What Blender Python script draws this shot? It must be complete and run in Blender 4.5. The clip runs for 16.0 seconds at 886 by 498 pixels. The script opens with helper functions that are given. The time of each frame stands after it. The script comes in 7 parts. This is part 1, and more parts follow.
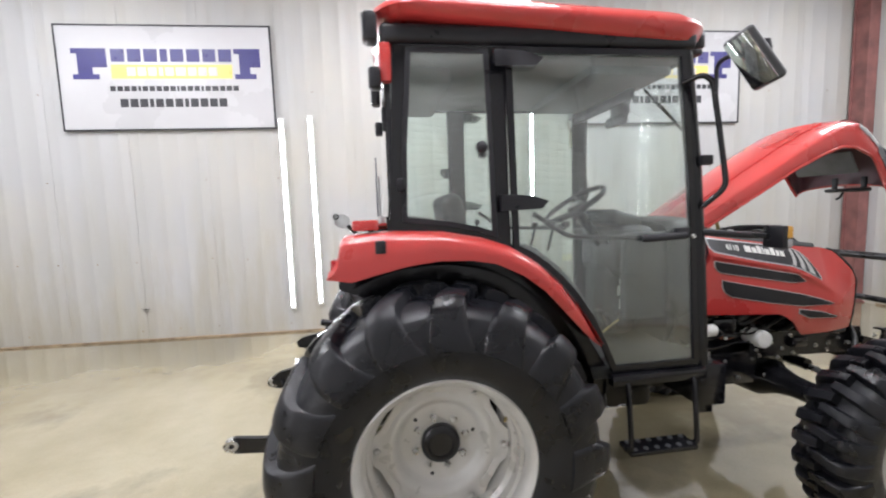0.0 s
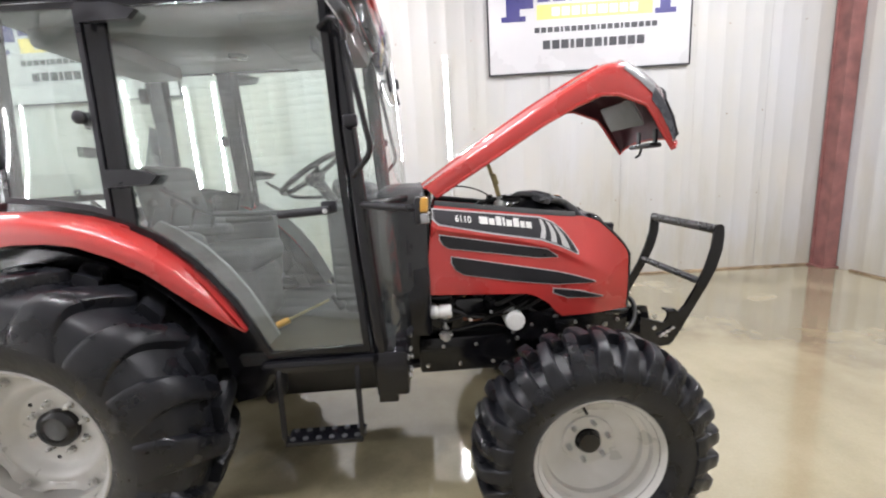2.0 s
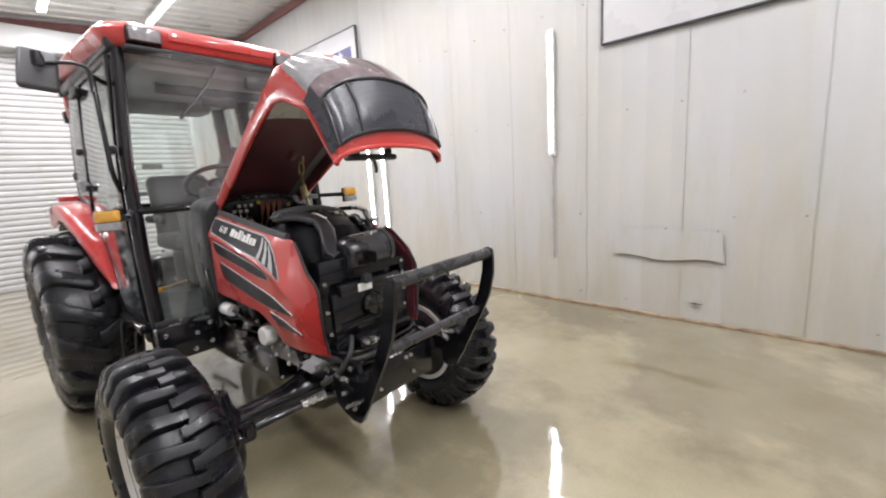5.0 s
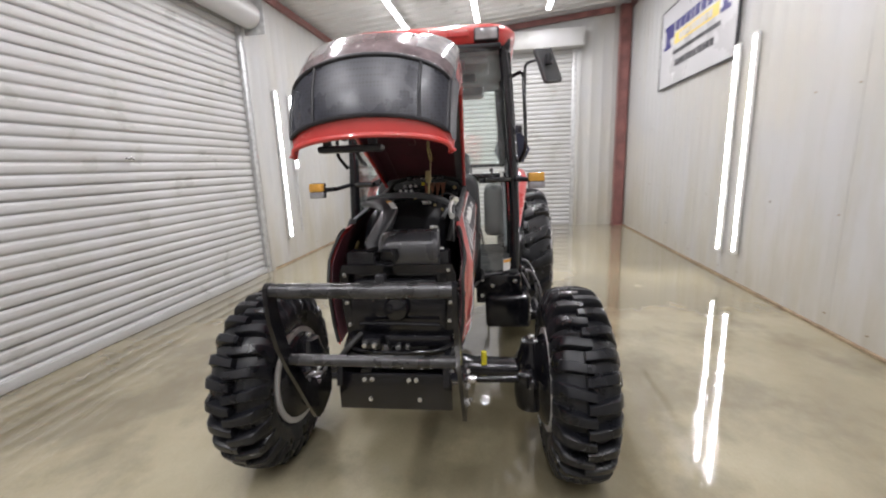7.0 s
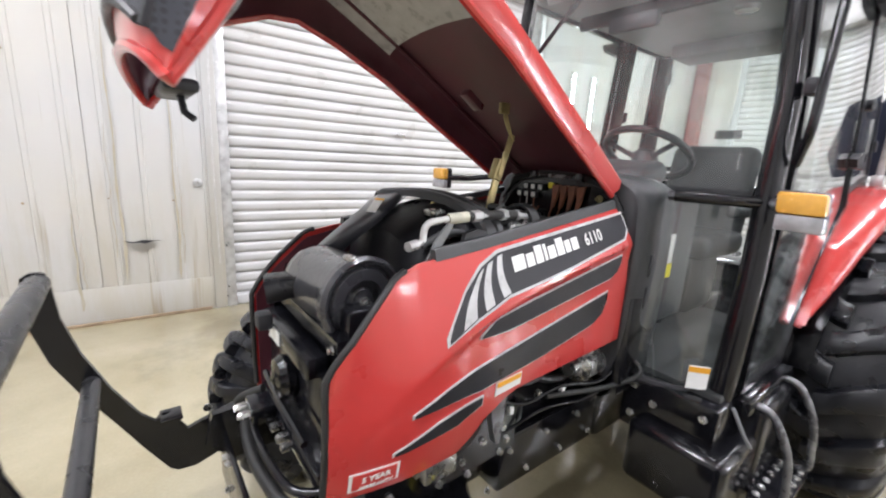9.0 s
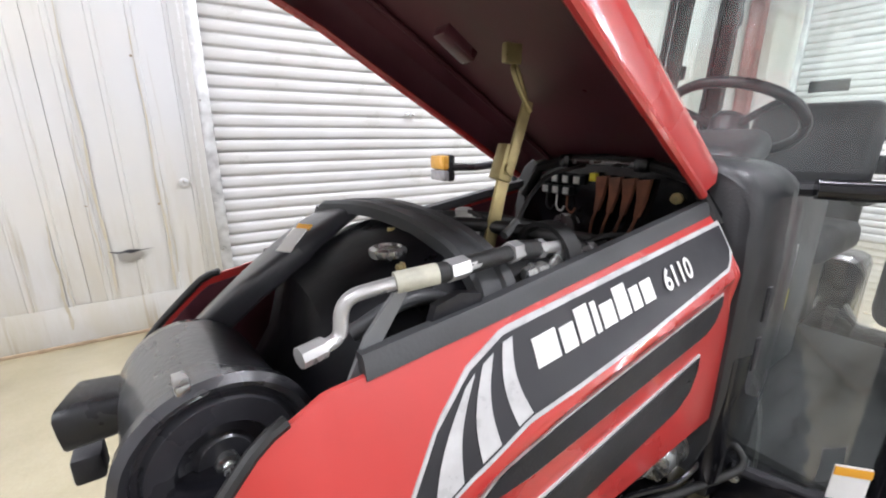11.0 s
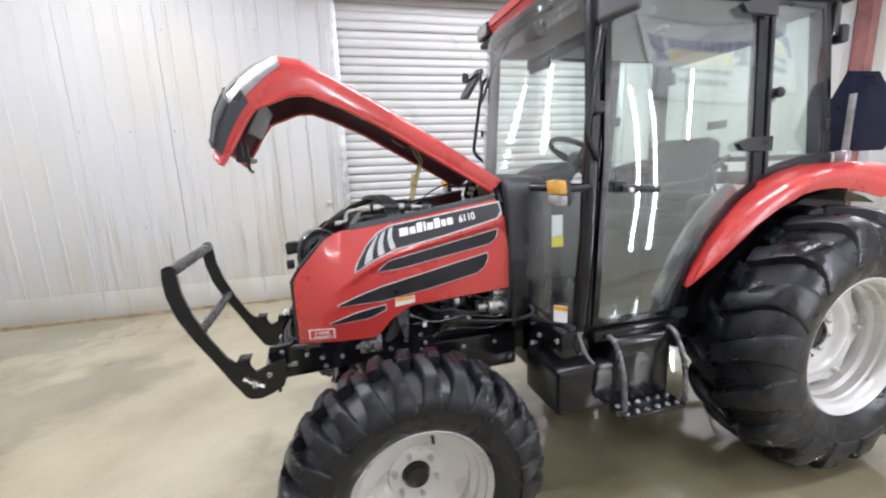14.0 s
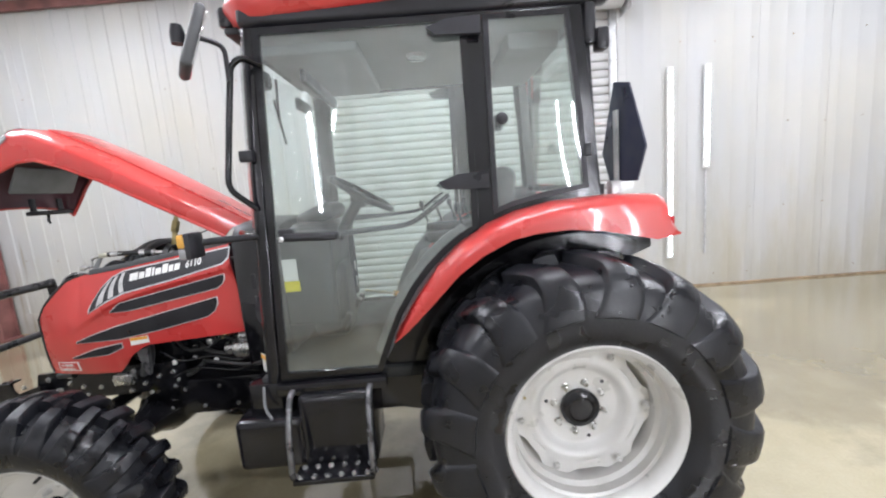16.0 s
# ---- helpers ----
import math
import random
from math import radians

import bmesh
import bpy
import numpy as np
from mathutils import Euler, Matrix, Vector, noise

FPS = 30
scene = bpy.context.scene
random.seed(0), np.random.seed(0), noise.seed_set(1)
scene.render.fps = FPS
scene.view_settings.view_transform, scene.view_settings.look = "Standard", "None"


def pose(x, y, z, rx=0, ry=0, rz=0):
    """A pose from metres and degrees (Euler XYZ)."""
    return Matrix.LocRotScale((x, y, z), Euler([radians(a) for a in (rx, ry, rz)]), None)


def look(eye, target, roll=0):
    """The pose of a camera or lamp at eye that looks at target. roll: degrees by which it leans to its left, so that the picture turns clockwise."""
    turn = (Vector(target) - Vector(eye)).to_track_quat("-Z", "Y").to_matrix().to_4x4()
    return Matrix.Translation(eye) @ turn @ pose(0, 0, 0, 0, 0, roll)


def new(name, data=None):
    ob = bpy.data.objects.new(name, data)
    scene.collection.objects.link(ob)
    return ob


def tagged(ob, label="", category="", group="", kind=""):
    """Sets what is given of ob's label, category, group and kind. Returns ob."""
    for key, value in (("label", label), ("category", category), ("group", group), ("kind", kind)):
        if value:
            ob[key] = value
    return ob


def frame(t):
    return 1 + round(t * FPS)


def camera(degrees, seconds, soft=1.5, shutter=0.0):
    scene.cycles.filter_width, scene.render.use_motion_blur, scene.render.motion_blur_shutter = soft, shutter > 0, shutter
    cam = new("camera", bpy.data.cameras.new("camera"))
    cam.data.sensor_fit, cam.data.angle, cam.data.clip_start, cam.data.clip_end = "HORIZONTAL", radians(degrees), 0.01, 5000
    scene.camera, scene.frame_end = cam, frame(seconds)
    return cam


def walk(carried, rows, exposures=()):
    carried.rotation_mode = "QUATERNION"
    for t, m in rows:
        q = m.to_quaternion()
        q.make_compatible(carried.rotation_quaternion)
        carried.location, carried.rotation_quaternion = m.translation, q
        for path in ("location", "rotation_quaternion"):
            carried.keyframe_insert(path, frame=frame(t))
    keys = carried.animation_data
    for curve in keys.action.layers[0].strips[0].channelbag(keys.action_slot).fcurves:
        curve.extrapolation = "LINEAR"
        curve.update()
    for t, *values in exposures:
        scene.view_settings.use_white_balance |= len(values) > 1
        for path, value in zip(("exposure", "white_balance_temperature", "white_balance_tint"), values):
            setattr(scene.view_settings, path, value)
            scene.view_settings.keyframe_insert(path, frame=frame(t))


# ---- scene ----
cam = camera(94.7, 16.0, soft=2.0, shutter=0.3)

PATH = [
    (0, (-0.175, -2.241, 1.566), (0.094, -0.268, 1.374), -1.9),
    (0.5, (0.194, -2.226, 1.551), (0.468, -0.253, 1.363), -3.2),
    (1, (0.625, -2.264, 1.541), (0.819, -0.287, 1.308), -3.3),
    (1.5, (1.06, -2.166, 1.535), (1.259, -0.203, 1.204), -4.3),
    (2, (1.512, -2.203, 1.537), (1.563, -0.238, 1.165), -3.5),
    (2.5, (1.96, -2.132, 1.512), (1.872, -0.176, 1.105), -3.9),
    (3, (2.435, -2.127, 1.521), (2.291, -0.176, 1.103), -3.6),
    (5.5, (4.014, -0.769, 1.518), (2.411, 0.363, 1.13), -1.9),
    (6, (4.041, -0.410, 1.522), (2.230, 0.310, 1.070), -0.7),
    (6.5, (4.076, 0.014, 1.518), (2.144, 0.342, 1.119), -2.4),
    (7, (4.033, 0.388, 1.536), (2.087, 0.158, 1.134), -2.3),
    (7.5, (3.765, 0.724, 1.543), (1.912, 0.092, 1.134), -2.0),
    (8, (3.494, 0.976, 1.538), (1.929, -0.21, 1.157), -1.6),
    (8.5, (3.093, 0.99, 1.531), (1.73, -0.405, 1.088), 0.5),
    (9, (2.724, 0.928, 1.503), (1.527, -0.613, 1.066), 3.4),
    (9.5, (2.466, 0.738, 1.505), (1.404, -0.868, 0.957), 2.3),
    (9.7, (2.389, 0.618, 1.520), (1.251, -0.933, 0.973), 1.6),
    (11.8, (2.349, 0.592, 1.523), (1.347, -1.064, 1.019), 0.3),
    (12, (2.427, 0.742, 1.509), (1.446, -0.932, 1.026), 2.1),
    (12.5, (2.549, 1.167, 1.502), (1.678, -0.568, 1.024), 1.5),
    (13, (2.696, 1.553, 1.515), (1.97, -0.244, 1.024), 2.3),
    (13.5, (2.579, 1.941, 1.521), (2.053, 0.08, 1.011), 1.0),
    (14, (2.311, 2.044, 1.533), (1.772, 0.157, 1.144), -2.3),
    (14.5, (1.901, 2.072, 1.523), (1.418, 0.16, 1.191), -4.4),
    (15, (1.489, 2.183, 1.569), (1.066, 0.244, 1.321), -1.9),
    (15.5, (1.014, 2.155, 1.582), (0.723, 0.195, 1.31), -3.0),
    (16, (0.528, 2.234, 1.564), (0.497, 0.256, 1.27), -4.6),
]
EXPOSURES = [(0, 0.33, 6470, 10), (1, 0.56, 6470, 10), (1.5, 0.69, 6570, 10), (3, 0.62, 6570, 10), (5.5, 0.24, 6670, 10), (6, 0.08, 6670, 10), (7, 0.13, 6670, 10), (8, 0.42, 6570, 10), (8.5, 0.71, 6500, 10), (9, 0.84, 6420, 10), (9.5, 0.84, 6370, 10), (12.5, 0.92, 6320, 10), (13.5, 0.74, 6270, 10), (14.5, 0.65, 6220, 9), (16, 0.58, 6270, 9)]
walk(cam, [(t, look(eye, target, roll)) for t, eye, target, roll in PATH],
     exposures=EXPOSURES)

# ---- world and light ----
world = bpy.data.worlds.new("world")
scene.world = world
world.use_nodes = True
world.node_tree.nodes["Background"].inputs[0].default_value = (0.9, 0.95, 1.0, 1)
world.node_tree.nodes["Background"].inputs[1].default_value = 0.05
CEILING_LAMP_W = 54.0
TUBE_GLOW = 85.0

# ---- the building's frame: turned a little against the tractor ----
TURN = radians(-2.1)
ROOM = Matrix.Rotation(TURN, 4, "Z")
NORTH, SOUTH, WEST, EAST = 3.28, -3.13, -6.15, 6.65


def ceil_z(v):
    return 4.25 + (v - SOUTH) / (NORTH - SOUTH) * 0.53


# ---- mesh helpers ----
def finish(bm, smooth_deg=38):
    bmesh.ops.recalc_face_normals(bm, faces=bm.faces)
    lim = radians(smooth_deg)
    for f in bm.faces:
        f.smooth = True
    for e in bm.edges:
        if len(e.link_faces) == 2 and e.calc_face_angle(0) > lim:
            e.smooth = False


def mesh_of(name, bm, material, smooth_deg=38, recalc=True):
    if recalc:
        finish(bm, smooth_deg)
    me = bpy.data.meshes.new(name)
    bm.to_mesh(me)
    bm.free()
    me.materials.append(material)
    return me


def part(name, bm, material, parent, label="", smooth_deg=38):
    ob = new(name, mesh_of(name, bm, material, smooth_deg))
    ob.parent = parent
    if label:
        tagged(ob, label)
    return ob


def thing(name, label, category, m=None, kind="", group=""):
    ob = new(name)
    ob.empty_display_size = 0.1
    if m is not None:
        ob.matrix_world = m
    return tagged(ob, label, category, group, kind)


def box(bm, c, size, bevel=0.0, rot=None, seg=2):
    m = Matrix.Translation(c) @ (rot.to_4x4() if rot else Matrix()) @ Matrix.Diagonal((*size, 1))
    made = bmesh.ops.create_cube(bm, size=1, matrix=m)["verts"]
    if bevel:
        es = list({e for v in made for e in v.link_edges})
        bmesh.ops.bevel(bm, geom=es, offset=bevel, segments=seg, profile=0.5, affect="EDGES")


def boxed(*a, **k):
    bm = bmesh.new()
    box(bm, *a, **k)
    return bm


def tube(bm, pts, r, sides=10, closed=False):
    """A round bar along a line of points; r is one radius or one for each point."""
    pts = [Vector(p) for p in pts]
    n = len(pts)
    rs = r if isinstance(r, (list, tuple)) else [r] * n
    rings, side = [], None
    for i, p in enumerate(pts):
        a = pts[(i - 1) % n] if (i or closed) else p
        b = pts[(i + 1) % n] if (i < n - 1 or closed) else p
        d = (b - a).normalized()
        if side is None:
            side = d.orthogonal().normalized()
        side = (side - d * side.dot(d)).normalized()
        up = d.cross(side)
        rings.append([bm.verts.new(p + rs[i] * (side * math.cos(q) + up * math.sin(q)))
                      for q in (2 * math.pi * k / sides for k in range(sides))])
    for i in range(n if closed else n - 1):
        a, b = rings[i], rings[(i + 1) % n]
        for k in range(sides):
            bm.faces.new((a[k], a[(k + 1) % sides], b[(k + 1) % sides], b[k]))
    if not closed:
        bm.faces.new(rings[0][::-1])
        bm.faces.new(rings[-1])


def tubed(pts, r, sides=10, closed=False):
    bm = bmesh.new()
    tube(bm, pts, r, sides, closed)
    return bm


def bend(pts, r=0.04, n=5):
    """Round the corners of a line of points."""
    pts = [Vector(p) for p in pts]
    out = [pts[0]]
    for a, b, c in zip(pts, pts[1:], pts[2:]):
        k = min(r, (a - b).length * 0.49, (c - b).length * 0.49)
        p, q = b + (a - b).normalized() * k, b + (c - b).normalized() * k
        out += [(1 - s) ** 2 * p + 2 * s * (1 - s) * b + s * s * q for s in (i / n for i in range(n + 1))]
    return out + [pts[-1]]


def lathe(bm, profile, centre, axis="y", seg=48, wobble=None):
    """Turn (radius, along) points about an axis through centre."""
    c = Vector(centre)
    rings = []
    for r, a in profile:
        ring = []
        for k in range(seg):
            q = 2 * math.pi * k / seg
            rr = r if wobble is None else wobble(r, a, q)
            x, z = rr * math.cos(q), rr * math.sin(q)
            ring.append(bm.verts.new(c + Vector({"y": (x, a, z), "x": (a, x, z), "z": (x, z, a)}[axis])))
        rings.append(ring)
    for a, b in zip(rings, rings[1:]):
        for k in range(seg):
            bm.faces.new((a[k], a[(k + 1) % seg], b[(k + 1) % seg], b[k]))
    closed = profile[0] == profile[-1]
    if profile[0][0] > 1e-4 and not closed:
        bm.faces.new(rings[0][::-1])
    if profile[-1][0] > 1e-4 and not closed:
        bm.faces.new(rings[-1])
    bmesh.ops.remove_doubles(bm, verts=bm.verts, dist=1e-5)


def lathed(profile, centre, axis="y", seg=48, wobble=None):
    bm = bmesh.new()
    lathe(bm, profile, centre, axis, seg, wobble)
    return bm


def plate(bm, outline, at, thick, plane="xz"):
    """A flat plate: outline in the plane, from at to at + thick along the third axis."""
    def put(p, o):
        return Vector({"xz": (p[0], o, p[1]), "yz": (o, p[0], p[1]), "xy": (p[0], p[1], o)}[plane])
    a = [bm.verts.new(put(p, at)) for p in outline]
    b = [bm.verts.new(put(p, at + thick)) for p in outline]
    n = len(a)
    bm.faces.new(a)
    bm.faces.new(b[::-1])
    for i in range(n):
        bm.faces.new((a[i], a[(i + 1) % n], b[(i + 1) % n], b[i]))


def plated(*a, **k):
    bm = bmesh.new()
    plate(bm, *a, **k)
    return bm


def inset(poly, d):
    """The outline moved inwards by d."""
    n = len(poly)
    area = sum(poly[i][0] * poly[(i + 1) % n][1] - poly[(i + 1) % n][0] * poly[i][1] for i in range(n))
    s = 1 if area > 0 else -1
    out = []
    for i in range(n):
        a, b, c = (Vector(poly[(i + k) % n]) for k in (-1, 0, 1))
        e, f = (b - a).normalized(), (c - b).normalized()
        p, q = Vector((-e.y, e.x)) * s, Vector((-f.y, f.x)) * s
        m = (p + q).normalized()
        out.append(tuple(b + m * d / max(0.35, m.dot(p))))
    return out


def ring_plate(bm, outline, width, at, thick, plane="xz"):
    """A frame: the outline with a band of that width."""
    inner = inset(outline, width)
    def put(p, o):
        return Vector({"xz": (p[0], o, p[1]), "yz": (o, p[0], p[1])}[plane])
    rows = [[bm.verts.new(put(p, o)) for p in poly] for poly, o in
            ((outline, at), (outline, at + thick), (inner, at + thick), (inner, at))]
    n = len(outline)
    for a, b in zip(rows, rows[1:] + rows[:1]):
        for i in range(n):
            bm.faces.new((a[i], a[(i + 1) % n], b[(i + 1) % n], b[i]))


def lerp(table, x):
    """Read a table of (x, value) pairs, straight between them."""
    if x <= table[0][0]:
        return table[0][1]
    for (a, p), (b, q) in zip(table, table[1:]):
        if x <= b:
            return p + (q - p) * (x - a) / (b - a)
    return table[-1][1]


def sheet(bm, x0, x1, top, bottom, depth, nx=40, nz=10, thick=0.004, out=1):
    """A bowed sheet in x and z, between two curves; depth(x, z) gives y. It is thick towards the inside."""
    front, back = [], []
    for i in range(nx + 1):
        x = x0 + (x1 - x0) * i / nx
        t, b = lerp(top, x), lerp(bottom, x)
        zs = [b + (t - b) * k / nz for k in range(nz + 1)]
        front.append([bm.verts.new((x, out * depth(x, z), z)) for z in zs])
        back.append([bm.verts.new((x, out * (depth(x, z) - thick), z)) for z in zs])
    for rows in (front, back):
        for i in range(nx):
            for k in range(nz):
                bm.faces.new((rows[i][k], rows[i + 1][k], rows[i + 1][k + 1], rows[i][k + 1]))
    for i in range(nx):
        for k in (0, nz):
            bm.faces.new((front[i][k], front[i + 1][k], back[i + 1][k], back[i][k]))
    for i in (0, nx):
        for k in range(nz):
            bm.faces.new((front[i][k], front[i][k + 1], back[i][k + 1], back[i][k]))
    bmesh.ops.remove_doubles(bm, verts=bm.verts, dist=1e-5)


def sheeted(*a, **k):
    bm = bmesh.new()
    sheet(bm, *a, **k)
    return bm


def letters(name, text, size, m, material, parent, bold=0.0):
    cu = bpy.data.curves.new(name, "FONT")
    cu.body, cu.size, cu.extrude, cu.offset, cu.align_x = text, size, 0.0006, bold, "CENTER"
    tmp = bpy.data.objects.new(name, cu)
    scene.collection.objects.link(tmp)
    bpy.context.view_layer.update()
    me = bpy.data.meshes.new_from_object(tmp.evaluated_get(bpy.context.evaluated_depsgraph_get()))
    bpy.data.objects.remove(tmp)
    me.materials.clear()
    me.materials.append(material)
    me.transform(m)
    ob = new(name, me)
    ob.parent = parent
    return ob


# ---- materials ----
def material(name, colour, rough=0.5, metal=0.0, coat=0.0, var=0.12, scale=6.0, grain=0.03, grain_scale=160.0,
             rough_var=0.15, tint=None, stretch=(1, 1, 1), spec=0.5, coat_rough=0.06, object_space=True):
    """Colour with blotches and grain, uneven gloss and fine relief."""
    m = bpy.data.materials.new(name)
    m.use_nodes = True
    nt = m.node_tree
    N, L = nt.nodes, nt.links
    b = N["Principled BSDF"]
    geo = N.new("ShaderNodeNewGeometry")
    mp = N.new("ShaderNodeMapping")
    mp.inputs["Scale"].default_value = stretch
    L.new(geo.outputs["Position"], mp.inputs["Vector"])
    n1 = N.new("ShaderNodeTexNoise")
    n1.inputs["Scale"].default_value, n1.inputs["Detail"].default_value = scale, 5
    L.new(mp.outputs[0], n1.inputs["Vector"])
    n2 = N.new("ShaderNodeTexNoise")
    n2.inputs["Scale"].default_value, n2.inputs["Detail"].default_value = grain_scale, 3
    L.new(mp.outputs[0], n2.inputs["Vector"])
    ramp = N.new("ShaderNodeValToRGB")
    c = Vector(colour)
    t = Vector(tint) if tint else c * (1 - var * 2.2)
    ramp.color_ramp.elements[0].position, ramp.color_ramp.elements[1].position = 0.3, 0.68
    ramp.color_ramp.elements[0].color = (*t, 1)
    ramp.color_ramp.elements[1].color = (*(c * (1 + var * 0.4)), 1)
    L.new(n1.outputs[0], ramp.inputs[0])
    L.new(ramp.outputs[0], b.inputs["Base Color"])
    rr = N.new("ShaderNodeMapRange")
    rr.inputs[1].default_value, rr.inputs[2].default_value = 0.3, 0.7
    rr.inputs[3].default_value, rr.inputs[4].default_value = max(0.02, rough - rough_var), min(1, rough + rough_var)
    L.new(n1.outputs[0], rr.inputs[0])
    L.new(rr.outputs[0], b.inputs["Roughness"])
    if grain:
        bp = N.new("ShaderNodeBump")
        bp.inputs["Strength"].default_value, bp.inputs["Distance"].default_value = grain * 4, 0.002
        L.new(n2.outputs[0], bp.inputs["Height"])
        L.new(bp.outputs[0], b.inputs["Normal"])
    b.inputs["Metallic"].default_value = metal
    b.inputs["Coat Weight"].default_value, b.inputs["Coat Roughness"].default_value = coat, coat_rough
    b.inputs["Specular IOR Level"].default_value = spec
    return m


def glow(name, colour, strength):
    m = bpy.data.materials.new(name)
    m.use_nodes = True
    nt = m.node_tree
    nt.nodes.remove(nt.nodes["Principled BSDF"])
    e = nt.nodes.new("ShaderNodeEmission")
    e.inputs[0].default_value, e.inputs[1].default_value = (*colour, 1), strength
    nt.links.new(e.outputs[0], nt.nodes["Material Output"].inputs[0])
    return m


def pane_glass(name, tint, gloss=1.0, film=1.0, rise=2.4):
    """A thin tinted pane: light passes straight through, and the surface mirrors by its angle; dusty film, dried drops
    and painted haze.
    """
    m = bpy.data.materials.new(name)
    m.use_nodes = True
    nt = m.node_tree
    N, L = nt.nodes, nt.links
    N.remove(N["Principled BSDF"])
    tr, gl, df = N.new("ShaderNodeBsdfTransparent"), N.new("ShaderNodeBsdfGlossy"), N.new("ShaderNodeBsdfDiffuse")
    tr.inputs[0].default_value = (*tint, 1)
    gl.inputs["Roughness"].default_value = 0.035
    df.inputs[0].default_value = (0.74, 0.79, 0.80, 1)
    lw = N.new("ShaderNodeLayerWeight")
    lw.inputs[0].default_value = 0.5
    pw = N.new("ShaderNodeMath")
    pw.operation, pw.inputs[1].default_value = "POWER", rise
    L.new(lw.outputs["Facing"], pw.inputs[0])
    fr = N.new("ShaderNodeMapRange")
    fr.inputs[3].default_value, fr.inputs[4].default_value = 0.105 * gloss, 1.0
    L.new(pw.outputs[0], fr.inputs[0])
    no = N.new("ShaderNodeTexNoise")
    no.inputs["Scale"].default_value, no.inputs["Detail"].default_value = 5, 6
    geo = N.new("ShaderNodeNewGeometry")
    L.new(geo.outputs["Position"], no.inputs["Vector"])
    # the pale dusty blotches also paint a milky haze over the pane
    dust_haze = N.new("ShaderNodeMapRange")
    dust_haze.inputs[1].default_value, dust_haze.inputs[2].default_value = 0.45, 0.75
    dust_haze.inputs[3].default_value, dust_haze.inputs[4].default_value = 0.02 * film, 0.07 * film
    L.new(no.outputs[0], dust_haze.inputs[0])
    a, c = N.new("ShaderNodeMixShader"), N.new("ShaderNodeMixShader")
    L.new(dust_haze.outputs[0], a.inputs[0])
    L.new(tr.outputs[0], a.inputs[1])
    L.new(df.outputs[0], a.inputs[2])
    L.new(fr.outputs[0], c.inputs[0])
    L.new(a.outputs[0], c.inputs[1])
    L.new(gl.outputs[0], c.inputs[2])
    L.new(c.outputs[0], N["Material Output"].inputs[0])
    return m


def wet_concrete():
    m = bpy.data.materials.new("wet_concrete")
    m.use_nodes = True
    nt = m.node_tree
    N, L = nt.nodes, nt.links
    b = N["Principled BSDF"]
    geo = N.new("ShaderNodeNewGeometry")

    def noise_node(scale, detail, rough=0.55):
        n = N.new("ShaderNodeTexNoise")
        n.inputs["Scale"].default_value, n.inputs["Detail"].default_value, n.inputs["Roughness"].default_value = scale, detail, rough
        L.new(geo.outputs["Position"], n.inputs["Vector"])
        return n
    big, mid, fine = noise_node(0.55, 6), noise_node(2.6, 8, 0.62), noise_node(70, 4)
    add = N.new("ShaderNodeMath")
    add.operation = "ADD"
    half = N.new("ShaderNodeMath")
    half.operation, half.inputs[1].default_value = "MULTIPLY", 0.32
    L.new(mid.outputs[0], half.inputs[0])
    L.new(big.outputs[0], add.inputs[0])
    L.new(half.outputs[0], add.inputs[1])
    ramp = N.new("ShaderNodeValToRGB")
    e = ramp.color_ramp.elements
    e[0].position, e[0].color = 0.48, (0.228, 0.194, 0.116, 1)
    e[1].position, e[1].color = 0.86, (0.390, 0.348, 0.239, 1)
    k = ramp.color_ramp.elements.new(0.655)
    k.color = (0.310, 0.271, 0.172, 1)
    L.new(add.outputs[0], ramp.inputs[0])
    mix = N.new("ShaderNodeMixRGB")
    mix.blend_type = "MULTIPLY"
    mix.inputs[0].default_value = 0.18
    L.new(ramp.outputs[0], mix.inputs[1])
    L.new(fine.outputs[0], mix.inputs[2])
    # standing water in ragged patches darkens the slab
    pool = noise_node(0.42, 7, 0.6)
    edge = N.new("ShaderNodeMapRange")
    edge.inputs[1].default_value, edge.inputs[2].default_value, edge.inputs[3].default_value, edge.inputs[4].default_value = 0.47, 0.53, 0.74, 1.06
    L.new(pool.outputs[0], edge.inputs[0])
    wet = N.new("ShaderNodeVectorMath")
    wet.operation = "SCALE"
    L.new(mix.outputs[0], wet.inputs[0])
    L.new(edge.outputs[0], wet.inputs["Scale"])
    L.new(wet.outputs[0], b.inputs["Base Color"])
    rr = N.new("ShaderNodeMapRange")
    rr.inputs[1].default_value, rr.inputs[2].default_value = 0.52, 0.84
    rr.inputs[3].default_value, rr.inputs[4].default_value = 0.018, 0.075
    L.new(add.outputs[0], rr.inputs[0])
    L.new(rr.outputs[0], b.inputs["Roughness"])
    b.inputs["Specular IOR Level"].default_value = 0.7
    b.inputs["Coat Weight"].default_value, b.inputs["Coat Roughness"].default_value = 0.95, 0.025
    bp = N.new("ShaderNodeBump")
    bp.inputs["Strength"].default_value, bp.inputs["Distance"].default_value = 0.16, 0.006
    L.new(mid.outputs[0], bp.inputs["Height"])
    b2 = N.new("ShaderNodeBump")
    b2.inputs["Strength"].default_value, b2.inputs["Distance"].default_value = 0.12, 0.001
    L.new(fine.outputs[0], b2.inputs["Height"])
    ripple = noise_node(11, 3)
    b3 = N.new("ShaderNodeBump")
    b3.inputs["Strength"].default_value, b3.inputs["Distance"].default_value = 0.40, 0.004
    L.new(ripple.outputs[0], b3.inputs["Height"])
    L.new(bp.outputs[0], b3.inputs["Normal"])
    L.new(b3.outputs[0], b2.inputs["Normal"])
    L.new(b2.outputs[0], b.inputs["Normal"])
    return m


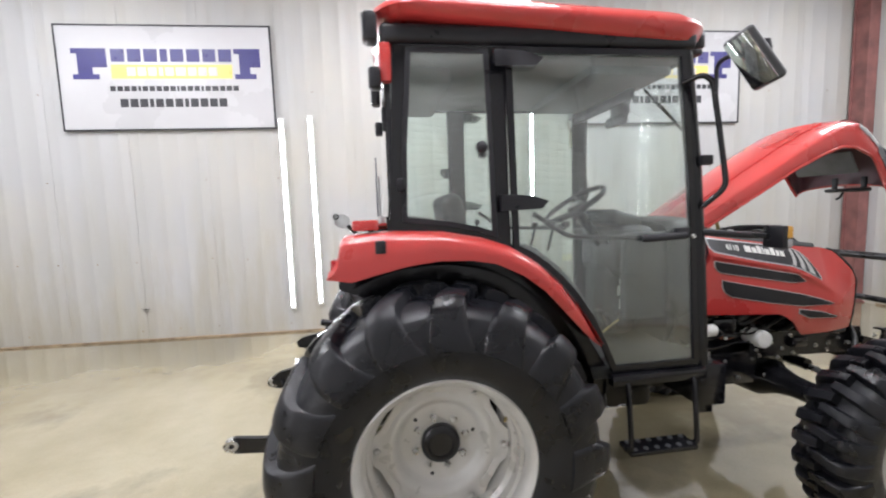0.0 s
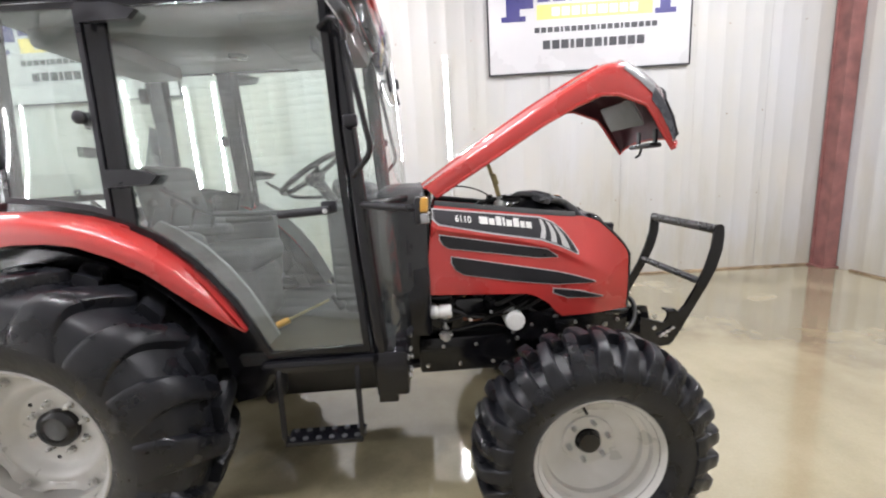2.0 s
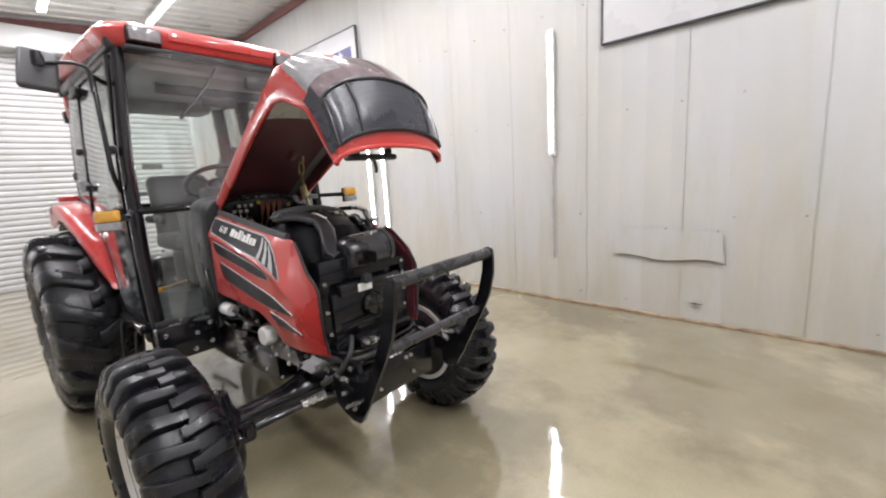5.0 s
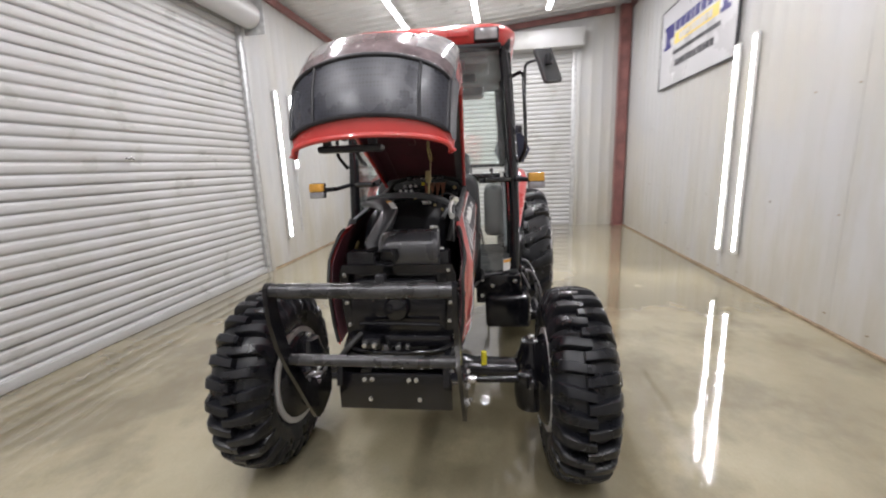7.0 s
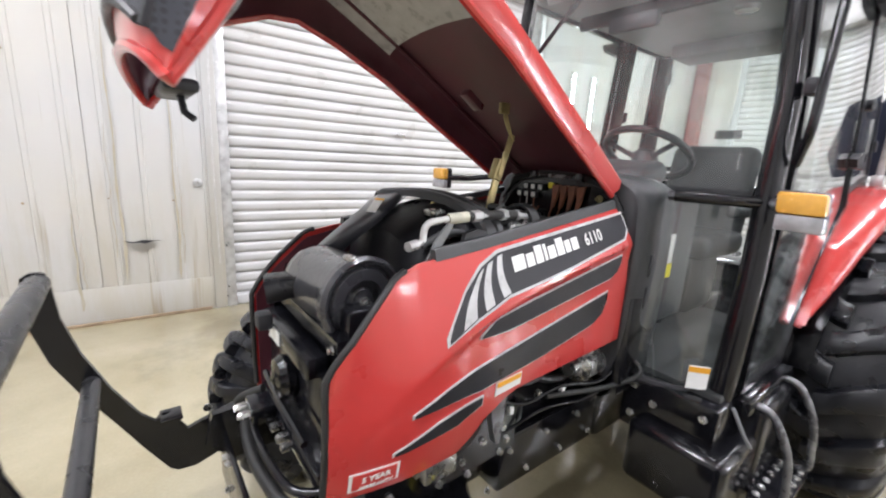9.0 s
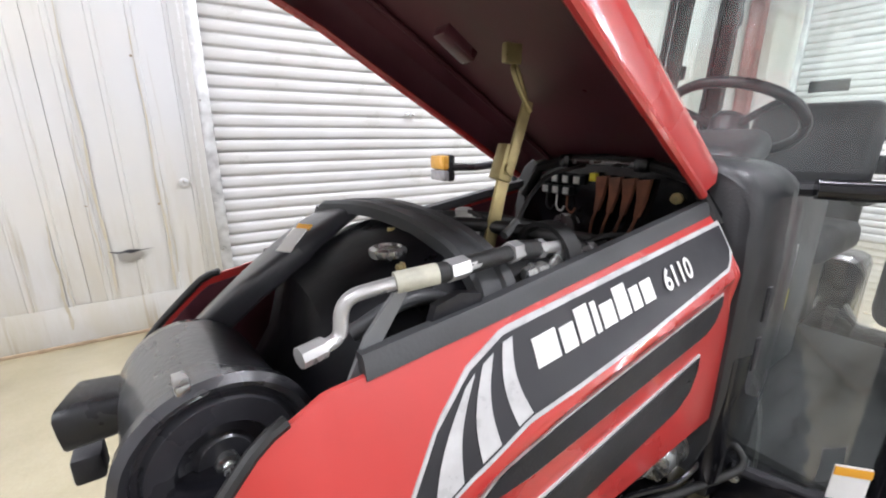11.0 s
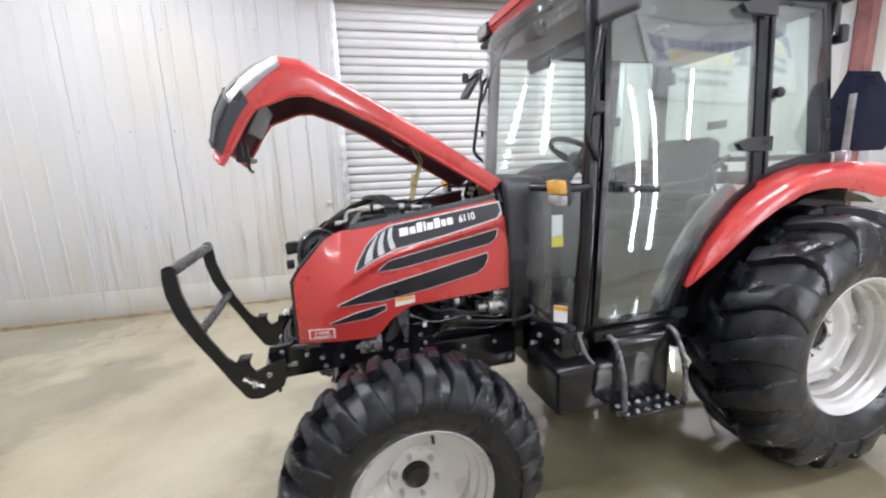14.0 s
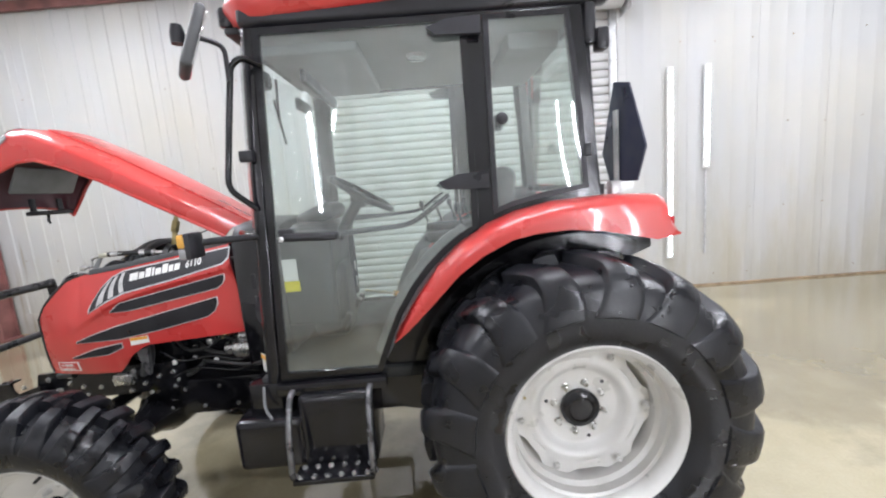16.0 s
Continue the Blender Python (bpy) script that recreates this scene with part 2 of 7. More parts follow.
CONCRETE = wet_concrete()
WALL = material("painted_sheet_metal", (0.437, 0.441, 0.445), 0.46, var=0.03, scale=1.3, stretch=(1.6, 1.6, 0.35), tint=(0.414, 0.412, 0.391), grain=0.02, grain_scale=30, rough_var=0.12)
def grime(mat, colour, lo, hi, most, scale, stretch):
    """Faint stains with streaks over a material's own colour."""
    N, L = mat.node_tree.nodes, mat.node_tree.links
    b = N["Principled BSDF"]
    link = b.inputs["Base Color"].links[0]
    src = link.from_socket
    geo, mp, no = N.new("ShaderNodeNewGeometry"), N.new("ShaderNodeMapping"), N.new("ShaderNodeTexNoise")
    mp.inputs["Scale"].default_value, mp.inputs["Location"].default_value = stretch, (3.1, 7.7, 1.3)
    L.new(geo.outputs["Position"], mp.inputs["Vector"])
    L.new(mp.outputs[0], no.inputs["Vector"])
    no.inputs["Scale"].default_value, no.inputs["Detail"].default_value, no.inputs["Roughness"].default_value = scale, 7, 0.65
    mr, mix = N.new("ShaderNodeMapRange"), N.new("ShaderNodeMixRGB")
    mr.inputs[1].default_value, mr.inputs[2].default_value, mr.inputs[4].default_value = lo, hi, most
    L.new(no.outputs[0], mr.inputs[0])
    L.new(mr.outputs[0], mix.inputs[0])
    L.new(src, mix.inputs[1])
    mix.inputs[2].default_value = (*colour, 1)
    L.new(mix.outputs[0], b.inputs["Base Color"])


grime(WALL, (0.42, 0.37, 0.25), 0.50, 0.80, 0.24, 1.0, (2.6, 2.6, 0.30))
grime(WALL, (0.54, 0.49, 0.36), 0.44, 0.70, 0.32, 1.0, (0.5, 0.5, 0.5))
grime(WALL, (0.34, 0.30, 0.20), 0.60, 0.80, 0.24, 1.0, (6.0, 6.0, 0.45))
def splashed(mat, colour, most):
    """Dried mud thrown up from the floor, in tongues with ragged tops."""
    N, L = mat.node_tree.nodes, mat.node_tree.links
    b = N["Principled BSDF"]
    src = b.inputs["Base Color"].links[0].from_socket
    geo, mp, no, sep = N.new("ShaderNodeNewGeometry"), N.new("ShaderNodeMapping"), N.new("ShaderNodeTexNoise"), N.new("ShaderNodeSeparateXYZ")
    mp.inputs["Scale"].default_value = (3.2, 3.2, 0.55)
    L.new(geo.outputs["Position"], mp.inputs["Vector"])
    L.new(geo.outputs["Position"], sep.inputs[0])
    L.new(mp.outputs[0], no.inputs["Vector"])
    no.inputs["Scale"].default_value, no.inputs["Detail"].default_value, no.inputs["Roughness"].default_value = 1.0, 8, 0.7
    reach, mr, mix = N.new("ShaderNodeMath"), N.new("ShaderNodeMapRange"), N.new("ShaderNodeMixRGB")
    reach.operation, reach.inputs[1].default_value = "MULTIPLY_ADD", -0.17
    L.new(sep.outputs["Z"], reach.inputs[0])
    L.new(no.outputs[0], reach.inputs[2])
    mr.inputs[1].default_value, mr.inputs[2].default_value, mr.inputs[4].default_value = 0.30, 0.56, most
    L.new(reach.outputs[0], mr.inputs[0])
    L.new(mr.outputs[0], mix.inputs[0])
    L.new(src, mix.inputs[1])
    mix.inputs[2].default_value = (*colour, 1)
    L.new(mix.outputs[0], b.inputs["Base Color"])


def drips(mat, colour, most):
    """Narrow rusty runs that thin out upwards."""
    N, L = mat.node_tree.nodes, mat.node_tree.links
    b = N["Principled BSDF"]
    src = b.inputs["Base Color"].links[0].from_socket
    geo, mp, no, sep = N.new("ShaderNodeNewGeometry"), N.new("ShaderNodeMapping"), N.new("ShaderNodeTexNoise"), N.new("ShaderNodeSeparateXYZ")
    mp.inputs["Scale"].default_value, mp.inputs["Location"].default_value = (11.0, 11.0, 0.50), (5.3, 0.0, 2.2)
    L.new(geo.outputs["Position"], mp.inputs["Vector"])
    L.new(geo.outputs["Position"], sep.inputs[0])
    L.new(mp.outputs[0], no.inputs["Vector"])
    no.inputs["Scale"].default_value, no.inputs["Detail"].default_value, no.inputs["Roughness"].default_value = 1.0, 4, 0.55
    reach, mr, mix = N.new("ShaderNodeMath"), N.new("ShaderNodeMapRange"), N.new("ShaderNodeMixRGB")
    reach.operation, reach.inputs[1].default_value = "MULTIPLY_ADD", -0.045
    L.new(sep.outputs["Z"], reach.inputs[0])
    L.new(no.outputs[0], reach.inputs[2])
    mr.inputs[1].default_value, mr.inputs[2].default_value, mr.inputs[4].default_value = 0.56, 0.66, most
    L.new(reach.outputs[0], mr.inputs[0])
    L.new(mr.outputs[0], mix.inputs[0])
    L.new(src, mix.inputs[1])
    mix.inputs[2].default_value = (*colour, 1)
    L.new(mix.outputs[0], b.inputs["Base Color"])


splashed(WALL, (0.36, 0.32, 0.22), 0.55)
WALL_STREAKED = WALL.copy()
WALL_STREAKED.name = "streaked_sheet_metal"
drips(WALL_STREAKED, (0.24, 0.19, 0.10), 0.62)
CEIL = material("white_ceiling_metal", (0.66, 0.66, 0.65), 0.4, var=0.05, scale=2, grain=0.01)
SLAT = material("white_door_slat", (0.44, 0.44, 0.44), 0.38, var=0.06, scale=2.5, tint=(0.40, 0.395, 0.375), grain=0.02, grain_scale=60)
GALV = material("galvanised_steel", (0.62, 0.63, 0.63), 0.42, 0.6, var=0.15, scale=14, grain=0.03)
IRON_RED = material("red_oxide_steel", (0.26, 0.112, 0.102), 0.45, var=0.2, scale=5, grain=0.04)
RUST = material("rusty_base_trim", (0.33, 0.25, 0.16), 0.7, var=0.3, scale=9, tint=(0.15, 0.10, 0.06), grain=0.1)
RED = material("red_tractor_paint", (0.55, 0.046, 0.042), 0.30, coat=0.75, var=0.06, scale=3, grain=0.006, grain_scale=90, rough_var=0.08)
# maroon primer, darkened for the shade under the hood and behind panels
SHADED_PRIMER = material("shaded_primer", (0.125, 0.036, 0.050), 0.42, var=0.2, scale=7, grain=0.03)
BLACK = material("black_enamel", (0.009, 0.009, 0.0115), 0.17, coat=0.1, var=0.25, scale=9, grain=0.02, rough_var=0.10, spec=0.42)
PLASTIC = material("black_plastic", (0.020, 0.020, 0.024), 0.40, var=0.2, scale=8, grain=0.05, grain_scale=260, spec=0.38)
GREY = material("dark_grey_plastic", (0.055, 0.057, 0.06), 0.48, var=0.15, scale=8, grain=0.06, grain_scale=240)
SMOKE = material("smoky_strip", (0.19, 0.15, 0.16), 0.14, coat=0.8, var=0.2, scale=18, grain=0.01)
RUBBER = material("wet_rubber", (0.0105, 0.0112, 0.0145), 0.36, coat=0.07, coat_rough=0.16, var=0.20, scale=10, grain=0.14, grain_scale=70, rough_var=0.22, spec=0.38)
GUARD = material("worn_black_tube", (0.055, 0.055, 0.058), 0.30, 0.3, var=0.25, scale=14, grain=0.04)
COWL_GREY = material("charcoal_plastic", (0.034, 0.035, 0.038), 0.42, var=0.15, scale=8, grain=0.06, grain_scale=260)
# dusty black plastic; its grey tone also holds the sheen of the lamps
DUSTY_SHEEN = material("dusty_sheen_plastic", (0.045, 0.046, 0.052), 0.32, coat=0.6, var=0.3, scale=5, tint=(0.022, 0.022, 0.026), grain=0.06, grain_scale=120)
SHROUD = material("dull_black_plastic", (0.007, 0.007, 0.009), 0.40, var=0.25, scale=10, grain=0.04, grain_scale=60, spec=0.14)
TAPE = material("pale_tape", (0.55, 0.54, 0.44), 0.5, var=0.15, scale=40, grain=0.03)
HOSE = material("rubber_hose", (0.018, 0.018, 0.018), 0.5, var=0.2, scale=20, grain=0.05)
RIM = material("silver_white_rim", (0.63, 0.625, 0.61), 0.36, 0.15, var=0.06, scale=7, tint=(0.54, 0.53, 0.50), grain=0.03, coat=0.1)
STEEL = material("bright_steel", (0.62, 0.62, 0.61), 0.28, 0.9, var=0.15, scale=30, grain=0.03)
LAMP_GREY = material("lamp_grey", (0.20, 0.205, 0.21), 0.45, var=0.12, scale=12, grain=0.02)
ALU = material("dull_aluminium", (0.60, 0.60, 0.60), 0.38, 0.7, var=0.08, scale=20, grain=0.0)
TUBE_BLACK = material("worn_step_tube", (0.20, 0.20, 0.21), 0.32, 0.6, var=0.3, scale=18, grain=0.03)
BRASS = material("zinc_yellow_steel", (0.44, 0.36, 0.17), 0.4, 0.5, var=0.2, scale=20, grain=0.04)
AMBER = material("amber_lens", (0.66, 0.35, 0.06), 0.18, coat=0.5, var=0.1, scale=30, grain=0.02)
CLEAR = material("clear_lens", (0.30, 0.30, 0.31), 0.10, coat=0.8, var=0.15, scale=25, grain=0.02)
WHITE = material("white_sticker", (0.82, 0.82, 0.80), 0.4, var=0.04, scale=20, grain=0.0)
YELLOW = material("yellow_sticker", (0.80, 0.70, 0.03), 0.4, var=0.05, scale=20, grain=0.0)
SIGN_YELLOW = material("sign_yellow", (0.80, 0.62, 0.17), 0.4, var=0.04, scale=10, grain=0.0)
ORANGE = material("orange_sticker", (0.80, 0.38, 0.03), 0.4, var=0.05, scale=20, grain=0.0)
STICKER_RED = material("red_sticker", (0.60, 0.06, 0.05), 0.4, var=0.05, scale=20, grain=0.0)
NAVY = material("navy_print", (0.035, 0.032, 0.17), 0.4, var=0.06, scale=10, grain=0.0)
INK = material("black_print", (0.02, 0.02, 0.025), 0.45, var=0.1, scale=10, grain=0.0)
SILVER = material("silver_decal", (0.55, 0.55, 0.55), 0.35, var=0.08, scale=30, grain=0.0)
SIGN_WHITE = material("white_sign_face", (0.56, 0.56, 0.57), 0.32, var=0.04, scale=1.2, grain=0.01)
SEAT = material("grey_vinyl", (0.04, 0.042, 0.045), 0.6, var=0.15, scale=9, grain=0.03, grain_scale=120)
LINER = material("headliner", (0.22, 0.23, 0.235), 0.8, var=0.12, scale=8, grain=0.08, grain_scale=300)
DECK = material("rubber_floor_mat", (0.022, 0.024, 0.024), 0.7, var=0.2, scale=9, grain=0.02)
MIRROR = material("mirror_glass", (0.85, 0.86, 0.87), 0.03, 1.0, var=0.02, grain=0.0, rough_var=0.01)
TAIL = material("red_lens", (0.45, 0.01, 0.015), 0.15, coat=0.6, var=0.1, scale=30, grain=0.02)
HARNESS = material("brown_harness", (0.28, 0.10, 0.05), 0.55, var=0.2, scale=30, grain=0.05)
SMV = material("dark_blue_sign_back", (0.02, 0.025, 0.055), 0.4, var=0.15, scale=10, grain=0.03)
GRILLE = material("perforated_grille", (0.05, 0.052, 0.055), 0.3, var=0.1, scale=8, grain=0.0)
_n = GRILLE.node_tree
_v = _n.nodes.new("ShaderNodeTexVoronoi")
_v.inputs["Scale"].default_value, _v.inputs["Randomness"].default_value = 85, 0.05
_g = _n.nodes.new("ShaderNodeNewGeometry")
_n.links.new(_g.outputs["Position"], _v.inputs["Vector"])
_r = _n.nodes.new("ShaderNodeValToRGB")
_r.color_ramp.elements[0].position, _r.color_ramp.elements[0].color = 0.30, (0.020, 0.020, 0.025, 1)
_r.color_ramp.elements[1].position, _r.color_ramp.elements[1].color = 0.42, (0.036, 0.038, 0.048, 1)
_n.links.new(_v.outputs["Distance"], _r.inputs[0])
_n.links.new(_r.outputs[0], _n.nodes["Principled BSDF"].inputs["Base Color"])
SCREEN = pane_glass("tinted_screen_glass", (0.968, 0.994, 0.980), 0.22, 2.2, 3.8)
GLASS = pane_glass("tinted_cab_glass", (0.938, 0.980, 0.958), 1.1, 1.0, 3.3)   # seen through both faces of a pane
TUBE_ON = glow("lit_tube", (0.985, 0.985, 1.055), TUBE_GLOW)
CEIL_ON = glow("lit_diffuser", (0.985, 0.985, 1.055), 14.0)

# ---- the room ----
def at_room(bm):
    bm.transform(ROOM)
    return bm


def structure(name, bm, mat, label, category):
    return tagged(new(name, mesh_of(name, at_room(bm), mat)), label, category, kind="structure")


floor_bm = bmesh.new()
box(floor_bm, ((WEST + EAST) / 2, (NORTH + SOUTH) / 2, -0.1), (EAST - WEST + 0.8, NORTH - SOUTH + 0.8, 0.2))
floor = structure("floor", floor_bm, CONCRETE, "wet tan concrete floor, glossy with puddles", "floor")

S_DOOR = (-1.73, 2.14, 3.56)          # from, to, head
W_DOOR = (-2.34, 2.11, 3.98)

# backing walls with real openings
T = 0.2
bm = boxed(((WEST + EAST) / 2, NORTH + 0.03 + T / 2, 2.5), (EAST - WEST + 0.6, T, 5.0))
wall_north = structure("wall_north", bm, WALL, "white ribbed sheet metal wall with grime streaks", "wall")
bm = boxed((EAST + 0.03 + T / 2, (NORTH + SOUTH) / 2, 2.5), (T, NORTH - SOUTH + 0.05, 5.0))
wall_east = structure("wall_east", bm, WALL, "white ribbed sheet metal end wall", "wall")
bm = bmesh.new()
y = SOUTH - 0.03 - T / 2
box(bm, ((WEST - 0.3 + S_DOOR[0]) / 2, y, 2.5), (S_DOOR[0] - WEST + 0.3, T, 5.0))
box(bm, ((EAST + 0.3 + S_DOOR[1]) / 2, y, 2.5), (EAST + 0.3 - S_DOOR[1], T, 5.0))
box(bm, ((S_DOOR[0] + S_DOOR[1]) / 2, y, (5 + S_DOOR[2]) / 2), (S_DOOR[1] - S_DOOR[0], T, 5.0 - S_DOOR[2]))
wall_south = structure("wall_south", bm, WALL, "white ribbed sheet metal wall round a roller door", "wall")
bm = bmesh.new()
x = WEST - 0.03 - T / 2
box(bm, (x, (SOUTH - 0.02 + W_DOOR[0]) / 2, 2.5), (T, W_DOOR[0] - SOUTH + 0.02, 5.0))
box(bm, (x, (NORTH + 0.02 + W_DOOR[1]) / 2, 2.5), (T, NORTH + 0.02 - W_DOOR[1], 5.0))
box(bm, (x, (W_DOOR[0] + W_DOOR[1]) / 2, (5 + W_DOOR[2]) / 2), (T, W_DOOR[1] - W_DOOR[0], 5.0 - W_DOOR[2]))
wall_west = structure("wall_west", bm, WALL, "white ribbed sheet metal end wall round a roller door", "wall")


def rib_profile(width, pitch=0.2285, high=0.0042, steep=0.0):
    n = max(1, round(width / pitch))
    p = width / n
    pts = [(0.0, 0.0)]
    for i in range(n):
        c = (i + 0.5) * p
        pts += [(c - 0.030 + steep, 0.0), (c - 0.013, high), (c + 0.013, high), (c + 0.030 - steep, 0.0)]
    return pts + [(width, 0.0)]


PANELS = {}


def wall_panel(parent, a, b, z0, z1a, z1b, side, at):
    """One ribbed sheet on a wall from a to b, its head from z1a to z1b."""
    w = b - a
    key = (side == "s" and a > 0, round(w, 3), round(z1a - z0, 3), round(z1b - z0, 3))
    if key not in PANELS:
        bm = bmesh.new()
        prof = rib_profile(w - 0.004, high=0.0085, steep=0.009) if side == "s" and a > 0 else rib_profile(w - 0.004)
        lo = [bm.verts.new((p, h, 0)) for p, h in prof]
        hi = [bm.verts.new((p, h, z1a - z0 + (z1b - z1a) * p / w)) for p, h in prof]
        back_lo = [bm.verts.new((p, -0.004, 0)) for p in (0.0, w - 0.004)]
        back_hi = [bm.verts.new((p, -0.004, z1a - z0 + (z1b - z1a) * p / w)) for p in (0.0, w - 0.004)]
        for i in range(len(lo) - 1):
            bm.faces.new((lo[i], lo[i + 1], hi[i + 1], hi[i]))
        bm.faces.new((back_lo[0], back_hi[0], back_hi[1], back_lo[1]))
        bm.faces.new((lo[0], hi[0], back_hi[0], back_lo[0]))
        bm.faces.new((lo[-1], back_lo[1], back_hi[1], hi[-1]))
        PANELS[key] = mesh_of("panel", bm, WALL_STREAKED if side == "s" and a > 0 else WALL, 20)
    ob = new("panel", PANELS[key])
    turn, place = {"n": (180, (b, at)), "s": (0, (a, at)), "w": (-90, (at, b)), "e": (90, (at, a))}[side]
    jig = random.uniform(-0.002, 0.002)
    m = ROOM @ pose(place[0], place[1], z0, 0, 0, turn) @ Matrix.Translation((0, jig, 0))
    if side in "n":
        m = ROOM @ pose(b, at, z0, 0, 0, 180) @ Matrix.Translation((0, jig, 0))
    ob.matrix_world = m
    ob.parent = parent
    return ob


def run(parent, a, b, z0, head, side, at, width=0.915):
    n = max(1, round((b - a) / width))
    w = (b - a) / n
    for i in range(n):
        p, q = a + i * w, a + (i + 1) * w
        zp, zq = head(p), head(q)
        if side in "nw":                # these run the other way
            zp, zq = zq, zp
        wall_panel(parent, p, q, z0, zp, zq, side, at)


# ceiling: ribbed sheets across the room, sloping down to the south
bm = bmesh.new()
prof = rib_profile(EAST - WEST + 0.3, 0.3, 0.03)
rows = []
for v in (SOUTH - 0.1, NORTH + 0.1):
    rows.append([bm.verts.new((WEST - 0.15 + p, v, ceil_z(v) + 0.05 - h)) for p, h in prof])
tops = [[bm.verts.new((x, v, ceil_z(v) + 0.16)) for x in (WEST - 0.15, EAST + 0.15)] for v in (SOUTH - 0.1, NORTH + 0.1)]
for i in range(len(prof) - 1):
    bm.faces.new((rows[0][i], rows[0][i + 1], rows[1][i + 1], rows[1][i]))
bm.faces.new((tops[0][0], tops[1][0], tops[1][1], tops[0][1]))
for k in (0, 1):
    bm.faces.new((rows[k][0], rows[k][-1], tops[k][1], tops[k][0]))
for k in (0, -1):
    bm.faces.new((rows[0][k], rows[1][k], tops[1][k], tops[0][k]))
ceiling = structure("ceiling", bm, CEIL, "white ribbed metal ceiling sloping to one side", "ceiling")

# red steel frame at the ends and along the eaves
def column(name, u, v):
    bm = bmesh.new()
    h = ceil_z(v) - 0.02
    box(bm, (u, v - 0.10, h / 2), (0.16, 0.014, h))
    box(bm, (u, v + 0.10, h / 2), (0.16, 0.014, h))
    box(bm, (u, v, h / 2), (0.10, 0.186, h))
    box(bm, (u, v, 0.012), (0.22, 0.26, 0.02))
    return structure(name, bm, IRON_RED, "dark red steel corner column", "column")


for u in (WEST + 0.10, EAST - 0.10):
    for v in (NORTH - 0.14, SOUTH + 0.14):
        column("column", u, v)
for v, s in ((NORTH, -1), (SOUTH, 1)):
    bm = boxed(((WEST + EAST) / 2, v + s * 0.045, ceil_z(v) - 0.07), (EAST - WEST - 0.36, 0.05, 0.12), bevel=0.006)
    structure("beam", bm, IRON_RED, "dark red steel eave beam", "beam")
for u in (WEST + 0.05, EAST - 0.05):
    s = (ceil_z(NORTH) - ceil_z(SOUTH)) / (NORTH - SOUTH)
    bm = boxed((u, (NORTH + SOUTH) / 2, ceil_z((NORTH + SOUTH) / 2) - 0.07), (0.06, NORTH - SOUTH - 0.7, 0.12),
               rot=Matrix.Rotation(math.atan(s), 3, "X"))
    structure("beam", bm, IRON_RED, "dark red steel end rafter", "beam")

# rusty base trim along the wall feet
for name, c, size in (("baseboard", ((WEST + EAST) / 2, NORTH - 0.012, 0.012), (EAST - WEST - 0.3, 0.03, 0.024)),
                      ("baseboard", ((WEST + S_DOOR[0]) / 2, SOUTH + 0.012, 0.012), (S_DOOR[0] - WEST - 0.3, 0.03, 0.024)),
                      ("baseboard", ((EAST + S_DOOR[1]) / 2 + 0.03, SOUTH + 0.012, 0.012), (EAST - S_DOOR[1] - 0.3, 0.03, 0.024)),
                      ("baseboard", (EAST - 0.012, 0.05, 0.012), (0.03, NORTH - SOUTH - 0.8, 0.024))):
    structure(name, boxed(c, size, bevel=0.004), RUST, "rust-stained metal base trim", "baseboard")


# ---- roller doors ----
def slat_mesh(width, high):
    bm = bmesh.new()
    prof = [(0.0, 0.0), (0.0, 0.007), (0.012, 0.17 * high), (0.0165, 0.30 * high), (0.0175, 0.5 * high), (0.0165, 0.72 * high), (0.012, 0.88 * high), (0.001, high - 0.005), (0.0, high)]
    a = [bm.verts.new((-width / 2, -p, z)) for p, z in prof]
    b = [bm.verts.new((width / 2, -p, z)) for p, z in prof]
    for i in range(len(prof) - 1):
        bm.faces.new((a[i], b[i], b[i + 1], a[i + 1]))
    bm.faces.new(a[::-1])
    bm.faces.new(b)
    bm.faces.new((a[0], a[-1], b[-1], b[0]))
    return mesh_of("slat", bm, SLAT, 50)


def roller_door(name, m, width, high, label, drum):
    """A door seen towards its +y: the slats bulge to -y."""
    door = thing(name, label, "roller door", ROOM @ m, kind="structure")
    n = round(high / 0.099)
    h = high / n
    me = slat_mesh(width, h)
    for i in range(n):
        ob = new("slat", me)
        ob.parent = door
        ob.location = (0, random.uniform(-0.002, 0.002), i * h + 0.004)
    for s in (-1, 1):
        bm = bmesh.new()
        box(bm, (s * (width / 2 + 0.01), -0.045, high / 2), (0.09, 0.05, high), bevel=0.004)
        jamb = part("guide_rail", bm, GALV, door)
        for k in range(9):
            bolt = part("bolt", lathed([(0.0, 0), (0.009, 0), (0.009, -0.008), (0.0, -0.010)], (s * (width / 2 + 0.03), -0.072, 0.2 + k * (high - 0.4) / 8), "y", 6), STEEL, jamb)
    bm = bmesh.new()
    box(bm, (0, -0.03, 0.045), (width, 0.045, 0.085), bevel=0.006)
    part("bottom_bar", bm, SLAT, door)
    bm = bmesh.new()
    if drum == "box":
        box(bm, (0, -0.17, high + 0.17), (width + 0.32, 0.36, 0.37), bevel=0.02)
        part("drum_cover", bm, SLAT, door)
    else:
        lathe(bm, [(0.0, -width / 2 - 0.06), (0.17, -width / 2 - 0.06), (0.17, width / 2 + 0.06), (0.0, width / 2 + 0.06)], (0, -0.20, high + 0.13), "x", 28)
        part("drum", bm, SLAT, door)
        for s in (-1, 1):
            part("bracket", boxed((s * (width / 2 + 0.10), -0.2, high + 0.12), (0.012, 0.4, 0.46), bevel=0.01), GALV, door)
    bm = bmesh.new()
    box(bm, (-0.1 if drum == "box" else -0.16, -0.05, 1.72 if drum != "box" else 1.0), (0.10, 0.012, 0.03), bevel=0.004)
    part("slide_latch", bm, STEEL, door)
    return door


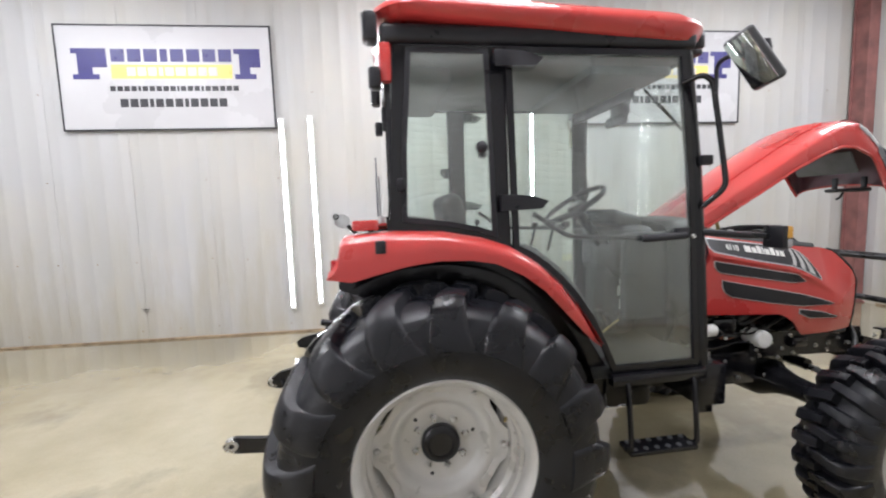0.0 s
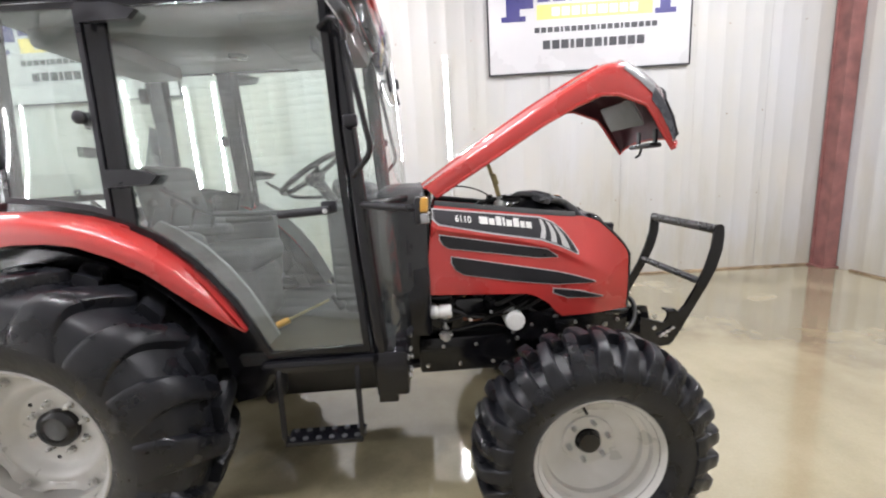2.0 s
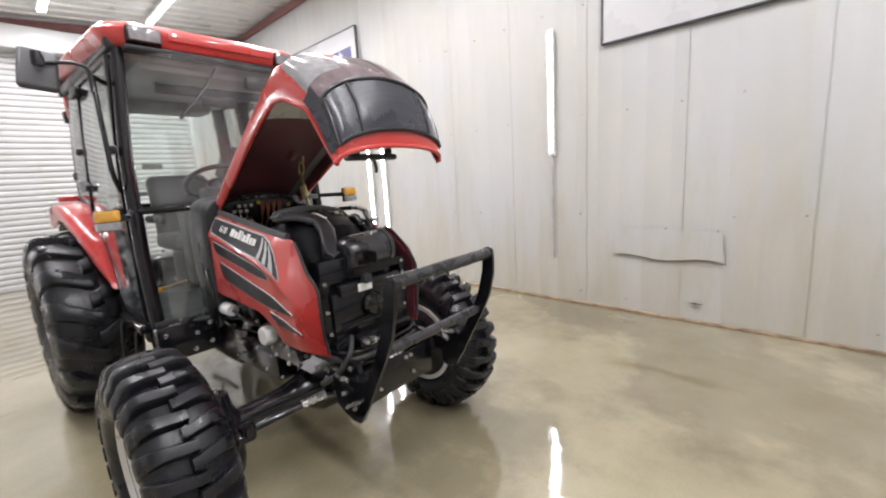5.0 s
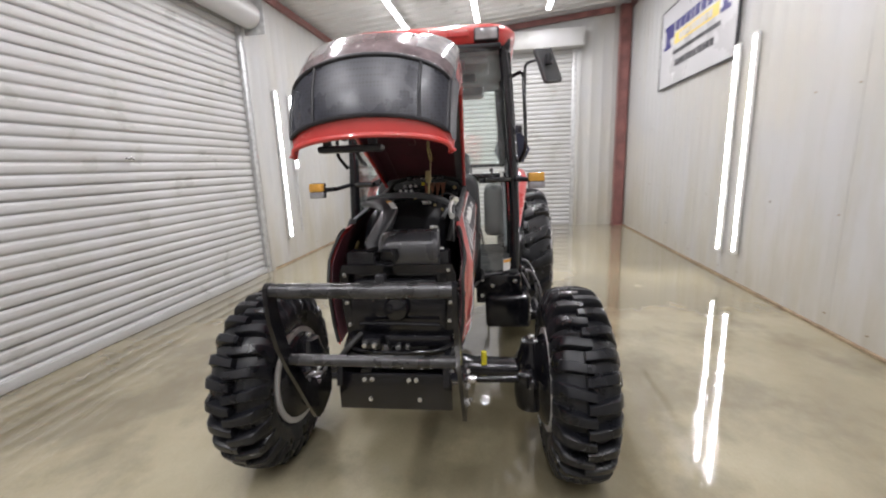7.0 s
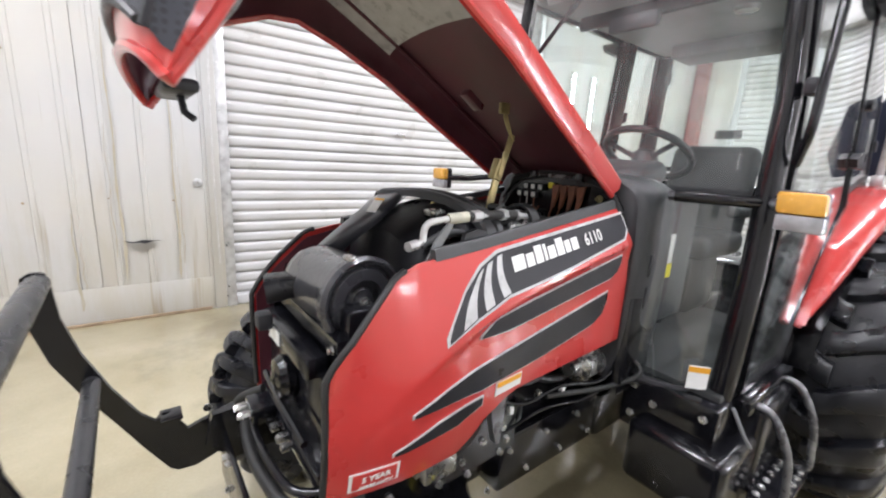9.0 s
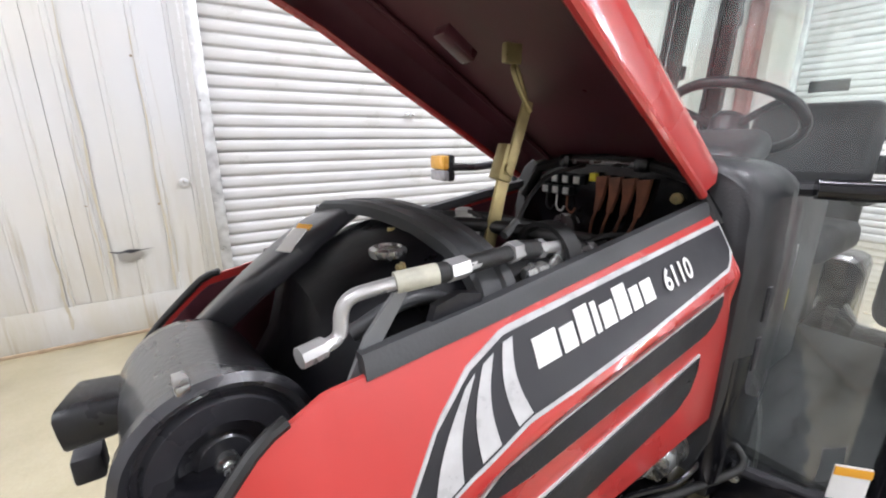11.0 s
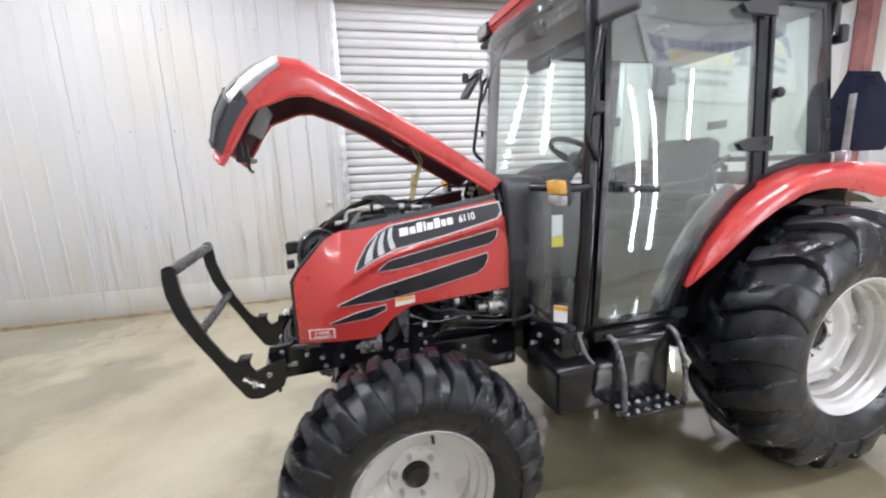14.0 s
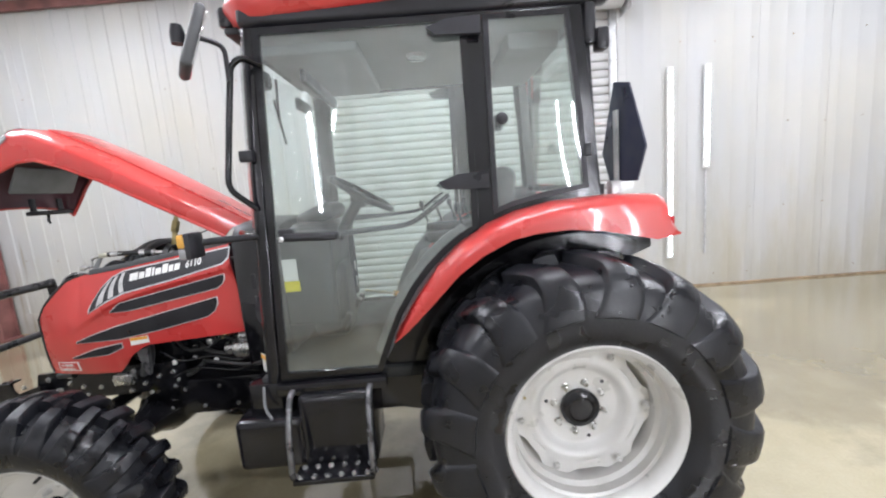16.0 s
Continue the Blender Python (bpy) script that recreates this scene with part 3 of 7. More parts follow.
roller_door("door_1", pose((S_DOOR[0] + S_DOOR[1]) / 2, SOUTH - 0.06, 0, 0, 0, 180), S_DOOR[1] - S_DOOR[0], S_DOOR[2],
            "closed white ribbed steel roller door in long wall", "drum")
roller_door("door_2", pose(WEST - 0.06, (W_DOOR[0] + W_DOOR[1]) / 2, 0, 0, 0, 90), W_DOOR[1] - W_DOOR[0], W_DOOR[2],
            "closed white ribbed steel roller door in end wall", "box")
# unseen boards added behind the doors to keep the outside dark
structure("backdrop", boxed(((S_DOOR[0] + S_DOOR[1]) / 2, SOUTH - 0.5, 2), (5, 0.05, 4.4)), WALL, "unseen board added behind the roller door", "wall")
structure("backdrop", boxed((WEST - 0.5, 0, 2.2), (0.05, 5.2, 4.6)), WALL, "unseen board added behind the end roller door", "wall")
# hoist chain hanging beside the long wall's door
chain = thing("hoist_chain", "thin grey steel hoist chain hanging beside roller door", "chain", ROOM @ pose(2.235, SOUTH + 0.055, 0.46))
link = bmesh.new()
tube(link, [(0.007 * math.cos(q), 0.0, 0.015 * math.sin(q)) for q in (2 * math.pi * k / 8 for k in range(8))], 0.0022, 5, True)
LINK = mesh_of("link", link, GALV)
for k in range(126):
    ob = new("link", LINK)
    ob.parent = chain
    ob.matrix_parent_inverse = Matrix()
    ob.location, ob.rotation_euler = (0.010 * math.sin(k * 0.05), 0.004 * math.sin(k * 0.09), 0.0245 * k), (0, 0, radians(90 * (k % 2)))
keeper = thing("chain_keeper", "small grey round chain keeper screwed to wall", "hook", ROOM @ pose(2.365, SOUTH + 0.012, 1.17))
part("base", lathed([(0.0, 0.0), (0.034, 0.0), (0.034, 0.008), (0.020, 0.012), (0.0, 0.012)], (0, 0, 0), "y", 20), GALV, keeper)
part("peg", tubed(bend([(0, 0.010, 0), (0, 0.040, 0.0), (0, 0.046, 0.018)], 0.01), 0.006, 8), STEEL, keeper)
# flashing strips down the sides of the openings
for u in (S_DOOR[0] - 0.10, S_DOOR[1] + 0.10):
    structure("trim", boxed((u, SOUTH + 0.012, S_DOOR[2] / 2), (0.10, 0.03, S_DOOR[2]), bevel=0.005), WALL, "white metal door flashing", "trim")
for v in (W_DOOR[0] - 0.10, W_DOOR[1] + 0.10):
    structure("trim", boxed((WEST + 0.012, v, W_DOOR[2] / 2), (0.03, 0.10, W_DOOR[2]), bevel=0.005), WALL, "white metal door flashing", "trim")


# ---- lamps ----
def wall_tube(u, v, z0, z1, s, label):
    lamp = thing("tube_light", label, "light", ROOM @ pose(u, v, z0), group="tube lights on the walls")
    h = z1 - z0
    part("channel", boxed((0, s * 0.020, h / 2), (0.070, 0.038, h + 0.05), bevel=0.004), WHITE, lamp)
    arc = [(0.015 * math.cos(math.pi * k / 8), 0.003 * math.sin(math.pi * k / 8)) for k in range(9)]
    bm = plated([(x, s * (0.0405 + y)) for x, y in arc], 0.01, h - 0.02, "xy")
    part("tube", bm, TUBE_ON, lamp, "lit white half-round tube")
    for z in (0.0, h):
        part("end_cap", lathed([(0.0, -0.012), (0.022, -0.012), (0.022, 0.012), (0.0, 0.012)], (0, s * 0.042, z), "z", 14), WHITE, lamp)
    return lamp


wall_tube(-1.56, NORTH - 0.018, 0.35, 2.76, -1, "long lit tube light standing upright on wall")
wall_tube(-1.20, NORTH - 0.018, 0.39, 2.79, -1, "long lit tube light standing upright on wall")
wall_tube(1.70, NORTH - 0.018, 1.68, 2.92, -1, "short lit tube light above a grey conduit")
wall_tube(-2.42, SOUTH + 0.018, 0.44, 2.79, 1, "long lit tube light standing upright on wall")
wall_tube(-2.88, SOUTH + 0.018, 1.58, 2.79, 1, "short lit tube light upright on wall")
conduit = tagged(new("conduit", mesh_of("conduit", at_room(tubed([(1.70, NORTH - 0.03, 1.64), (1.70, NORTH - 0.03, 0.50)], 0.012)), GALV)),
                 "thin grey conduit running down the wall", "conduit")
tagged(new("conduit", mesh_of("conduit", at_room(tubed([(-2.88, SOUTH + 0.03, 1.55), (-2.88, SOUTH + 0.03, 0.45)], 0.010)), GALV)),
                  "thin grey conduit below a short tube light", "conduit")


def ceiling_light(u, v):
    s = math.atan((ceil_z(NORTH) - ceil_z(SOUTH)) / (NORTH - SOUTH))
    m = ROOM @ Matrix.Translation((u, v, ceil_z(v) - 0.01)) @ Matrix.Rotation(s, 4, "X")
    lamp = thing("ceiling_light", "long lit strip light under metal ceiling", "light", m, group="strip lights under the ceiling")
    part("housing", boxed((0, 0, -0.02), (2.42, 0.11, 0.05), bevel=0.008), WHITE, lamp)
    for k in (-0.028, 0.028):
        part("tube", lathed([(0.0, -1.18), (0.014, -1.18), (0.014, 1.18), (0.0, 1.18)], (0, k, -0.062), "x", 12), CEIL_ON, lamp, "lit white tube")
    d = bpy.data.lights.new("strip", "AREA")
    d.shape, d.size, d.size_y, d.energy, d.color = "RECTANGLE", 2.36, 0.09, CEILING_LAMP_W, (0.985, 0.985, 1.055)
    ob = new("strip", d)
    ob.matrix_world = m @ Matrix.Translation((0, 0, -0.085))
    return lamp


for u in (-4.15, 0.2, 4.8):
    for v in (-1.45, 0.0, 1.45):
        ceiling_light(u, v)


# ---- signs on the wall ----
def blocks(name, parent, mat, x0, x1, z0, z1, widths, gap, y):
    """A row of plain letter-sized blocks filling x0 to x1."""
    total = sum(widths) + gap * (len(widths) - 1)
    k = (x1 - x0) / total
    x = x0
    for w in widths:
        part(name, boxed((x + w * k / 2, y, (z0 + z1) / 2), (w * k, 0.002, z1 - z0)), mat, parent)
        x += (w + gap) * k


def wall_sign(u, label):
    sign = thing("wall_sign", label, "sign", ROOM @ pose(u, NORTH - 0.035, 2.67), group="signs on the wall")
    W, H = 2.46, 1.22
    part("board", boxed((W / 2, 0, H / 2), (W, 0.012, H), bevel=0.003), SIGN_WHITE, sign)
    bm = bmesh.new()
    ring_plate(bm, [(-0.012, -0.012), (W + 0.012, -0.012), (W + 0.012, H + 0.012), (-0.012, H + 0.012)], 0.017, -0.014, 0.024)
    part("border", bm, INK, sign)
    for x0, x1 in ((0.16, 0.55), (2.02, 2.33)):      # the tall first and last marks with their feet
        c, w = (x0 + x1) / 2, x1 - x0
        part("large_mark", plated([(x0, 0.955), (x1, 0.955), (x1, 0.735), (c + 0.03, 0.735), (c + 0.03, 0.655), (c + 0.10, 0.655), (c + 0.10, 0.595), (x0, 0.595), (x0, 0.655), (x0 + 0.06, 0.655), (x0 + 0.06, 0.895), (x0, 0.895)], -0.0065, -0.002),
             NAVY, sign, "navy blue block shape")
    blocks("mark", sign, NAVY, 0.60, 1.99, 0.80, 0.95, [1, 1, 1, 0.55, 1, 1, 1, 1], 0.22, -0.008)
    part("band", boxed((1.29, -0.008, 0.685), (1.40, 0.002, 0.165)), SIGN_YELLOW, sign, "golden yellow band")
    blocks("band_mark", sign, SIGN_WHITE, 0.77, 1.81, 0.635, 0.735, [1, 1, 1, 0.5, 1, 1.2, 1, 1, 1], 0.25, -0.0105)
    blocks("small_mark", sign, INK, 0.56, 2.05, 0.455, 0.515, [1, 1, 1, 1, 0.5, 1, 1, 1, 1, 1, 0.4, 1, 1, 1, 0.5, 1, 1.2, 1, 1, 1], 0.28, -0.008)
    blocks("number_bar", sign, INK, 0.66, 1.90, 0.265, 0.365, [1, 1, 1, 0.5, 1, 1, 1, 0.5, 1, 1, 1, 1], 0.25, -0.008)
    return sign


wall_sign(-4.09, "white printed sign with navy and yellow shapes, black border")
wall_sign(2.25, "white printed sign with navy and yellow shapes beside a tube light")

# torn and patched sheet near the foot of the walls
patch = thing("wall_patch", "patched sheet with a dark open lap seam", "patch", ROOM @ pose(2.86, NORTH - 0.022, 0.62))
bm = bmesh.new()
top = [(-0.45 + 0.09 * i, 0.26 + 0.006 * math.sin(i * 1.7)) for i in range(11)]
bot = [(0.48 - 0.096 * i, -0.02 + 0.02 * math.sin(i * 0.9)) for i in range(11)]
plate(bm, top + bot, -0.013, 0.002)
part("sheet", bm, WALL, patch)
part("seam", tubed([(0.48 - 0.096 * i, -0.004, -0.028 + 0.02 * math.sin(i * 0.9)) for i in range(11)], [0.0015 + 0.003 * abs(math.sin(i * 0.6)) for i in range(11)], 6), RUST, patch, "dark rusty seam")
for x, z in ((-0.44, 0.25), (0.0, 0.27), (0.42, 0.26), (-0.44, 0.0), (0.2, 0.02)):
    part("screw", lathed([(0.0, -0.012), (0.008, -0.012), (0.008, 0.0), (0.0, 0.0)], (x, 0.0, z), "y", 8), RUST, patch)


def tear(u, v, z, s, size, label):
    t = thing("wall_tear", label, "damage", ROOM @ pose(u, v, z))
    bm = bmesh.new()
    pts = [(-0.48, 0.03), (-0.2, 0.02), (0.05, 0.05), (0.22, 0.00), (0.46, 0.05), (0.30, -0.03), (0.10, -0.02), (0.0, -0.06), (-0.15, -0.01)]
    plate(bm, [(x * size, y * size) for x, y in pts], s * 0.004, s * 0.004)
    part("gap", bm, INK, t, "dark hole in the sheet")
    bm = bmesh.new()
    a = [bm.verts.new((x * size, s * (0.005 + 0.05 * size * k), z2 * size)) for x, z2, k in ((-0.30, -0.05, 0.35), (0.02, -0.075, 0.6), (0.30, -0.06, 0.3), (0.26, -0.20, 0.0), (0.0, -0.26, 0.0), (-0.22, -0.18, 0.0))]
    bm.faces.new((a[0], a[1], a[4], a[5]))
    bm.faces.new((a[1], a[2], a[3], a[4]))
    bmesh.ops.solidify(bm, geom=bm.faces[:], thickness=0.003)
    part("bent_flap", bm, WALL, t)
    return t


tear(2.78, SOUTH + 0.018, 0.675, 1, 0.30, "torn and bent place in the white sheet wall")
tear(3.13, NORTH - 0.018, 0.19, -1, 0.16, "small torn place in the white sheet wall")

# dried brown runs down the seams beside the roller door
RUN = material("dried_brown_run", (0.335, 0.295, 0.205), 0.6, var=0.35, scale=9, tint=(0.39, 0.365, 0.30), grain=0.05, grain_scale=80)


def wall_run(u, z0, z1, width):
    """A thin crust that widens towards its foot, uneven along its edges."""
    n = 26
    left, right = [], []
    for i in range(n + 1):
        t = i / n
        z = z0 + (z1 - z0) * t
        w = width * (1 - 0.75 * t) * (0.75 + 0.25 * math.sin(i * 1.9 + u * 7)) * (0.35 if i == 0 else 1.0)
        c = u + 0.006 * math.sin(i * 0.55 + u * 3)
        left.append((c - w / 2, z))
        right.append((c + w / 2, z))
    bm = bmesh.new()
    plate(bm, right + left[::-1], SOUTH + 0.0145, 0.001)
    part("dried_run", at_room(bm), RUN, wall_south)


for run_u, run_z0, run_z1, run_w in ((2.915, 0.37, 2.35, 0.030), (2.965, 0.55, 1.60, 0.012), (3.220, 0.13, 0.92, 0.030), (3.185, 0.30, 0.70, 0.014), (2.535, 0.33, 2.25, 0.026), (2.500, 0.45, 1.30, 0.012)):
    wall_run(run_u, run_z0, run_z1, run_w)
# flat sheet lapped over the foot of the ribbed sheets
bm = boxed(((S_DOOR[1] + EAST) / 2 - 0.08, SOUTH + 0.0118, 0.165), (EAST - S_DOOR[1] - 0.36, 0.0036, 0.290), bevel=0.001)
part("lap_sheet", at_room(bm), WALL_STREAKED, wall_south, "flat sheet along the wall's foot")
tear(-3.4, NORTH - 0.018, 0.42, -1, 0.14, "small bent place low on sheet wall")

# ---- the tractor: x forward, rear axle over the origin ----
tractor = thing("tractor", "red cab tractor with raised hood, wet black industrial tyres", "tractor")


# wheels
def tyre_curve(half, r_out, r_rim, n):
    """n + 1 points (along, radius) on one half of the tyre, from the middle of the tread to the bead."""
    d = r_out - r_rim
    ctl = [(0.0, r_out + 0.001), (half * 0.28, r_out - 0.001), (half * 0.58, r_out - 0.010), (half * 0.82, r_out - 0.030), (half * 0.955, r_rim + d * 0.72),
           (half * 1.0, r_rim + d * 0.50), (half * 0.97, r_rim + d * 0.26), (half * 0.86, r_rim + 0.02), (half * 0.70, r_rim - 0.005)]
    pts = [Vector(p) for p in ctl]
    pts = [Vector((-pts[1].x, pts[1].y))] + pts + [pts[-1] * 2 - pts[-2]]
    fine = []
    for a, b, c, e in zip(pts, pts[1:], pts[2:], pts[3:]):
        for k in range(8):
            t = k / 8
            fine.append(0.5 * (2 * b + (c - a) * t + (2 * a - 5 * b + 4 * c - e) * t * t + (3 * b - a - 3 * c + e) * t ** 3))
    fine.append(pts[-2])
    run_len = [0.0]
    for a, b in zip(fine, fine[1:]):
        run_len.append(run_len[-1] + (b - a).length)
    out = []
    for i in range(n + 1):
        want = run_len[-1] * i / n
        k = max(j for j in range(len(run_len)) if run_len[j] <= want + 1e-9)
        k = min(k, len(fine) - 2)
        f = (want - run_len[k]) / max(1e-9, run_len[k + 1] - run_len[k])
        out.append(fine[k].lerp(fine[k + 1], f))
    return out


def tyre_section(half, r_out, r_rim):
    """(radius, along) from one bead to the other."""
    one = [(p.y, p.x) for p in tyre_curve(half, r_out, r_rim, 22)][::-1]
    return one + [(r, -a) for r, a in one[-2::-1]]


def tread_bar(side, half, r_out, r_rim, wide, high, lean, r_end):
    """One slanted bar from the middle of the tread, over the shoulder and down the sidewall to r_end."""
    bm = bmesh.new()
    curve = [p for p in tyre_curve(half, r_out, r_rim, 40) if p.y > r_end]
    n = 15
    rings = []
    for i in range(n + 1):
        u = i / n
        k = u * (len(curve) - 1)
        j = min(int(k), len(curve) - 2)
        p = curve[j].lerp(curve[j + 1], k - j)
        t = (curve[j + 1] - curve[j]).normalized()
        nrm = Vector((-t.y, t.x))
        nrm = nrm if nrm.y > 0 or nrm.x > 0 else -nrm
        # straight over the tread, kinked at the shoulder, swinging back on the sidewall
        sh = min(1.0, u / 0.62)
        ang = lean * math.sin(math.pi * 0.72 * u) ** 1.2
        fade = min(1.0, max(0.0, (u - 0.44) / 0.34))
        h = high * (1 - 0.84 * fade * fade * (3 - 2 * fade))
        w = wide * (0.80 + 0.20 * sh + 0.30 * max(0.0, u - 0.5) / 0.5)
        a0 = p.x - (0.016 if i == 0 else 0.0)
        ring = []
        for dw, hh in ((-0.60, -0.010), (-0.52, h * 0.45), (-0.455, h * 0.88), (-0.37, h), (0.0, h * 1.03), (0.37, h), (0.455, h * 0.88), (0.52, h * 0.45), (0.60, -0.010)):
            r = p.y + nrm.y * hh
            q = ang + dw * w / p.y
            ring.append(bm.verts.new((r * math.cos(q), side * (a0 + nrm.x * hh), r * math.sin(q))))
        rings.append(ring)
    for p, q in zip(rings, rings[1:]):
        for j in range(8):
            bm.faces.new((p[j], p[j + 1], q[j + 1], q[j]))
    bm.faces.new(rings[0])
    bm.faces.new(rings[-1][::-1])
    return mesh_of("tread_bar", bm, RUBBER, 34)


BARS = {}


def tread(wheel, centre, key, half, r_out, r_rim, n, wide, high, lean, r_end):
    for side in (1, -1):
        if (key, side) not in BARS:
            BARS[key, side] = tread_bar(side, half, r_out, r_rim, wide, high, lean, r_end)
        for k in range(n):
            bar = new("tread_bar", BARS[key, side])
            bar.parent = wheel
            bar.location = centre
            bar.rotation_euler = (0, -2 * math.pi * (k + (0.5 if side < 0 else 0)) / n, 0)


def rear_wheel(s):
    c = (0, s * 0.70, 0.640)
    bm = bmesh.new()
    prof = [(0.285, -0.19), (0.335, -0.195), (0.338, -0.18), (0.312, -0.165), (0.308, -0.10), (0.280, -0.07), (0.280, 0.04), (0.306, 0.075), (0.310, 0.150),
            (0.336, 0.168), (0.342, 0.185), (0.332, 0.192), (0.318, 0.178), (0.304, 0.162), (0.302, 0.128), (0.291, 0.120), (0.288, 0.085), (0.272, 0.070), (0.270, 0.04), (0.270, -0.06), (0.285, -0.10), (0.285, -0.19)]
    lathe(bm, [(r, s * a) for r, a in prof], c, "y", 72)
    wheel = part("rear_wheel", bm, RIM, tractor, "silver-white steel rim in black industrial tyre")
    bm = bmesh.new()
    lobes = lambda r, a, q: r + (0.015 * math.tanh(2.2 * math.cos(6 * q + 0.3)) if r > 0.235 else 0)
    dish = [(0.070, -0.012), (0.152, -0.012), (0.164, -0.008), (0.176, 0.010), (0.192, 0.026), (0.205, 0.030), (0.222, 0.024), (0.240, 0.030), (0.262, 0.034), (0.264, 0.030),
            (0.262, 0.022), (0.205, 0.018), (0.188, 0.012), (0.172, -0.006), (0.160, -0.024), (0.070, -0.024), (0.070, -0.012)]
    lathe(bm, [(r, s * a) for r, a in dish], c, "y", 96, lobes)
    part("wheel_disc", bm, RIM, wheel)
    bm = bmesh.new()
    sec = tyre_section(0.228, 0.606, 0.325)
    lathe(bm, [(r, s * a) for r, a in sec + [(0.30, -0.12), (0.30, 0.12), sec[0]]], c, "y", 80)
    part("tyre", bm, RUBBER, wheel, "wet black tyre with chunky bars", 30)
    tread(wheel, c, "rear", 0.228, 0.606, 0.33, 16, 0.112, 0.042, 0.17, 0.447)
    part("hub", lathed([(0.0, s * -0.04), (0.078, s * -0.04), (0.078, s * 0.010), (0.066, s * 0.022), (0.052, s * 0.024), (0.046, s * 0.016), (0.0, s * 0.016)], c, "y", 28), BLACK, wheel)
    for k in range(8):
        q = 2 * math.pi * (k + 0.3) / 8
        p = (c[0] + 0.104 * math.cos(q), c[1] - s * 0.052, c[2] + 0.104 * math.sin(q))
        part("lug_nut", lathed([(0.0, s * 0.038), (0.017, s * 0.038), (0.017, s * 0.043), (0.012, s * 0.044), (0.012, s * 0.062), (0.006, s * 0.064), (0.006, s * 0.072), (0.0, s * 0.072)], p, "y", 6), STEEL, wheel)
    for k in range(6):
        q = 2 * math.pi * k / 6 - 0.05
        p = (c[0] + 0.250 * math.cos(q), c[1] + s * 0.052, c[2] + 0.246 * math.sin(q))
        part("rim_bolt", lathed([(0.0, s * -0.018), (0.014, s * -0.018), (0.014, s * 0.0), (0.007, s * 0.002), (0.007, s * 0.012), (0.0, s * 0.013)], p, "y", 6), RIM, wheel)
    for k in range(3):
        q = 2 * math.pi * (k + 0.12) / 3
        p = (c[0] + 0.138 * math.cos(q), c[1] - s * 0.052, c[2] + 0.138 * math.sin(q))
        part("bolt_hole", lathed([(0.0, s * 0.039), (0.008, s * 0.039), (0.008, s * 0.0425), (0.0, s * 0.0425)], p, "y", 10), INK, wheel)
    part("valve", tubed([(c[0] + 0.26, c[1] + s * 0.05, c[2] + 0.12), (c[0] + 0.24, c[1] + s * 0.09, c[2] + 0.11)], 0.006, 6), BRASS, wheel)
    return wheel


def front_wheel(s):
    c = (2.08, s * 0.785, 0.452)
    bm = bmesh.new()
    prof = [(0.205, -0.130), (0.252, -0.135), (0.254, -0.120), (0.228, -0.105), (0.205, -0.05), (0.205, 0.02), (0.228, 0.05), (0.230, 0.082),
            (0.250, 0.092), (0.256, 0.104), (0.248, 0.110), (0.236, 0.098), (0.224, 0.080), (0.214, 0.074), (0.210, 0.050), (0.190, 0.040), (0.186, 0.020),
            (0.160, 0.010), (0.120, -0.020), (0.104, -0.026), (0.100, -0.020), (0.052, -0.020), (0.052, -0.032), (0.104, -0.038), (0.180, 0.000), (0.195, -0.04), (0.205, -0.130)]
    lathe(bm, [(r, s * a) for r, a in prof], c, "y", 64)
    wheel = part("front_wheel", bm, RIM, tractor, "silver-white steel rim in black industrial tyre")
    bm = bmesh.new()
    sec = tyre_section(0.140, 0.424, 0.245)
    lathe(bm, [(r, s * a) for r, a in sec + [(0.23, -0.09), (0.23, 0.09), sec[0]]], c, "y", 72)
    part("tyre", bm, RUBBER, wheel, "wet black tyre with chunky bars", 30)
    tread(wheel, c, "front", 0.140, 0.424, 0.25, 27, 0.050, 0.041, 0.045, 0.338)
    part("hub", lathed([(0.0, s * -0.04), (0.047, s * -0.04), (0.047, s * -0.006), (0.040, s * 0.004), (0.0, s * 0.006)], c, "y", 28), BLACK, wheel)
    for k in range(6):
        q = 2 * math.pi * (k + 0.25) / 6
        p = (c[0] + 0.080 * math.cos(q), c[1], c[2] + 0.080 * math.sin(q))
        part("lug_nut", lathed([(0.0, s * -0.022), (0.014, s * -0.022), (0.014, s * -0.018), (0.010, s * -0.016), (0.010, s * 0.000), (0.005, s * 0.008), (0.0, s * 0.008)], p, "y", 6), GALV, wheel)
    part("valve", tubed([(c[0] - 0.05, c[1] + s * 0.04, c[2] + 0.20), (c[0] - 0.045, c[1] + s * 0.085, c[2] + 0.185)], 0.006, 6), HOSE, wheel)
    return wheel


for s in (-1, 1):
    rear_wheel(s)
    front_wheel(s)


def bolt(parent, p, axis="y", s=1, r=0.010, mat=None):
    return part("bolt", lathed([(0.0, 0), (r * 1.35, 0), (r * 1.35, s * 0.003), (r, s * 0.0035), (r, s * 0.010), (0.0, s * 0.011)], p, axis, 6), mat or STEEL, parent)


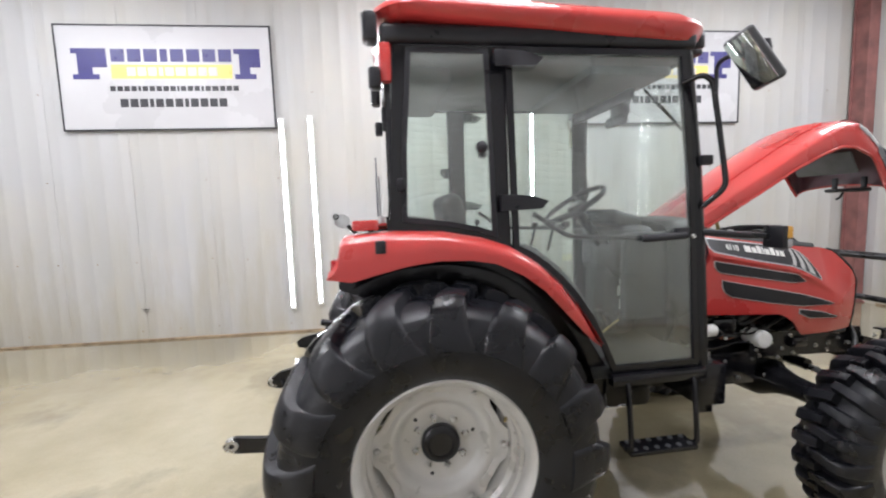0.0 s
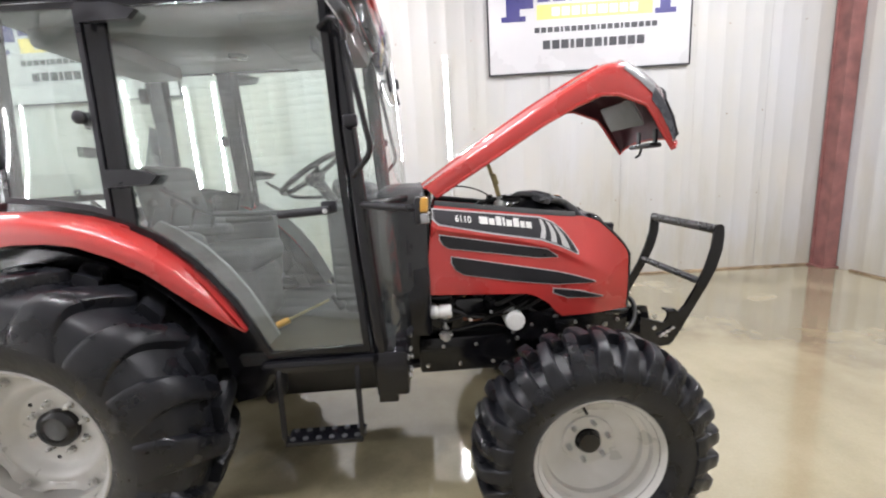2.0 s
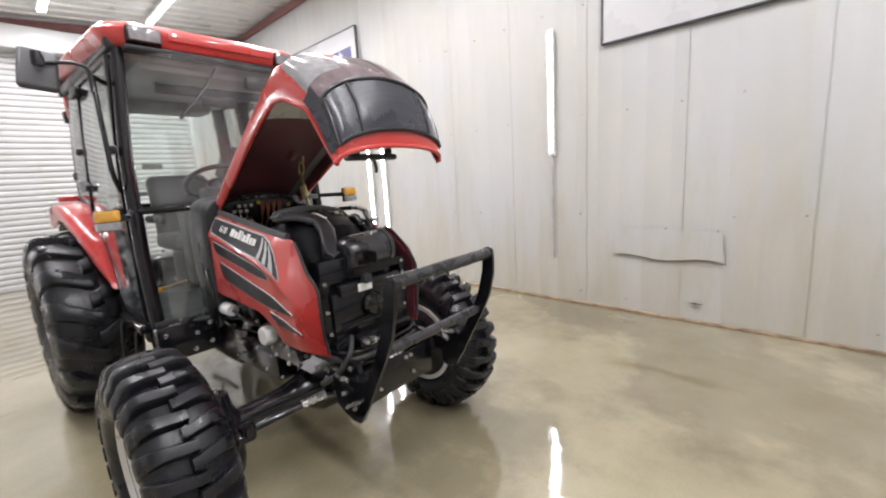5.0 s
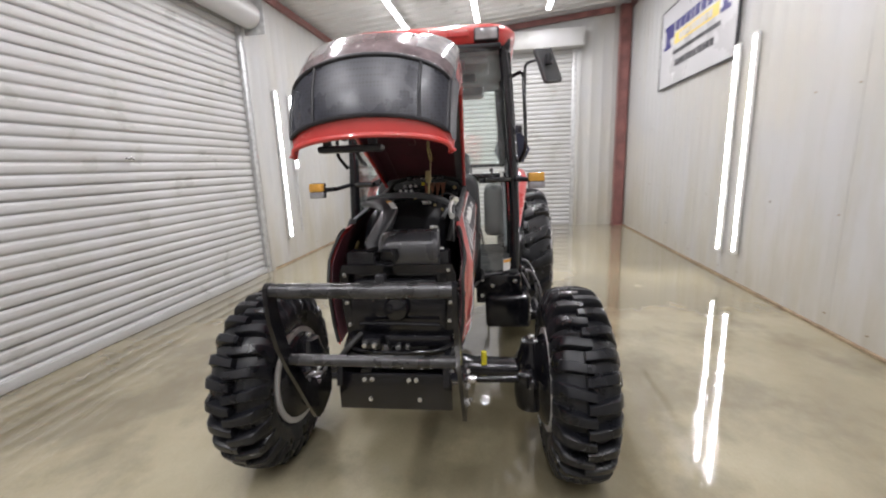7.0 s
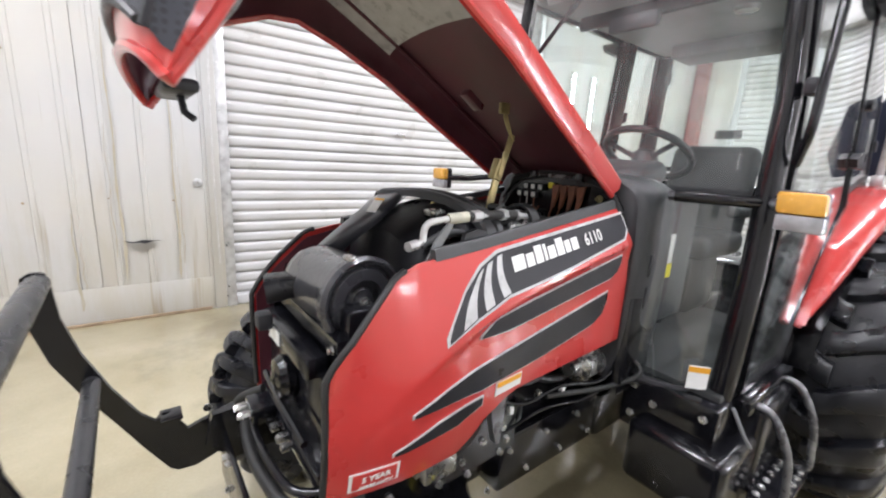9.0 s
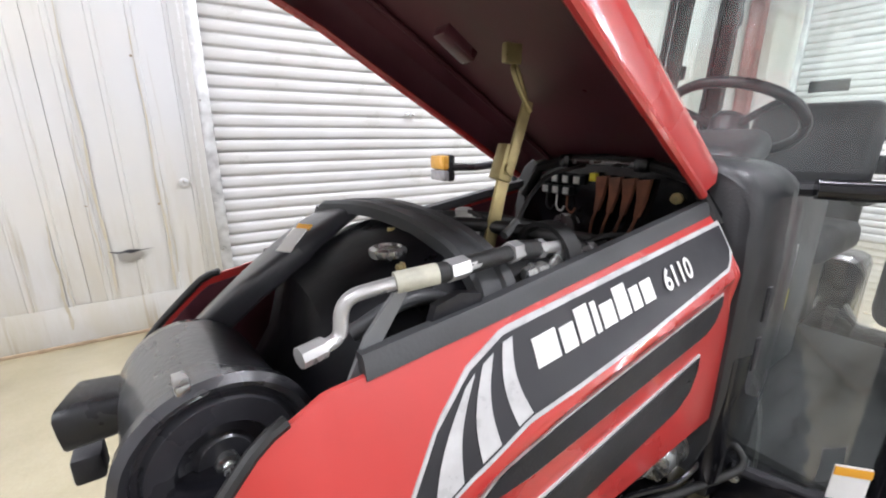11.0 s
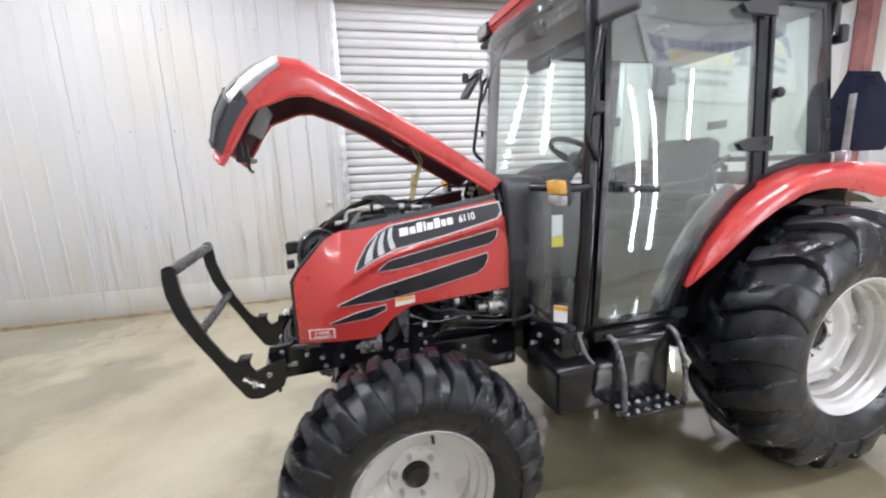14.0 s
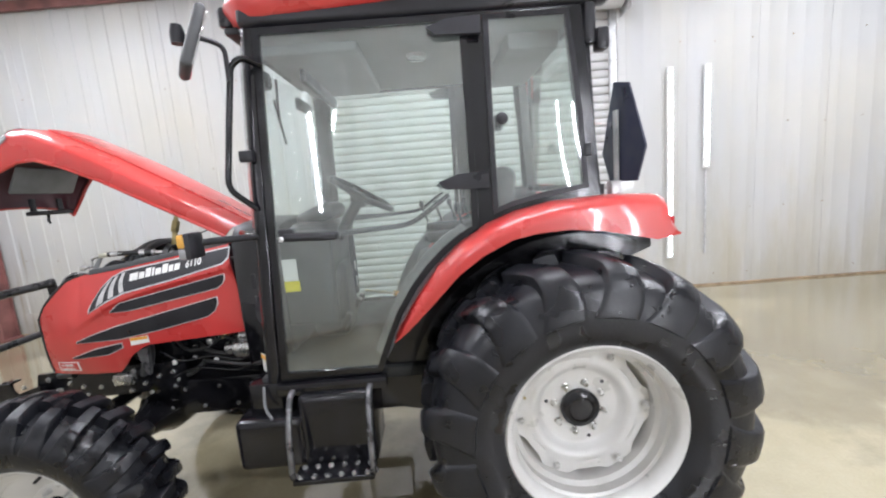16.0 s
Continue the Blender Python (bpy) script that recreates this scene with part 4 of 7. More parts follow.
# chassis, engine and axles
chassis = part("transmission", boxed((0.62, 0, 0.60), (1.35, 0.34, 0.40), bevel=0.04), BLACK, tractor)
part("cover", boxed((0.25, 0, 0.82), (0.5, 0.30, 0.12), bevel=0.03), BLACK, chassis)
part("rear_axle", lathed([(0.0, -0.60), (0.11, -0.60), (0.11, -0.50), (0.085, -0.46), (0.10, -0.25), (0.17, -0.2), (0.17, 0.2), (0.10, 0.25), (0.085, 0.46), (0.11, 0.50), (0.11, 0.60), (0.0, 0.60)], (0, 0, 0.648), "y", 24), BLACK, tractor)
engine = part("engine_block", boxed((1.75, 0, 0.78), (0.85, 0.32, 0.46), bevel=0.03), BLACK, tractor)
part("oil_pan", boxed((1.72, 0, 0.535), (0.62, 0.26, 0.12), bevel=0.04), BLACK, engine)
part("cylinder_head", boxed((1.78, 0, 1.08), (0.62, 0.26, 0.18), bevel=0.025), BLACK, engine)
part("valve_cover", boxed((1.80, -0.02, 1.22), (0.52, 0.17, 0.12), bevel=0.04), PLASTIC, engine)
part("skid_plate", boxed((1.66, 0, 0.60), (0.50, 0.44, 0.19), bevel=0.015), BLACK, engine)
for s in (-1, 1):
    rail = part("frame_rail", plated([(1.86, 0.66), (2.55, 0.64), (2.62, 0.70), (2.60, 0.79), (2.40, 0.80), (1.86, 0.80)], s * 0.20, s * 0.022), BLACK, tractor)
    for x, z in ((1.90, 0.70), (1.92, 0.75), (2.38, 0.71), (2.44, 0.77), (2.50, 0.70), (2.55, 0.76), (2.12, 0.77)):
        bolt(rail, (x, s * 0.222, z), "y", s)
part("front_cross_plate", boxed((2.575, 0, 0.655), (0.014, 0.46, 0.155), bevel=0.004), BLACK, tractor)
for y, z in ((-0.12, 0.71), (-0.09, 0.71), (0.06, 0.71), (0.09, 0.71), (-0.10, 0.625), (0.10, 0.625)):
    bolt(tractor.children[-1], (2.583, y, z), "x", 1, 0.007)

axle_bm = bmesh.new()
lathe(axle_bm, [(0.0, -0.58), (0.052, -0.58), (0.058, -0.45), (0.062, -0.30), (0.085, -0.20), (0.13, -0.12), (0.14, 0.0), (0.13, 0.12), (0.085, 0.20), (0.062, 0.30), (0.058, 0.45), (0.052, 0.58), (0.0, 0.58)], (2.08, 0, 0.50), "y", 20)
front_axle = part("front_axle", axle_bm, BLACK, tractor)
part("pivot", boxed((2.08, 0, 0.62), (0.30, 0.22, 0.14), bevel=0.03), BLACK, front_axle)
for s in (-1, 1):
    bm = bmesh.new()
    lathe(bm, [(0.0, 0.30), (0.075, 0.30), (0.085, 0.36), (0.085, 0.56), (0.06, 0.61), (0.05, 0.66), (0.0, 0.67)], (2.08, s * 0.585, 0), "z", 18)
    part("steering_knuckle", bm, BLACK, front_axle)
    part("wheel_hub", lathed([(0.0, s * 0.60), (0.11, s * 0.60), (0.115, s * 0.70), (0.045, s * 0.735), (0.0, s * 0.74)], (2.08, 0, 0.452), "y", 20), BLACK, front_axle)
    # black hub cover, widened to stand in for shade and dirt inside the rim
    part("final_drive", lathed([(0.0, s * 0.60), (0.13, s * 0.60), (0.205, s * 0.625), (0.226, s * 0.650), (0.226, s * 0.675), (0.0, s * 0.70)], (2.08, 0, 0.452), "y", 24), BLACK, front_axle)
    part("tie_rod", tubed([(2.30, s * 0.10, 0.56), (2.28, s * 0.34, 0.55), (2.24, s * 0.56, 0.53)], 0.016, 10), BLACK, front_axle)
    part("rod_sleeve", tubed([(2.296, s * 0.20, 0.557), (2.283, s * 0.31, 0.551)], 0.019, 12), STEEL, front_axle)
    part("steering_arm", boxed((2.18, s * 0.57, 0.52), (0.20, 0.05, 0.04), bevel=0.012), BLACK, front_axle)
    part("rod_end", lathed([(0.0, -0.035), (0.032, -0.03), (0.036, 0.0), (0.032, 0.03), (0.0, 0.035)], (2.25, s * 0.54, 0.535), "z", 14), BLACK, front_axle)
    part("grease_cap", lathed([(0.0, 0.665), (0.016, 0.665), (0.016, 0.685), (0.0, 0.69)], (2.08, s * 0.585, 0), "z", 10), STEEL, front_axle)
part("steering_cylinder", tubed([(2.30, -0.18, 0.565), (2.30, 0.18, 0.565)], 0.035, 14), BLACK, front_axle)

# things bolted along the engine's sides
part("oil_filter", lathed([(0.0, 0.0), (0.046, 0.0), (0.050, -0.01), (0.050, -0.10), (0.044, -0.115), (0.0, -0.118)], (1.905, -0.16, 0.775), "y", 24), WHITE, engine, "white spin-on oil filter")
fuel = part("fuel_filter", lathed([(0.0, -0.066), (0.028, -0.066), (0.034, -0.060), (0.034, -0.006), (0.030, -0.003), (0.030, 0.003), (0.034, 0.006), (0.034, 0.060), (0.028, 0.066), (0.0, 0.066)], (1.520, -0.272, 0.858), "x", 24), WHITE, engine, "white plastic twin filter body")
part("filter_band", lathed([(0.0345, -0.012), (0.0355, -0.012), (0.0355, 0.012), (0.0345, 0.012), (0.0345, -0.012)], (1.490, -0.272, 0.858), "x", 24), GALV, fuel)
part("filter_hose", tubed(bend([(1.586, -0.272, 0.858), (1.625, -0.270, 0.850), (1.66, -0.255, 0.815), (1.75, -0.24, 0.80)], 0.03), 0.008, 8), HOSE, fuel)
pump = part("lift_pump", lathed([(0.0, 0.0), (0.030, 0.0), (0.032, -0.012), (0.022, -0.016), (0.022, -0.045), (0.012, -0.048), (0.0, -0.048)], (1.552, -0.215, 0.712), "y", 16), ALU, engine, "small cast metal pump")
for dx, dz in ((-0.034, 0.012), (0.034, 0.010), (-0.010, -0.038), (0.020, 0.036)):
    part("pump_nipple", tubed([(1.552, -0.235, 0.712), (1.552 + dx, -0.240, 0.712 + dz)], 0.007, 8), STEEL, pump)
part("sender_cap", lathed([(0.0, 0.0), (0.011, 0.0), (0.011, -0.016), (0.0, -0.018)], (1.652, -0.232, 0.802), "y", 10), HARNESS, engine, "orange sender cap")
part("sender_lead", tubed(bend([(1.655, -0.246, 0.800), (1.70, -0.250, 0.790), (1.75, -0.238, 0.796)], 0.02), 0.003, 6), HARNESS, engine)
part("fuel_filter_bracket", boxed((1.52, -0.18, 0.90), (0.15, 0.06, 0.03), bevel=0.006), BLACK, engine)
part("injection_pump", boxed((1.68, -0.20, 0.84), (0.15, 0.09, 0.13), bevel=0.02), BLACK, engine)
part("drain_cock", lathed([(0.0, -0.03), (0.02, -0.03), (0.024, 0.0), (0.012, 0.02), (0.012, 0.06), (0.0, 0.06)], (1.55, -0.20, 0.74), "z", 10), STEEL, engine)
part("starter", lathed([(0.0, -0.11), (0.045, -0.11), (0.05, -0.09), (0.05, 0.08), (0.03, 0.09), (0.03, 0.13), (0.0, 0.13)], (1.50, 0.225, 0.850), "x", 20), STEEL, engine, "bright metal starter motor")
part("solenoid", lathed([(0.0, -0.06), (0.028, -0.06), (0.03, 0.05), (0.0, 0.06)], (1.50, 0.230, 0.915), "x", 16), STEEL, engine)
part("lower_hose", tubed(bend([(2.12, 0.12, 0.98), (2.02, 0.22, 0.86), (2.06, 0.22, 0.76), (2.14, 0.14, 0.70)], 0.05), 0.026, 12), GREY, engine)
for s in (-1, 1):
    for k in range(6):
        x = 1.48 + 0.10 * k + random.uniform(-0.02, 0.02)
        z = 0.80 + random.uniform(-0.06, 0.12)
        part("hose", tubed(bend([(x, s * 0.17, z), (x + 0.05, s * 0.21, z - 0.04), (x + 0.16, s * 0.21, z - 0.02 + random.uniform(-0.05, 0.05)), (x + 0.24, s * 0.17, z + 0.02)], 0.05), 0.008 + 0.004 * (k % 2), 8), HOSE, engine)
    for k in range(8):
        bolt(engine, (1.45 + 0.085 * k, s * 0.222, 0.55 + 0.10 * (k % 2)), "y", s, 0.008)
    for k in range(6):
        part("fitting", boxed((1.50 + 0.075 * k, s * 0.185, 0.86 + 0.025 * ((k * 7) % 4)), (0.03, 0.05, 0.03), bevel=0.006), (STEEL, BLACK, BRASS)[k % 3], engine)
for s in (-1, 1):
    for k in range(9):
        x = 1.92 + 0.075 * k
        bolt(engine, (x, s * 0.222, 0.70 + 0.055 * ((k * 5) % 3 - 1) * 0.6), "y", s, 0.009)
    part("side_bracket", boxed((2.16, s * 0.235, 0.735), (0.10, 0.03, 0.055), bevel=0.006), STEEL if s > 0 else BLACK, engine)
    part("wire", tubed(bend([(1.40, s * 0.30, 0.90), (1.52, s * 0.29, 0.80), (1.70, s * 0.25, 0.83), (1.86, s * 0.24, 0.80), (1.98, s * 0.21, 0.86)], 0.06), 0.006, 8), BLACK, engine)
    part("wire", tubed(bend([(1.42, s * 0.31, 0.82), (1.56, s * 0.27, 0.745), (1.78, s * 0.25, 0.775), (1.92, s * 0.22, 0.72)], 0.06), 0.005, 8), BLACK, engine)
    for k in range(5):
        part("clip", boxed((1.46 + 0.11 * k, s * (0.262 - 0.008 * k), 0.80 + 0.02 * (k % 2)), (0.018, 0.016, 0.026), bevel=0.004), STEEL if k % 2 else WHITE, engine)
part("drain_chute", plated([(1.982, 0.905), (2.040, 0.900), (2.028, 0.84), (2.008, 0.768), (1.994, 0.766), (1.988, 0.82)], 0.262, 0.022), TUBE_BLACK, engine, "grey rubber drain chute")
part("paint_cap", lathed([(0.0, 0.55), (0.014, 0.55), (0.014, 0.615), (0.0, 0.622)], (2.131, 0.348, 0), "z", 10), YELLOW, front_axle, "yellow plastic cap")
part("drive_shaft", tubed([(1.35, 0.0, 0.46), (2.02, 0.0, 0.50)], 0.03, 12), BLACK, tractor)

# radiator, shroud and what lies on the engine
bay = part("radiator", boxed((2.36, 0, 0.98), (0.08, 0.44, 0.42), bevel=0.01), BLACK, tractor)
bm = bmesh.new()
arch = [(-0.222, 0.78), (-0.242, 0.95), (-0.246, 1.10), (-0.232, 1.14), (0.232, 1.14), (0.246, 1.10), (0.242, 0.95), (0.222, 0.78)]
ring_plate(bm, arch, 0.035, 2.40, 0.03, "yz")
part("radiator_frame", bm, BLACK, bay)
bm = bmesh.new()
SEC = [(-0.245, 0.98), (-0.243, 1.20), (-0.215, 1.315), (-0.15, 1.378), (-0.07, 1.400), (0.0, 1.404), (0.07, 1.400), (0.15, 1.378), (0.215, 1.315), (0.243, 1.20), (0.245, 0.98)]
prev = None
for x, k, dz in ((1.90, 0.86, -0.09), (1.94, 0.93, -0.050), (2.02, 0.96, -0.016), (2.07, 0.95, -0.020), (2.12, 0.93, -0.038), (2.17, 0.88, -0.058), (2.215, 0.80, -0.088), (2.24, 0.70, -0.170), (2.30, 0.62, -0.260), (2.34, 0.56, -0.300)):
    ring = [bm.verts.new((x, y * k, z + dz * (z - 0.98) / 0.42)) for y, z in SEC]
    if prev:
        for i in range(len(ring) - 1):
            bm.faces.new((prev[i], prev[i + 1], ring[i + 1], ring[i]))
    else:
        bm.faces.new(ring)
    prev = ring
bm.faces.new(prev[::-1])
part("fan_shroud", bm, SHROUD, bay, "black plastic fan shroud")
# a flattened intake duct slopes down from the top to the air cleaner, a round duct arches across behind it
bm = bmesh.new()
rows = []
DUCT = [(2.060, -0.205, 1.372, 0.046, 0.014), (2.085, -0.175, 1.376, 0.046, 0.015), (2.140, -0.118, 1.368, 0.042, 0.017), (2.205, -0.066, 1.342, 0.038, 0.020), (2.265, -0.072, 1.298, 0.036, 0.022),
        (2.315, -0.100, 1.245, 0.034, 0.024), (2.345, -0.122, 1.205, 0.030, 0.026), (2.368, -0.108, 1.186, 0.028, 0.028)]
for i, (x, y, z, w, t) in enumerate(DUCT):
    a, b = DUCT[max(0, i - 1)], DUCT[min(len(DUCT) - 1, i + 1)]
    along = (Vector(b[:3]) - Vector(a[:3])).normalized()
    across = along.cross(Vector((0.30, 0.0, 0.95))).normalized()
    n = across.cross(along).normalized()
    ring = []
    for k in range(20):
        q = 2 * math.pi * k / 20
        cu, su = math.cos(q), math.sin(q)
        ring.append(bm.verts.new(Vector((x, y, z)) + across * w * math.copysign(abs(cu) ** 0.45, cu) + n * t * math.copysign(abs(su) ** 0.45, su)))
    rows.append(ring)
for a, b in zip(rows, rows[1:]):
    for k in range(20):
        bm.faces.new((a[k], a[(k + 1) % 20], b[(k + 1) % 20], b[k]))
bm.faces.new(rows[0])
bm.faces.new(rows[-1][::-1])
part("intake_duct", bm, DUSTY_SHEEN, bay, "flattened glossy black intake duct, dusty, with sheen in its colour")
# a flat ribbed duct arches across behind it, down to the other side
path = bend([(2.083, -0.215, 1.366), (2.078, -0.195, 1.388), (2.045, -0.08, 1.402), (2.028, 0.05, 1.396), (2.014, 0.150, 1.372), (2.012, 0.208, 1.338), (2.016, 0.232, 1.28), (2.016, 0.236, 1.20)], 0.07, 8)
bm = bmesh.new()
rows = []
for i, p in enumerate(path):
    p = Vector(p)
    along = (Vector(path[min(len(path) - 1, i + 1)]) - Vector(path[max(0, i - 1)])).normalized()
    wide = (Vector((1, 0, 0)) - along * along.x).normalized()
    out = wide.cross(along).normalized()
    if out.z < -0.2 or out.y < -0.7:
        out = -out
    rows.append([bm.verts.new(p + wide * u + out * v) for u, v in ((-0.034, -0.012), (-0.034, 0.006), (-0.028, 0.012), (-0.012, 0.012), (-0.008, 0.006), (0.008, 0.006), (0.012, 0.012), (0.028, 0.012), (0.034, 0.006), (0.034, -0.012))])
for a, b in zip(rows, rows[1:]):
    for k in range(10):
        bm.faces.new((a[k], a[(k + 1) % 10], b[(k + 1) % 10], b[k]))
bm.faces.new(rows[0])
bm.faces.new(rows[-1][::-1])
bmesh.ops.recalc_face_normals(bm, faces=bm.faces[:])
part("arch_duct", bm, GREY, bay, "dull black ribbed duct arching across the engine")
part("pipe_clip", tubed([(2.063, -0.106, 1.392), (2.062, -0.06, 1.396), (2.056, 0.018, 1.388)], 0.0045, 8), STEEL, bay)
bolt(bay, (2.072, 0.030, 1.374), "z", 1, 0.007, BRASS)
part("cap", lathed([(0.0, 0.0), (0.025, 0.0), (0.027, 0.004), (0.027, 0.012), (0.020, 0.014), (0.018, 0.011), (0.0, 0.011)], (2.107, 0.088, 1.358), "z", 20), STEEL, bay, "worn round metal filler cap")
part("sticker", boxed((2.132, 0.070, 1.347), (0.018, 0.034, 0.002), rot=Matrix.Rotation(radians(20), 3, "Y")), WHITE, bay)
plate_turn = Matrix.Rotation(radians(38), 3, "Z") @ Matrix.Rotation(radians(30), 3, "Y")
part("label", boxed((2.204, -0.052, 1.3655), (0.052, 0.026, 0.002), rot=plate_turn), WHITE, bay, "white warning sticker")
part("label", boxed((2.178, -0.073, 1.379), (0.012, 0.026, 0.002), rot=plate_turn), ORANGE, bay, "orange end of a warning sticker")
for y, z in ((0.130, 1.352), (0.165, 1.330), (0.150, 1.300)):
    bolt(bay, (2.105, y, z), "x", 1, 0.006, BRASS)
part("sensor_plug", tubed([(2.165, -0.005, 1.325), (2.172, 0.010, 1.334), (2.168, 0.026, 1.330)], 0.005, 6), STEEL, bay)
# air cleaner lies across, its hose bending up to the far side
CLEAN = Matrix.Translation((2.352, 0.088, 1.190)) @ Matrix.Rotation(radians(6), 4, "Z")
bm = lathed([(0.000, -0.165), (0.060, -0.165), (0.077, -0.15), (0.084, -0.12), (0.088, 0.045), (0.090, 0.05), (0.090, 0.058), (0.097, 0.060), (0.100, 0.080), (0.092, 0.088), (0.085, 0.084), (0.082, 0.076), (0.077, 0.076),
             (0.072, 0.084), (0.048, 0.086), (0.043, 0.076), (0.031, 0.074), (0.026, 0.080), (0.000, 0.080)], (0, 0, 0), "y", 40)
bm.transform(CLEAN)
cleaner = part("air_cleaner", bm, DUSTY_SHEEN, bay, "black canister air cleaner")
for k in range(3):
    q = radians(75 + 120 * k)
    bm = boxed((0.099 * math.cos(q), 0.066, 0.099 * math.sin(q)), (0.014, 0.034, 0.014), bevel=0.003)
    bm.transform(CLEAN)
    part("clip", bm, STEEL, cleaner)
bm = lathed([(0.0, 0.078), (0.012, 0.078), (0.012, 0.090), (0.007, 0.092), (0.007, 0.104), (0.0, 0.105)], (0, 0, 0), "y", 8)
bm.transform(CLEAN)
part("wing_nut", bm, STEEL, cleaner)
bm = bmesh.new()
for x, w, h in ((0.0, 0.036, 0.026), (0.05, 0.037, 0.026), (0.088, 0.042, 0.028), (0.112, 0.045, 0.029)):
    ring = [bm.verts.new((x, w * math.copysign(abs(math.cos(q)) ** 0.4, math.cos(q)), h * math.copysign(abs(math.sin(q)) ** 0.4, math.sin(q)))) for q in (2 * math.pi * k / 16 for k in range(16))]
    if x:
        for k in range(16):
            bm.faces.new((prev[k], prev[(k + 1) % 16], ring[(k + 1) % 16], ring[k]))
    prev = ring
bmesh.ops.solidify(bm, geom=bm.faces[:], thickness=0.003)
bm.transform(Matrix.Translation((2.385, -0.006, 1.194)) @ Matrix.Rotation(radians(-14), 4, "Z") @ Matrix.Rotation(radians(6), 4, "Y"))
part("snorkel", bm, DUSTY_SHEEN, cleaner, "flared rectangular inlet of the air cleaner")
part("latch_hook", tubed(bend([(2.205, -0.250, 1.150), (2.205, -0.235, 1.178), (2.190, -0.232, 1.196), (2.178, -0.236, 1.190)], 0.010), 0.008, 8), BRASS, bay, "zinc-yellow latch hook")
part("sensor_box", boxed((2.495, -0.05, 1.098), (0.034, 0.04, 0.040), bevel=0.005), PLASTIC, bay)
part("mount_plate", boxed((2.35, 0.05, 1.10), (0.09, 0.22, 0.02), bevel=0.006), GREY, bay)
part("battery_box", boxed((2.445, -0.0, 1.06), (0.05, 0.34, 0.05), bevel=0.008), BLACK, bay)
part("sticker", boxed((2.473, -0.045, 1.058), (0.003, 0.075, 0.034)), WHITE, bay, "white sticker with fine print")
part("horn", lathed([(0.0, -0.02), (0.05, -0.02), (0.055, 0.0), (0.045, 0.015), (0.02, 0.02), (0.0, 0.03)], (2.47, 0.0, 0.965), "x", 22), BLACK, bay)
part("condenser", boxed((2.43, 0, 0.93), (0.03, 0.40, 0.24), bevel=0.006), BLACK, bay)
part("oil_cooler_line", tubed(bend([(2.47, -0.16, 0.90), (2.48, 0.0, 0.905), (2.48, 0.18, 0.90)], 0.03), 0.008, 8), BLACK, bay)
part("grille_bar", boxed((2.44, 0, 0.82), (0.06, 0.44, 0.05), bevel=0.01), BLACK, bay)
for y in (-0.08, -0.05, 0.0, 0.04):
    part("connector", boxed((2.48, y, 0.80), (0.02, 0.02, 0.018), bevel=0.003), STEEL if y > -0.06 else GREY, bay)
for y, z in ((-0.222, 1.1), (-0.222, 0.98), (-0.215, 0.88), (0.222, 1.06), (0.222, 0.98), (0.215, 0.90), (0.218, 1.12)):
    bolt(bay, (2.432, y, z), "x", 1, 0.007)
part("bottom_hose", tubed(bend([(2.38, -0.24, 0.815), (2.51, -0.20, 0.800), (2.53, 0.0, 0.795), (2.51, 0.20, 0.800), (2.40, 0.25, 0.815)], 0.10, 6), 0.010, 10), BLACK, bay)
part("hose", tubed(bend([(2.48, -0.15, 0.86), (2.54, -0.20, 0.82), (2.52, -0.26, 0.74), (2.46, -0.30, 0.70)], 0.05), 0.012, 10), HOSE, bay)
part("valve_block", boxed((2.50, -0.10, 0.835), (0.06, 0.08, 0.05), bevel=0.008), BLACK, bay)
for y in (-0.12, -0.08):
    part("fitting", lathed([(0.0, 0.0), (0.012, 0.0), (0.012, 0.02), (0.007, 0.03), (0.0, 0.03)], (2.53, y, 0.84), "x", 8), STEEL, bay)
part("bottom_hose", tubed(bend([(2.36, -0.25, 0.79), (2.52, -0.22, 0.775), (2.55, 0.0, 0.77), (2.52, 0.22, 0.775), (2.38, 0.26, 0.79)], 0.10, 6), 0.014, 10), HOSE, bay)
# air-conditioning lines and cables over the engine
part("ac_line", tubed(bend([(2.252, 0.222, 1.318), (2.226, 0.214, 1.318), (2.222, 0.212, 1.362), (2.165, 0.222, 1.370), (2.09, 0.236, 1.376), (2.00, 0.211, 1.372)], 0.022), 0.0080, 12), ALU, bay, "bright aluminium refrigerant line")
part("ac_nut", tubed([(2.246, 0.220, 1.318), (2.272, 0.226, 1.316)], 0.0115, 8), ALU, bay)
part("ac_sleeve", tubed([(2.165, 0.222, 1.370), (2.118, 0.233, 1.375)], 0.0125, 12), TAPE, bay, "pale tape round the line")
part("ac_hose", tubed([(2.118, 0.232, 1.374), (2.105, 0.233, 1.375)], 0.012, 12), HOSE, bay)
part("ac_fitting", tubed([(2.106, 0.233, 1.375), (2.076, 0.228, 1.375)], 0.0135, 6), ALU, bay)
part("ac_hose", tubed([(2.076, 0.228, 1.375), (1.990, 0.207, 1.371)], 0.0115, 12), HOSE, bay)
part("ac_fitting", tubed([(1.988, 0.206, 1.371), (1.964, 0.200, 1.370)], 0.0150, 6), ALU, bay)
part("ac_hose", tubed([(1.964, 0.200, 1.370), (1.930, 0.199, 1.366)], 0.014, 12), HOSE, bay)
part("ac_collar", tubed([(1.930, 0.200, 1.366), (1.918, 0.199, 1.365)], 0.0150, 8), ALU, bay)
part("ac_tail", tubed([(1.918, 0.199, 1.365), (1.832, 0.185, 1.357)], 0.0085, 10), ALU, bay)
part("ac_service_port", tubed([(1.862, 0.190, 1.358), (1.882, 0.200, 1.342), (1.908, 0.209, 1.331)], [0.006, 0.0095, 0.006], 8), STEEL, bay)
